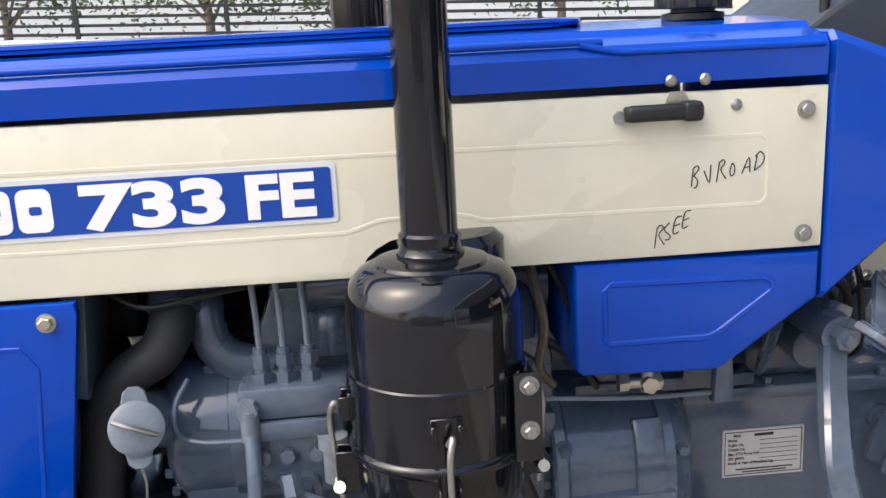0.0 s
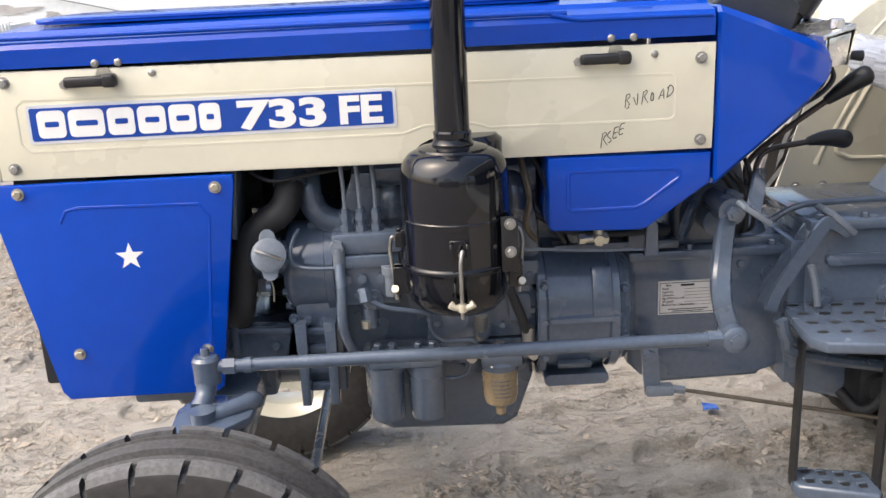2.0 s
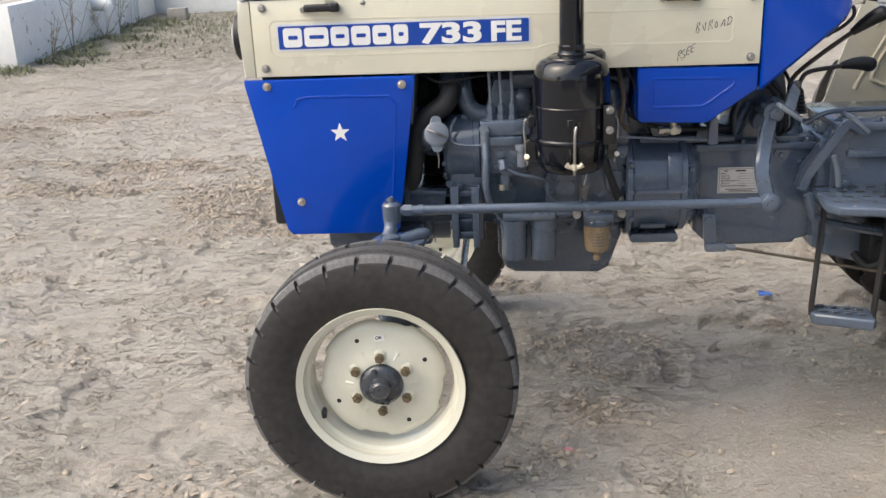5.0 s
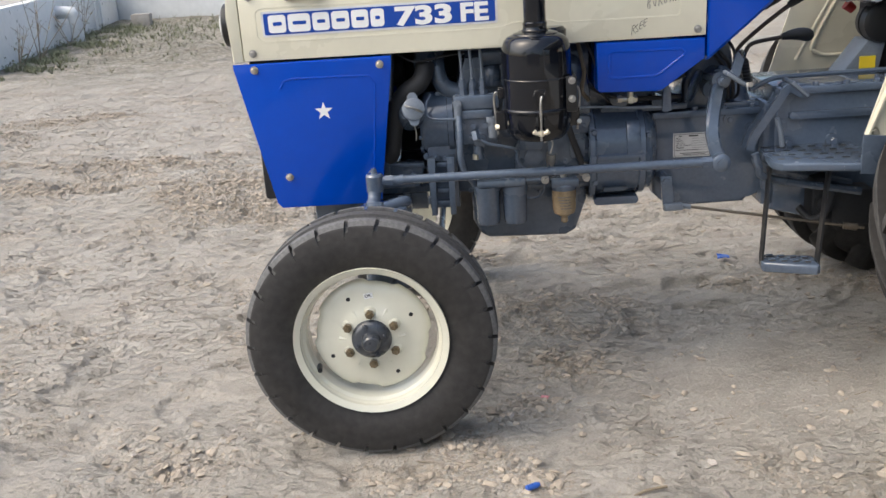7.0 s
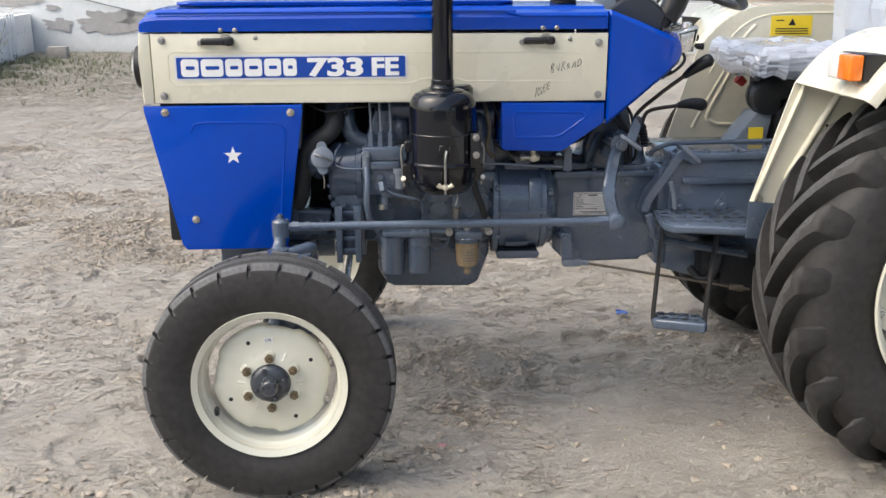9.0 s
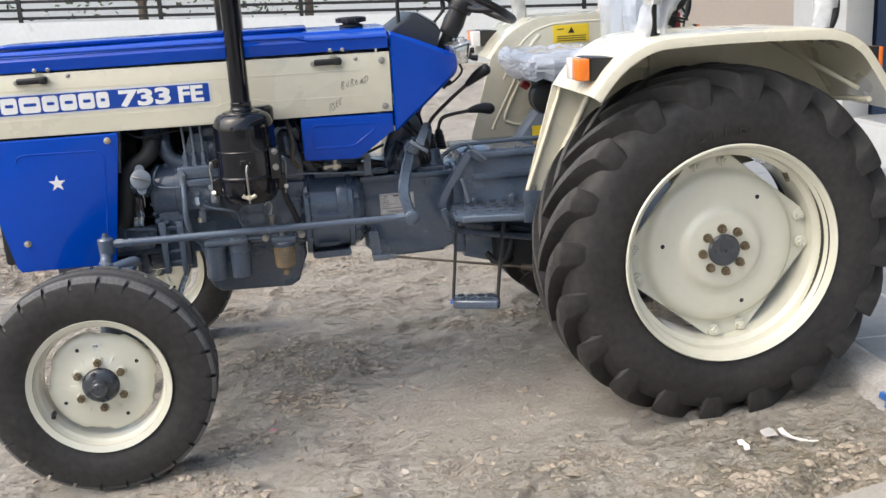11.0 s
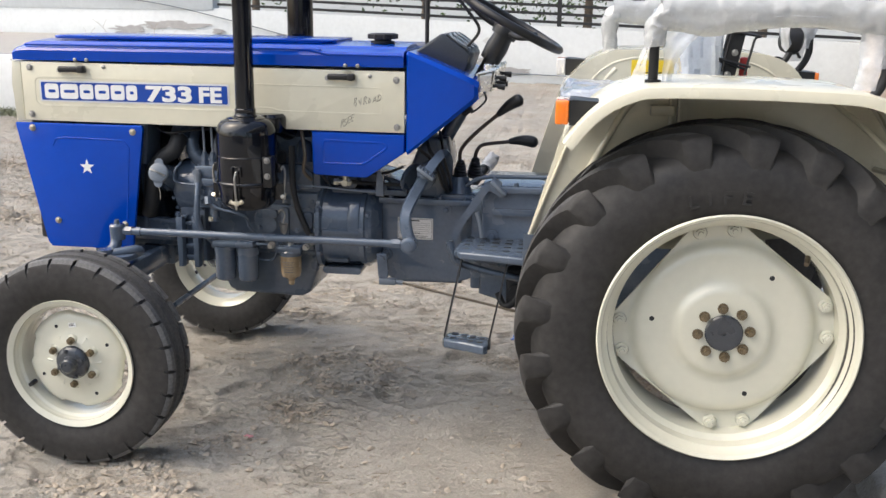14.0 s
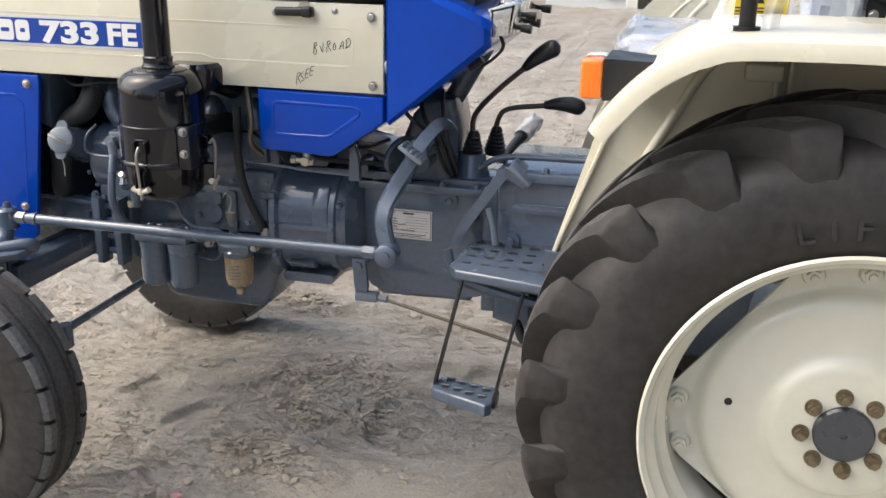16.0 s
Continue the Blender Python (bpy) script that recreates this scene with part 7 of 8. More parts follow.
for v in bm.verts:
    v.co += 0.006 * Vector((noise.noise(v.co * 60), noise.noise(v.co * 60 + Vector((3, 1, 0))), noise.noise(v.co * 60 + Vector((0, 7, 2)))))
part("pedal_wrap", bm, FOAM, pk, "clear plastic wrap")

# ---- mudguards ----
PROF = [(1.545, 1.128), (1.577, 1.170), (1.612, 1.208), (1.658, 1.244), (1.72, 1.273), (1.79, 1.286), (2.02, 1.288), (2.27, 1.281), (2.35, 1.268), (2.405, 1.240), (2.455, 1.190), (2.580, 1.008)]


def mudguard(s):
    yi, yo, th = 0.401 * s, 0.845 * s, 0.004
    fine = bend([(x, 0, z) for x, z in PROF], 4)
    bm = bmesh.new()
    secs = []
    for i, p in enumerate(fine):
        d = (fine[min(i + 1, len(fine) - 1)] - fine[max(i - 1, 0)]).normalized()
        nrm = Vector((-d.z, 0, d.x))
        top, lowp = p, p - nrm * 0.034
        yw = yo - s * 0.018
        secs.append([Vector((top.x, yi, top.z)), Vector((top.x, yw, top.z)), Vector((top.x - nrm.x * 0.006, yo - s * 0.004, top.z - nrm.z * 0.006)), Vector((top.x - nrm.x * 0.018, yo, top.z - nrm.z * 0.018)), Vector((lowp.x, yo, lowp.z)), Vector((lowp.x, yo - s * th, lowp.z)), Vector((top.x - nrm.x * 0.018, yo - s * th, top.z - nrm.z * 0.018)), Vector((top.x - nrm.x * 0.010, yw, top.z - nrm.z * 0.010)), Vector((top.x - nrm.x * th, yi, top.z - nrm.z * th))])
    loft(bm, secs)
    guard = part("mudguard", bm, CREAM, tractor, "cream painted rear mudguard", 40)
    bm = bmesh.new()
    side = [(1.437, 0.765)] + [(p.x, p.z - 0.002) for p in fine] + [(2.50, 0.93), (2.40, 0.86), (2.28, 0.80), (1.9, 0.74), (1.56, 0.742)]
    prism(bm, side, min(yi, yi - s * 0.005), max(yi, yi - s * 0.005), "y", 0.001, 1)
    part("inner_plate", bm, CREAM, guard, sharp=30)
    bm = bmesh.new()
    loft(bm, [[(x, yi - s * 0.004, z), (x + 0.004, yi + s * 0.016, z), (x + 0.009, yi + s * 0.016, z), (x + 0.007, yi - s * 0.004, z)] for x, z in ((1.436, 0.764), (1.495, 0.925), (1.558, 1.096), (1.572, 1.150))])
    part("front_flange", bm, CREAM, guard)
    bm = bmesh.new()
    tube(bm, [(1.545, yi + s * 0.001, 0.835), (1.557, yi + s * 0.003, 0.865), (1.60, yi + s * 0.003, 0.945), (1.66, yi + s * 0.003, 1.058), (1.717, yi + s * 0.003, 1.164), (1.76, yi + s * 0.002, 1.215)], 0.011, 10)
    part("pressed_ridge", bm, CREAM, guard)
    for x, z in ((1.466, 0.777), (1.537, 0.775)):
        bm = bmesh.new()
        bolt(bm, (x, yi, z), 0.0095, 0.008, "y", s)
        part("plate_bolt", bm, BRASS, guard, "yellow zinc bolt")
    # two small holes, their shade drawn as near-black dots
    for x, z in ((1.661, 0.958), (1.655, 0.998)):
        bm = bmesh.new()
        cyl(bm, (x, yi, z), (x, yi + s * 0.0012, z), 0.0045, n=12)
        part("plate_hole", bm, DARK, guard)
    bm = bmesh.new()
    for x in (1.86, 1.885):
        box(bm, x - 0.004, x + 0.004, min(yi, yi + s * 0.03), max(yi, yi + s * 0.03), 0.95, 1.255, 0.002)
    box(bm, 1.80, 1.87, min(yi + s * 0.01, yi + s * 0.05), max(yi + s * 0.01, yi + s * 0.05), 1.165, 1.195, 0.003)
    part("stiffener", bm, CREAM, guard)
    bm = bmesh.new()
    tube(bm, [(2.30, yi + s * 0.03, 1.235), (2.38, yi + s * 0.13, 1.17), (2.45, yi + s * 0.36, 1.08)], 0.008, 8, smooth=False)
    tube(bm, [(2.47, yi + s * 0.02, 1.02), (2.48, yi + s * 0.38, 1.045)], 0.009, 8, smooth=False)
    part("stiffener", bm, CREAM, guard)
    # front lamp
    bm = bmesh.new()
    y0, y1 = 0.652 * s, 0.782 * s
    a, b = min(y0, y1), max(y0, y1)
    loft(bm, [[(1.560, a, 1.168), (1.560, b, 1.168), (1.560, b, 1.236), (1.560, a, 1.236)], [(1.572, a, 1.168), (1.572, b, 1.168), (1.572, b, 1.237), (1.572, a, 1.237)], [(1.640, a + 0.02, 1.176), (1.640, b - 0.01, 1.176), (1.640, b - 0.01, 1.232), (1.640, a + 0.02, 1.232)]])
    lamp = part("marker_lamp", bm, BLACK, guard, "black side lamp with amber and clear lens")
    mid = y0 + 0.45 * (y1 - y0)
    for nm, p, q, mt in (("clear_lens", y0, mid, CLEAR), ("amber_lens", mid, y1, AMBER)):
        bm = bmesh.new()
        box(bm, 1.522, 1.5595, min(p, q), max(p, q), 1.169, 1.235, 0.006, 3)
        ob = new(nm, mesh_of(nm, bm, mt))
        ob.parent = guard
    # tail lamp
    bm = bmesh.new()
    y0, y1 = 0.60 * s, 0.72 * s
    a, b = min(y0, y1), max(y0, y1)
    loft(bm, [[(2.475, a, 1.155), (2.475, b, 1.155), (2.475, b, 1.206), (2.475, a, 1.206)], [(2.542, a, 1.128), (2.542, b, 1.128), (2.542, b, 1.203), (2.542, a, 1.203)]])
    part("tail_lamp", bm, BLACK, guard, "black tail lamp with amber lens")
    bm = bmesh.new()
    box(bm, 2.5425, 2.559, a, b, 1.129, 1.202, 0.004, 2)
    part("amber_lens", bm, AMBER, guard)
    if s > 0:
        for ob in [guard] + list(guard.children):
            ob.data.transform(Matrix.Translation((-0.045, 0.0, 0.038)))
    return guard


near_guard = mudguard(-1)
far_guard = mudguard(1)
# pressed bead and warning sticker on the far guard's inner face
bm = bmesh.new()
tube(bm, [(x, 0.398, z) for x, z in [(1.70, 1.20), (1.62, 1.06), (1.555, 0.925), (1.575, 0.895), (1.62, 0.885), (1.80, 0.885), (1.85, 0.905), (1.86, 0.95)]], 0.008, 8)
tube(bm, [(x, 0.399, z) for x, z in [(1.555, 1.08), (1.60, 1.17), (1.66, 1.245), (1.74, 1.285), (1.86, 1.296), (2.16, 1.29), (2.27, 1.26), (2.35, 1.20)]], 0.006, 8)
part("pressed_bead", bm, CREAM, far_guard)
bm = bmesh.new()
box(bm, 1.772, 1.928, 0.3935, 0.3958, 1.214, 1.287)
stk = part("warning_sticker", bm, YELLOW, far_guard, "yellow warning sticker")
bm = bmesh.new()
prism(bm, [(1.838, 1.252), (1.866, 1.252), (1.852, 1.277)], 0.3925, 0.3934)
for k in range(3):
    box(bm, 1.79, 1.915, 0.3925, 0.3934, 1.220 + 0.009 * k, 1.2235 + 0.009 * k)
box(bm, 1.79, 1.82, 0.3925, 0.3934, 1.268, 1.272)
part("sticker_print", bm, INK, far_guard)
bm = bmesh.new()
prism(bm, rounded(1.418, 1.548, 0.768, 0.846, 0.012), 0.398, 0.406, "y", 0.002)
part("guard_bracket", bm, BLACK, far_guard, "black steel bracket plate")
for x in (1.448, 1.522):
    bm = bmesh.new()
    bolt(bm, (x, 0.398, 0.815), 0.010, 0.010)
    part("bracket_bolt", bm, STEEL, far_guard)


def crumple(bm, amp, scale, seed):
    off = Vector((seed * 3.1, seed * 1.7, seed))
    for v in bm.verts:
        v.co += amp * Vector((noise.noise(v.co * scale + off), noise.noise(v.co * scale + off * 2), noise.noise(v.co * scale + off * 3)))


def crease(bm, amp, scale, seed):
    """Sharp folds, as in stiff clear film."""
    off = Vector((seed * 2.3, seed * 5.1, seed))
    bm.normal_update()
    for v in bm.verts:
        f = 1 - abs(noise.noise(v.co * scale + off)) * 2.2
        g = 1 - abs(noise.noise(v.co * scale * 2.3 + off * 2)) * 2.2
        v.co += v.normal * amp * (f + 0.5 * g)


def grid_sheet(bm, rows, cols, place):
    """A sheet of film; place(f, g) gives the point at f down and g across, both 0 to 1."""
    vs = [[bm.verts.new(place(i / rows, k / cols)) for k in range(cols + 1)] for i in range(rows + 1)]
    for i in range(rows):
        for k in range(cols):
            bm.faces.new([vs[i][k], vs[i][k + 1], vs[i + 1][k + 1], vs[i + 1][k]])


# hand rails on the guards, half wrapped
def hand_rail(s, x0, y, seed):
    bm = bmesh.new()
    y = y * s
    xe = 2.382 if s < 0 else 2.470
    tube(bm, [(x0, y, 1.284 if s < 0 else 1.25), (x0, y, 1.42), (x0 + 0.012, y, 1.458), (x0 + 0.06, y, 1.474), (x0 + 0.3, y, 1.476), (xe - 0.06, y, 1.474), (xe - 0.012, y, 1.458), (xe, y, 1.42), (xe + 0.004, y, 1.35), (xe + 0.002, y, 1.31), (xe - 0.012, y, 1.275), (xe - 0.040, y, 1.235)], 0.0135, 14)
    cyl(bm, (x0, y, 1.282), (x0, y, 1.292), 0.022, n=20)
    rl = part("hand_rail", bm, BLACK, tractor, "black tube hand rail in plastic wrap")
    bm = bmesh.new()
    tube(bm, [(x0 + 0.0, y, 1.385 if s < 0 else 1.262), (x0, y, 1.43), (x0 + 0.03, y, 1.468)], 0.027, 28, 10)
    crumple(bm, 0.010, 20, seed)
    crease(bm, 0.006, 30, seed + 2)
    part("post_wrap", bm, FOAM, rl, "white plastic film wrapped round the rail")
    bm = bmesh.new()
    rows, n = 110, 34
    for i in range(rows + 1):
        f = i / rows
        x = x0 + 0.01 + f * (2.475 - x0)
        for k in range(n):
            a = 2 * math.pi * k / n
            w, hh = 0.026, 0.040
            cz = 1.470
            bm.verts.new((x, y + w * math.cos(a), cz + hh * math.sin(a) - (0.012 * math.sin(f * 9) if math.sin(a) < 0 else 0)))
    bm.verts.ensure_lookup_table()
    for i in range(rows):
        for k in range(n):
            bm.faces.new([bm.verts[j] for j in (i * n + k, i * n + (k + 1) % n, (i + 1) * n + (k + 1) % n, (i + 1) * n + k)])
    crumple(bm, 0.007, 9, seed + 5)
    crease(bm, 0.0035, 12, seed + 6)
    crease(bm, 0.0016, 38, seed + 8)
    part("rail_wrap", bm, FOAM, rl, "white plastic film wrapped round the rail")
    # loose sheet that hangs round the rear post
    bm = bmesh.new()
    rows, n = 22, 30
    for i in range(rows + 1):
        f = i / rows
        for k in range(n):
            a = 2 * math.pi * k / n
            w = 0.046 + 0.006 * math.sin(7 * f + 2 * a)
            bm.verts.new((xe - 0.018 - 0.012 * f + w * math.cos(a), y + 0.020 * math.sin(a), 1.445 - (0.165 if math.cos(a) < 0.3 else 0.115) * f))
    bm.verts.ensure_lookup_table()
    for i in range(rows):
        for k in range(n):
            bm.faces.new([bm.verts[j] for j in (i * n + k, i * n + (k + 1) % n, (i + 1) * n + (k + 1) % n, (i + 1) * n + k)])
    crumple(bm, 0.008, 16, seed + 9)
    crease(bm, 0.003, 28, seed + 4)
    part("end_wrap", bm, WRAP, rl, "loose clear plastic film")
    if s < 0:
        bm = bmesh.new()
        grid_sheet(bm, 12, 6, lambda f, g: (x0 - 0.01 - 0.05 * f * g - 0.02 * f, y - 0.02 + 0.06 * (g - 0.5) + 0.01 * math.sin(8 * f), 1.41 - 0.15 * f))
        crumple(bm, 0.01, 20, 3)
        part("loose_film", bm, WRAP, rl, "torn clear plastic film")
        bm = bmesh.new()
        grid_sheet(bm, 14, 10, lambda f, g: (x0 + 0.025 + (0.10 * (1 - f) ** 2 + 0.025) * g, y + 0.012 * math.sin(5 * g + 3 * f), 1.44 - 0.15 * f))
        crumple(bm, 0.007, 22, 5)
        part("loose_film", bm, WRAP, rl, "torn clear plastic film")


hand_rail(-1, 1.782, 0.715, 2)
hand_rail(1, 1.690, 0.640, 7)

# ---- seat ----
bm = bmesh.new()
box(bm, 1.545, 1.825, -0.13, 0.30, 1.130, 1.188, 0.03, 4)
bmesh.ops.subdivide_edges(bm, edges=bm.edges, cuts=3, use_grid_fill=True)
crumple(bm, 0.008, 14, 1)
seat = part("seat_cushion", bm, BLACK, tractor, "black seat cushion under clear plastic")
bm = bmesh.new()
box(bm, 1.526, 1.845, -0.15, 0.32, 1.116, 1.204, 0.035, 4)
bmesh.ops.subdivide_edges(bm, edges=bm.edges, cuts=7, use_grid_fill=True)
crumple(bm, 0.014, 11, 4)
crease(bm, 0.009, 17, 5)
crease(bm, 0.004, 42, 6)
part("seat_wrap", bm, film("seat_plastic_wrap", (0.56, 0.60, 0.68), 0.74, 0.12), seat, "crumpled clear plastic seat cover", 14)
bm = bmesh.new()
lathe(bm, [(0.052, -0.05), (0.062, -0.045), (0.066, -0.015), (0.060, -0.008), (0.066, 0.0), (0.062, 0.03), (0.05, 0.035)], (1.64, 0.05, 1.035), "y", 32)
box(bm, 1.60, 1.80, 0.02, 0.12, 1.02, 1.11, 0.012)
box(bm, 1.66, 1.76, 0.0, 0.14, 0.876, 1.04, 0.012)
part("seat_spring", bm, BLACK, seat, "black seat suspension drum")
bm = bmesh.new()
tube(bm, [(1.575, 0.16, 1.085), (1.60, 0.16, 1.065)], (0.018, 0.015), 10, smooth=False)
part("red_knob", bm, RED, seat, "red plastic adjuster knob")
bm = bmesh.new()
prism(bm, [(1.52, 0.876), (1.60, 0.98), (1.66, 0.98), (1.64, 0.876)], 0.02, 0.14, "y", 0.008)
part("seat_bracket", bm, PALE, seat)
bm = bmesh.new()
box(bm, 1.575, 1.625, 0.012, 0.018, 0.885, 0.93)
part("bracket_sticker", bm, YELLOW, seat)

# wrapped backrest and bits behind the seat
bm = bmesh.new()
box(bm, 1.916, 2.034, -0.18, 0.20, 1.16, 1.46, 0.03, 3)
bmesh.ops.subdivide_edges(bm, edges=bm.edges, cuts=6, use_grid_fill=True)
crumple(bm, 0.014, 12, 2)
crease(bm, 0.007, 11, 3)
crease(bm, 0.003, 30, 4)
part("backrest_wrap", bm, film("backrest_plastic_wrap", (0.66, 0.72, 0.80), 0.58, 0.16), seat, "backrest in crumpled clear plastic", 12)
bm = bmesh.new()
box(bm, 1.945, 2.005, -0.15, 0.17, 1.10, 1.44, 0.02, 3)
part("backrest", bm, mat("grey_blue_backrest_vinyl", (0.20, 0.25, 0.34), 0.45, var=0.3, scale=14), seat, "grey-blue padded backrest")
bm = bmesh.new()
prism(bm, [(1.985, 1.00), (2.030, 1.00), (2.103, 1.412), (2.112, 1.47), (2.058, 1.47), (2.048, 1.41), (2.031, 1.273)], -0.172, -0.164, "y", 0.002)
prism(bm, [(1.985, 1.00), (1.991, 1.00), (2.064, 1.47), (2.058, 1.47)], -0.164, -0.130, "y", 0.001)
tow = part("rear_bracket", bm, BLACK, tractor, "black steel bracket with a wire hoop")
for x, z in ((2.072, 1.345), (2.054, 1.275), (2.082, 1.415)):
    bm = bmesh.new()
    bolt(bm, (x, -0.172, z), 0.008, 0.006)
    part("bracket_bolt", bm, STEEL, tow, "zinc bolt head")
bm = bmesh.new()
for path in ([(2.058, -0.18, 1.412), (2.047, -0.18, 1.358), (2.035, -0.18, 1.285)], [(2.150, -0.18, 1.398), (2.134, -0.18, 1.394), (2.128, -0.18, 1.385), (2.106, -0.18, 1.275)], [(2.022, -0.184, 1.326), (2.122, -0.184, 1.301)], [(2.022, -0.178, 1.318), (2.112, -0.178, 1.292)], [(2.058, -0.184, 1.412), (2.146, -0.184, 1.397)], [(2.060, -0.150, 1.420), (2.146, -0.184, 1.397)]):
    tube(bm, path, 0.0042, 8, smooth=False)
part("wire_hoop", bm, BLACK, tow)
bm = bmesh.new()
box(bm, 2.100, 2.126, -0.11, -0.09, 1.255, 1.328, 0.006)
part("reflector", bm, RED, tow)
bm = bmesh.new()
lathe(bm, [(0.0001, -0.045), (0.030, -0.044), (0.044, -0.034), (0.051, -0.010), (0.053, 0.018), (0.047, 0.026), (0.0001, 0.028)], (0, 0, 0), "z", 32)
bmesh.ops.transform(bm, matrix=pose(2.397, 0.60, 1.362, 0, 98, 15), verts=bm.verts)
work = part("work_lamp", bm, BLACK, far_guard, "black round work lamp")
bm = bmesh.new()
tube(bm, [(2.392, 0.585, 1.322), (2.378, 0.585, 1.292), (2.366, 0.585, 1.276)], 0.013, 10, smooth=False)
tube(bm, [(2.372, 0.585, 1.290), (2.345, 0.585, 1.298), (2.33, 0.585, 1.292), (2.35, 0.585, 1.276), (2.372, 0.59, 1.270)], 0.004, 8)
tube(bm, [(2.415, 0.57, 1.318), (2.424, 0.57, 1.302), (2.430, 0.57, 1.300)], 0.006, 8, smooth=False)
part("lamp_bracket", bm, BLACK, work)
bm = bmesh.new()
grid_sheet(bm, 10, 8, lambda f, g: (2.335 + 0.03 * g + 0.015 * f, 0.535 + 0.02 * math.sin(4 * g + 2 * f), 1.43 - (0.11 - 0.05 * abs(g - 0.4)) * f))
crumple(bm, 0.008, 22, 8)
part("lamp_film", bm, WRAP, work, "loose clear plastic film")

# drawbar end at the back
bm = bmesh.new()
box(bm, 2.15, 2.66, -0.03, 0.03, 0.42, 0.46, 0.006)
part("drawbar", bm, CAST, tractor, "dark steel drawbar")
bm = bmesh.new()
tube(bm, [(2.18, -0.33, 0.60), (2.45, -0.36, 0.58), (2.72, -0.40, 0.56)], 0.02, 10)
cyl(bm, (2.735, -0.43, 0.56), (2.735, -0.37, 0.56), 0.032, n=20)
part("lower_link", bm, CAST, tractor, "black lower lift link")

# ---- loose things on the ground ----
rnd = random.Random(11)


def pebble(bm, at, r, seed):
    q = random.Random(seed)
    t = bmesh.ops.create_icosphere(bm, subdivisions=1, radius=r * 0.82)
    sx, sy, sz = 0.8 + 0.9 * q.random(), 0.6 + 0.5 * q.random(), 0.35 + 0.3 * q.random()
    off = Vector((seed, seed * 2, 0))
    for v in t["verts"]:
        n_ = v.co.normalized()
        k = 1 + 0.75 * noise.noise(n_ * 1.9 + off)
        v.co = Vector((v.co.x * sx * k, v.co.y * sy * k, v.co.z * sz * k))
    bmesh.ops.transform(bm, matrix=Matrix.Translation(at) @ Matrix.Rotation(q.random() * 6, 4, "Z") @ Matrix.Rotation(q.random() * 0.8, 4, "X"), verts=t["verts"])


for k, (x, y, r) in enumerate(((2.31, -1.27, 0.055), (2.42, -1.26, 0.05), (2.49, -1.20, 0.045), (2.50, -1.27, 0.05), (2.40, -1.33, 0.055), (2.33, -1.345, 0.045), (2.45, -1.15, 0.035), (2.53, -1.235, 0.035), (2.36, -1.215, 0.03))):
    bm = bmesh.new()
    pebble(bm, (x, y, lump(x, y) + r * 0.35), r, k + 3)
    thing("cement_lump", bm, STONE, "broken lump of old cement on sand", "rubble", group="rubble by the kerb", sharp=5)
bm = bmesh.new()
for k in range(200):
    if k < 130:
        x, y = rnd.gauss(2.0, 0.3), rnd.gauss(-1.12, 0.16)
    else:
        x, y = rnd.uniform(-1.2, 2.5), rnd.uniform(-1.35, 0.9)
    r = rnd.choice((0.0025, 0.003, 0.004, 0.005, 0.008))
    t = bmesh.ops.create_icosphere(bm, subdivisions=1, radius=r)
    m_ = Matrix.Translation((x, y, lump(x, y) + r * 0.3)) @ Matrix.Rotation(rnd.random() * 6, 4, "Z") @ Matrix.Diagonal((0.8 + rnd.random() * 0.6, 0.8 + rnd.random() * 0.5, 0.6, 1))
    bmesh.ops.transform(bm, matrix=m_, verts=t["verts"])
thing("gravel", bm, STONE, "scattered small pebbles and clods on sand", "gravel", "stuff", sharp=25)
bm = bmesh.new()
for k in range(330):
    if k < 290:
        x, y = rnd.gauss(2.05, 0.30), rnd.gauss(-1.10, 0.17)
    else:
        x, y = rnd.uniform(0.4, 2.4), rnd.uniform(-1.35, -0.5)
    if x > 2.55:
        continue
    a, ln = rnd.random() * 6.28, rnd.uniform(0.01, 0.05)
    z = lump(x, y) + 0.003
    tube(bm, [(x, y, z), (x + ln * math.cos(a), y + ln * math.sin(a), z + rnd.uniform(-0.002, 0.006))], 0.0011, 4, smooth=False, caps=False)
thing("straw_litter", bm, TWIG, "scattered dry straw and plant bits on sand", "litter", "stuff")


def scrap(name, at, outline, mt, label, seed, lift=0.010):
    bm = bmesh.new()
    prism(bm, [(at[0] + u, at[1] + v) for u, v in outline], at[2], at[2] + 0.0025, "z")
    bmesh.ops.subdivide_edges(bm, edges=bm.edges, cuts=2)
    crumple(bm, lift, 30, seed)
    thing(name, bm, mt, label, "litter")


scrap("paper_scrap", (1.967, -1.006, 0.012), [(-0.010, -0.03), (0.008, -0.032), (0.012, 0.0), (0.016, 0.032), (0.0, 0.036), (-0.006, 0.006)], PAPER, "torn white paper scrap on sand", 1)
scrap("foil_wrapper", (2.085, -0.945, 0.012), [(-0.025, -0.02), (0.022, -0.022), (0.027, 0.018), (-0.02, 0.022)], PLATE, "crumpled silver wrapper on sand", 2)
scrap("paper_strip", (2.135, -0.985, 0.014), [(-0.014, 0.055), (0.002, 0.058), (0.006, -0.02), (0.03, -0.045), (0.07, -0.055), (0.068, -0.062), (0.01, -0.05), (-0.008, -0.02)], PAPER, "curled white paper strip on sand", 3)
scrap("blue_wrapper", (1.341, 0.735, 0.012), [(-0.02, -0.02), (0.03, -0.018), (0.022, 0.02), (-0.01, 0.028)], BLUECAP, "small blue plastic wrapper on sand", 4)
scrap("pink_wrapper", (0.487, -0.46, 0.010), [(-0.014, -0.01), (0.012, -0.012), (0.016, 0.012), (-0.01, 0.014)], PINKS, "faded pink wrapper on sand", 5)
bm = bmesh.new()
cyl(bm, (0.400, -0.965, 0.010), (0.428, -0.952, 0.012), 0.0085, n=18)
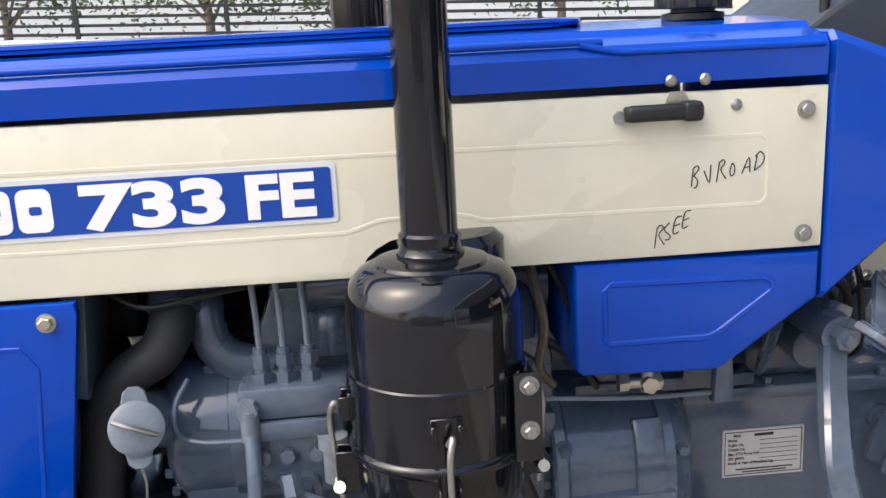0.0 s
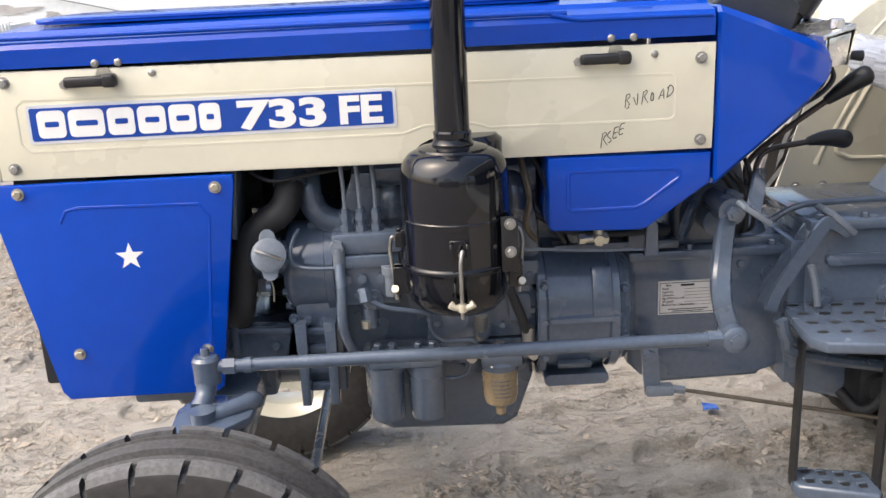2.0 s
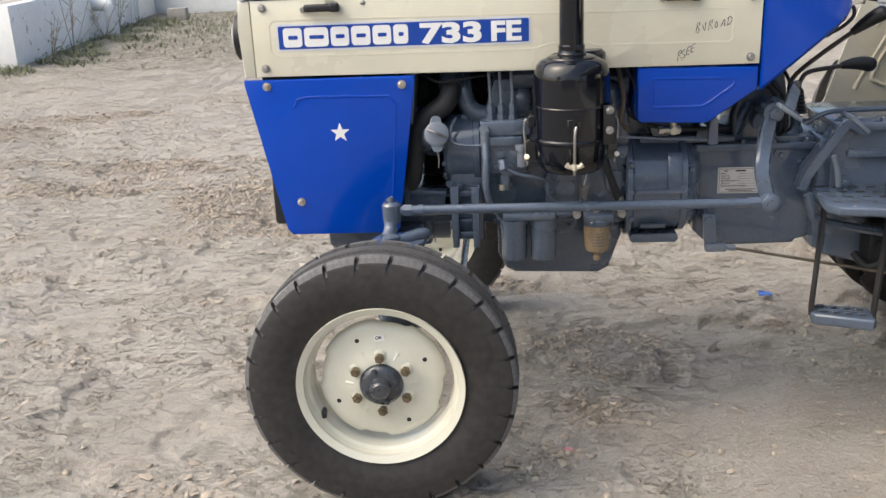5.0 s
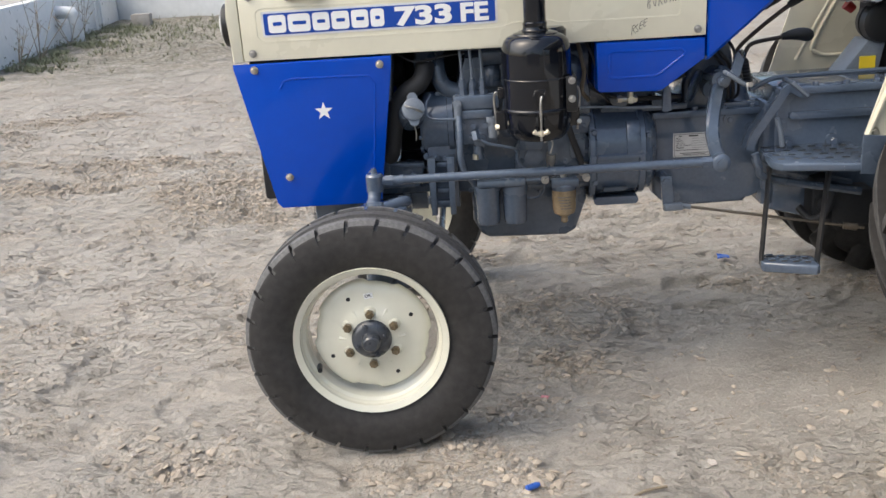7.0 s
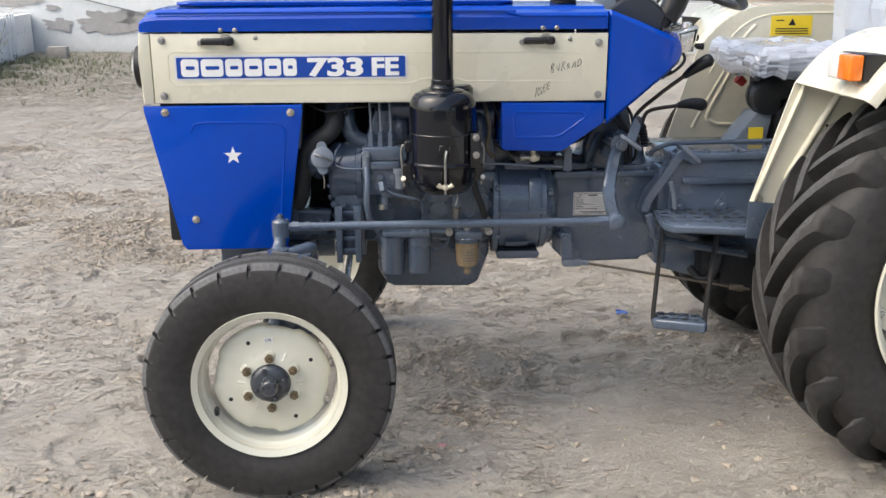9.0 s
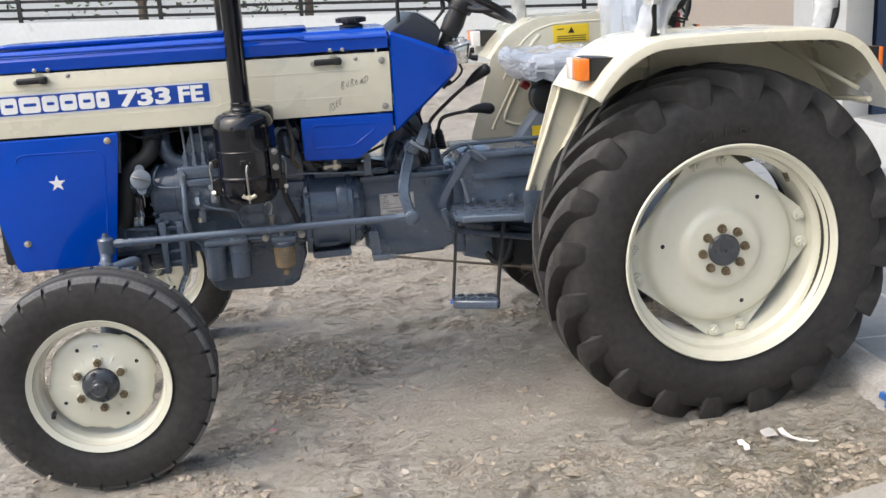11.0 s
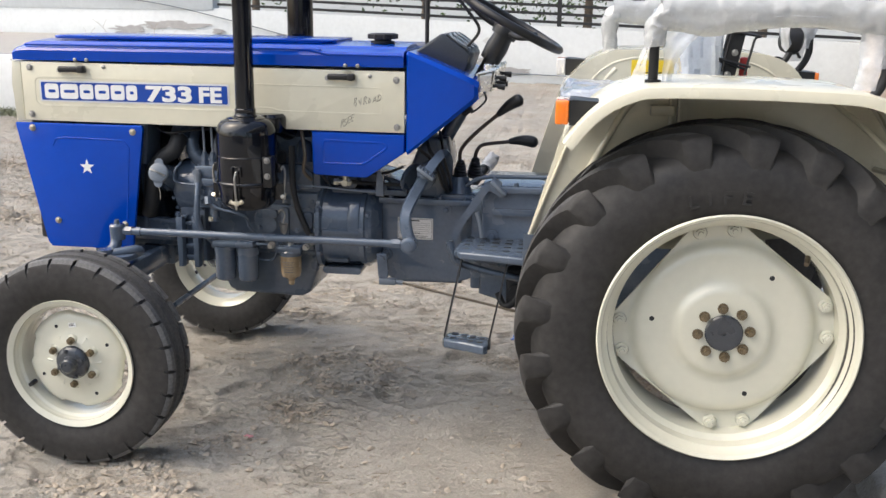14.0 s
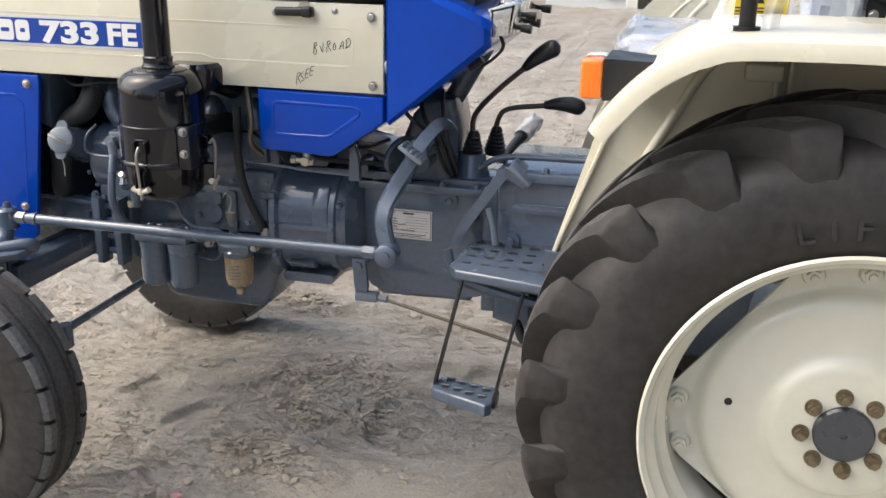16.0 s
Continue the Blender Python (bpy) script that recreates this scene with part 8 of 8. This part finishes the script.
cyl(bm, (0.428, -0.952, 0.012), (0.434, -0.949, 0.012), 0.006, n=14)
thing("plastic_tube", bm, BLUECAP, "small blue plastic tube lying on sand", "litter")
bm = bmesh.new()
tube(bm, [(0.66, -1.03, 0.008), (0.70, -1.005, 0.012), (0.76, -0.985, 0.010)], 0.004, 8)
thing("twig", bm, TWIG, "short dark twig on sand", "twig")
for k, (x, y, r) in enumerate(((0.905, -1.03, 0.022), (0.905, -0.872, 0.018), (0.38, -0.57, 0.016), (-0.733, -0.684, 0.016))):
    bm = bmesh.new()
    pebble(bm, (x, y, lump(x, y) + r * 0.3), r, 40 + k)
    thing("stone", bm, STONE, "small pale stone on sand", "stone", sharp=25)

# ---- dry bushes and weeds by the platform ----
def dry_bush(at, h, seed):
    q = random.Random(seed)
    ob = base("dry_bush", at, "leafless dry weed bush by a white wall", "bush", "dry bushes")
    bm = bmesh.new()
    for k in range(5):
        a, lean = q.random() * 6.28, q.uniform(0.3, 0.9)
        p = Vector(at)
        pts = [p]
        for i in range(4):
            p = p + Vector((lean * math.cos(a) * h / 4, lean * math.sin(a) * h / 4, h / 4 * q.uniform(0.7, 1.1)))
            pts.append(p.copy())
            if i > 0:
                for _ in range(2):
                    b = q.random() * 6.28
                    e = p + Vector((0.16 * h * math.cos(b), 0.16 * h * math.sin(b), 0.14 * h))
                    tube(bm, [p, (p + e) / 2 + Vector((0, 0, 0.01)), e], (0.0035, 0.0015), 5, 3, caps=False)
        tube(bm, pts, (0.007, 0.003), 6, 3)
    part("branchwork", bm, TWIG, ob)
    bm = bmesh.new()
    for k in range(26):
        d = Vector((q.gauss(0, 0.22 * h), q.gauss(0, 0.22 * h), abs(q.gauss(0.0, 0.22 * h))))
        c = Vector(at) + d
        s_ = q.uniform(0.02, 0.045)
        a, b = q.random() * 6.28, q.uniform(-0.8, 0.8)
        u = Vector((math.cos(a), math.sin(a), b)).normalized() * s_
        w = u.orthogonal().normalized() * s_ * 0.4
        bm.faces.new([bm.verts.new(c - u), bm.verts.new(c + w), bm.verts.new(c + u), bm.verts.new(c - w)])
    part("foliage", bm, WEED, ob)


dry_bush((-5.55, 10.2, 0.0), 1.0, 1)
dry_bush((-5.95, 12.3, 0.0), 0.55, 2)
dry_bush((-6.15, 13.4, 0.0), 1.0, 3)
dry_bush((-5.5, 9.4, 0.0), 0.5, 4)
bm = bmesh.new()
q = random.Random(5)
for k in range(5200):
    f = q.random()
    if k < 2600:
        x, y = q.gauss(-5.3 - 0.9 * f, 0.35), 8.9 + 6.5 * f + q.gauss(0, 0.2)
    elif k < 3800:
        x, y = q.uniform(-8.5, -5.2), q.gauss(8.5, 0.18)
    else:
        x, y = q.uniform(-6.0, -2.0), q.gauss(13.5, 1.8)
    if noise.noise(Vector((x * 1.6, y * 1.6, 5.0))) < -0.12:
        continue
    h = min(0.13, abs(q.gauss(0.035, 0.03)) + 0.015)
    for _ in range(3):
        a = q.random() * 6.28
        u = Vector((0.9 * h * math.cos(a), 0.9 * h * math.sin(a), h))
        w = Vector((-math.sin(a), math.cos(a), 0)) * 0.007
        p = Vector((x, y, -0.005))
        bm.faces.new([bm.verts.new(p - w), bm.verts.new(p + w), bm.verts.new(p + u * 0.7 + w * 0.6), bm.verts.new(p + u)])
thing("weeds", bm, WEED, "dusty low weeds along the foot of a white wall", "weeds", "stuff")


# ---- beyond the wall ----
def tree(at, h, spread, seed):
    q = random.Random(seed)
    ob = base("tree", at, "leafy roadside tree beyond a boundary wall", "tree", "trees beyond the wall")
    bm = bmesh.new()
    x, y, z = at
    tube(bm, [(x, y, z), (x + 0.1, y, z + h * 0.3), (x, y + 0.1, z + h * 0.6)], (0.18, 0.08), 10)
    tips = []
    for k in range(9):
        a = q.random() * 6.28
        e = Vector((x + spread * 0.7 * math.cos(a), y + spread * 0.7 * math.sin(a), z + h * q.uniform(0.45, 0.95)))
        s0 = Vector((x, y, z + h * q.uniform(0.25, 0.55)))
        tube(bm, [s0, (s0 + e) / 2 + Vector((0, 0, 0.2)), e], (0.06, 0.015), 6, 4)
        tips.append(e)
    part("trunk", bm, BARK, ob)
    bm = bmesh.new()
    for k in range(3200):
        c = q.choice(tips) + Vector((q.gauss(0, spread * 0.3), q.gauss(0, spread * 0.3), q.gauss(0, h * 0.12)))
        s_ = q.uniform(0.06, 0.13)
        u = Vector((q.gauss(0, 1), q.gauss(0, 1), q.gauss(0, 0.6))).normalized() * s_
        w = u.orthogonal().normalized() * s_ * 0.5
        bm.faces.new([bm.verts.new(c - u), bm.verts.new(c + w), bm.verts.new(c + u), bm.verts.new(c - w)])
    part("crown", bm, LEAF, ob)


for k, (x, y, h, sp) in enumerate(((-3.5, 27, 4.6, 2.2), (1.5, 30, 5.2, 2.6), (-10, 30, 5.5, 2.6), (7, 29, 5.0, 2.3), (-16, 24, 5.0, 2.4), (12, -26, 7, 3.0), (-6, -24, 7, 3.2), (-16, -18, 6.5, 3))):
    tree((x, y, 0), h, sp, 20 + k)
bm = bmesh.new()
box(bm, -40, 40, 46, 50, -0.2, 5.0)
thing("far_building", bm, WALLW, "long pale building far beyond the wall", "building", "structure")
bm = bmesh.new()
box(bm, -14, 3, -30, -22, -0.2, 4.0, 0.02)
thing("opposite_building", bm, PINKW, "plain beige building across the yard", "building", "structure")
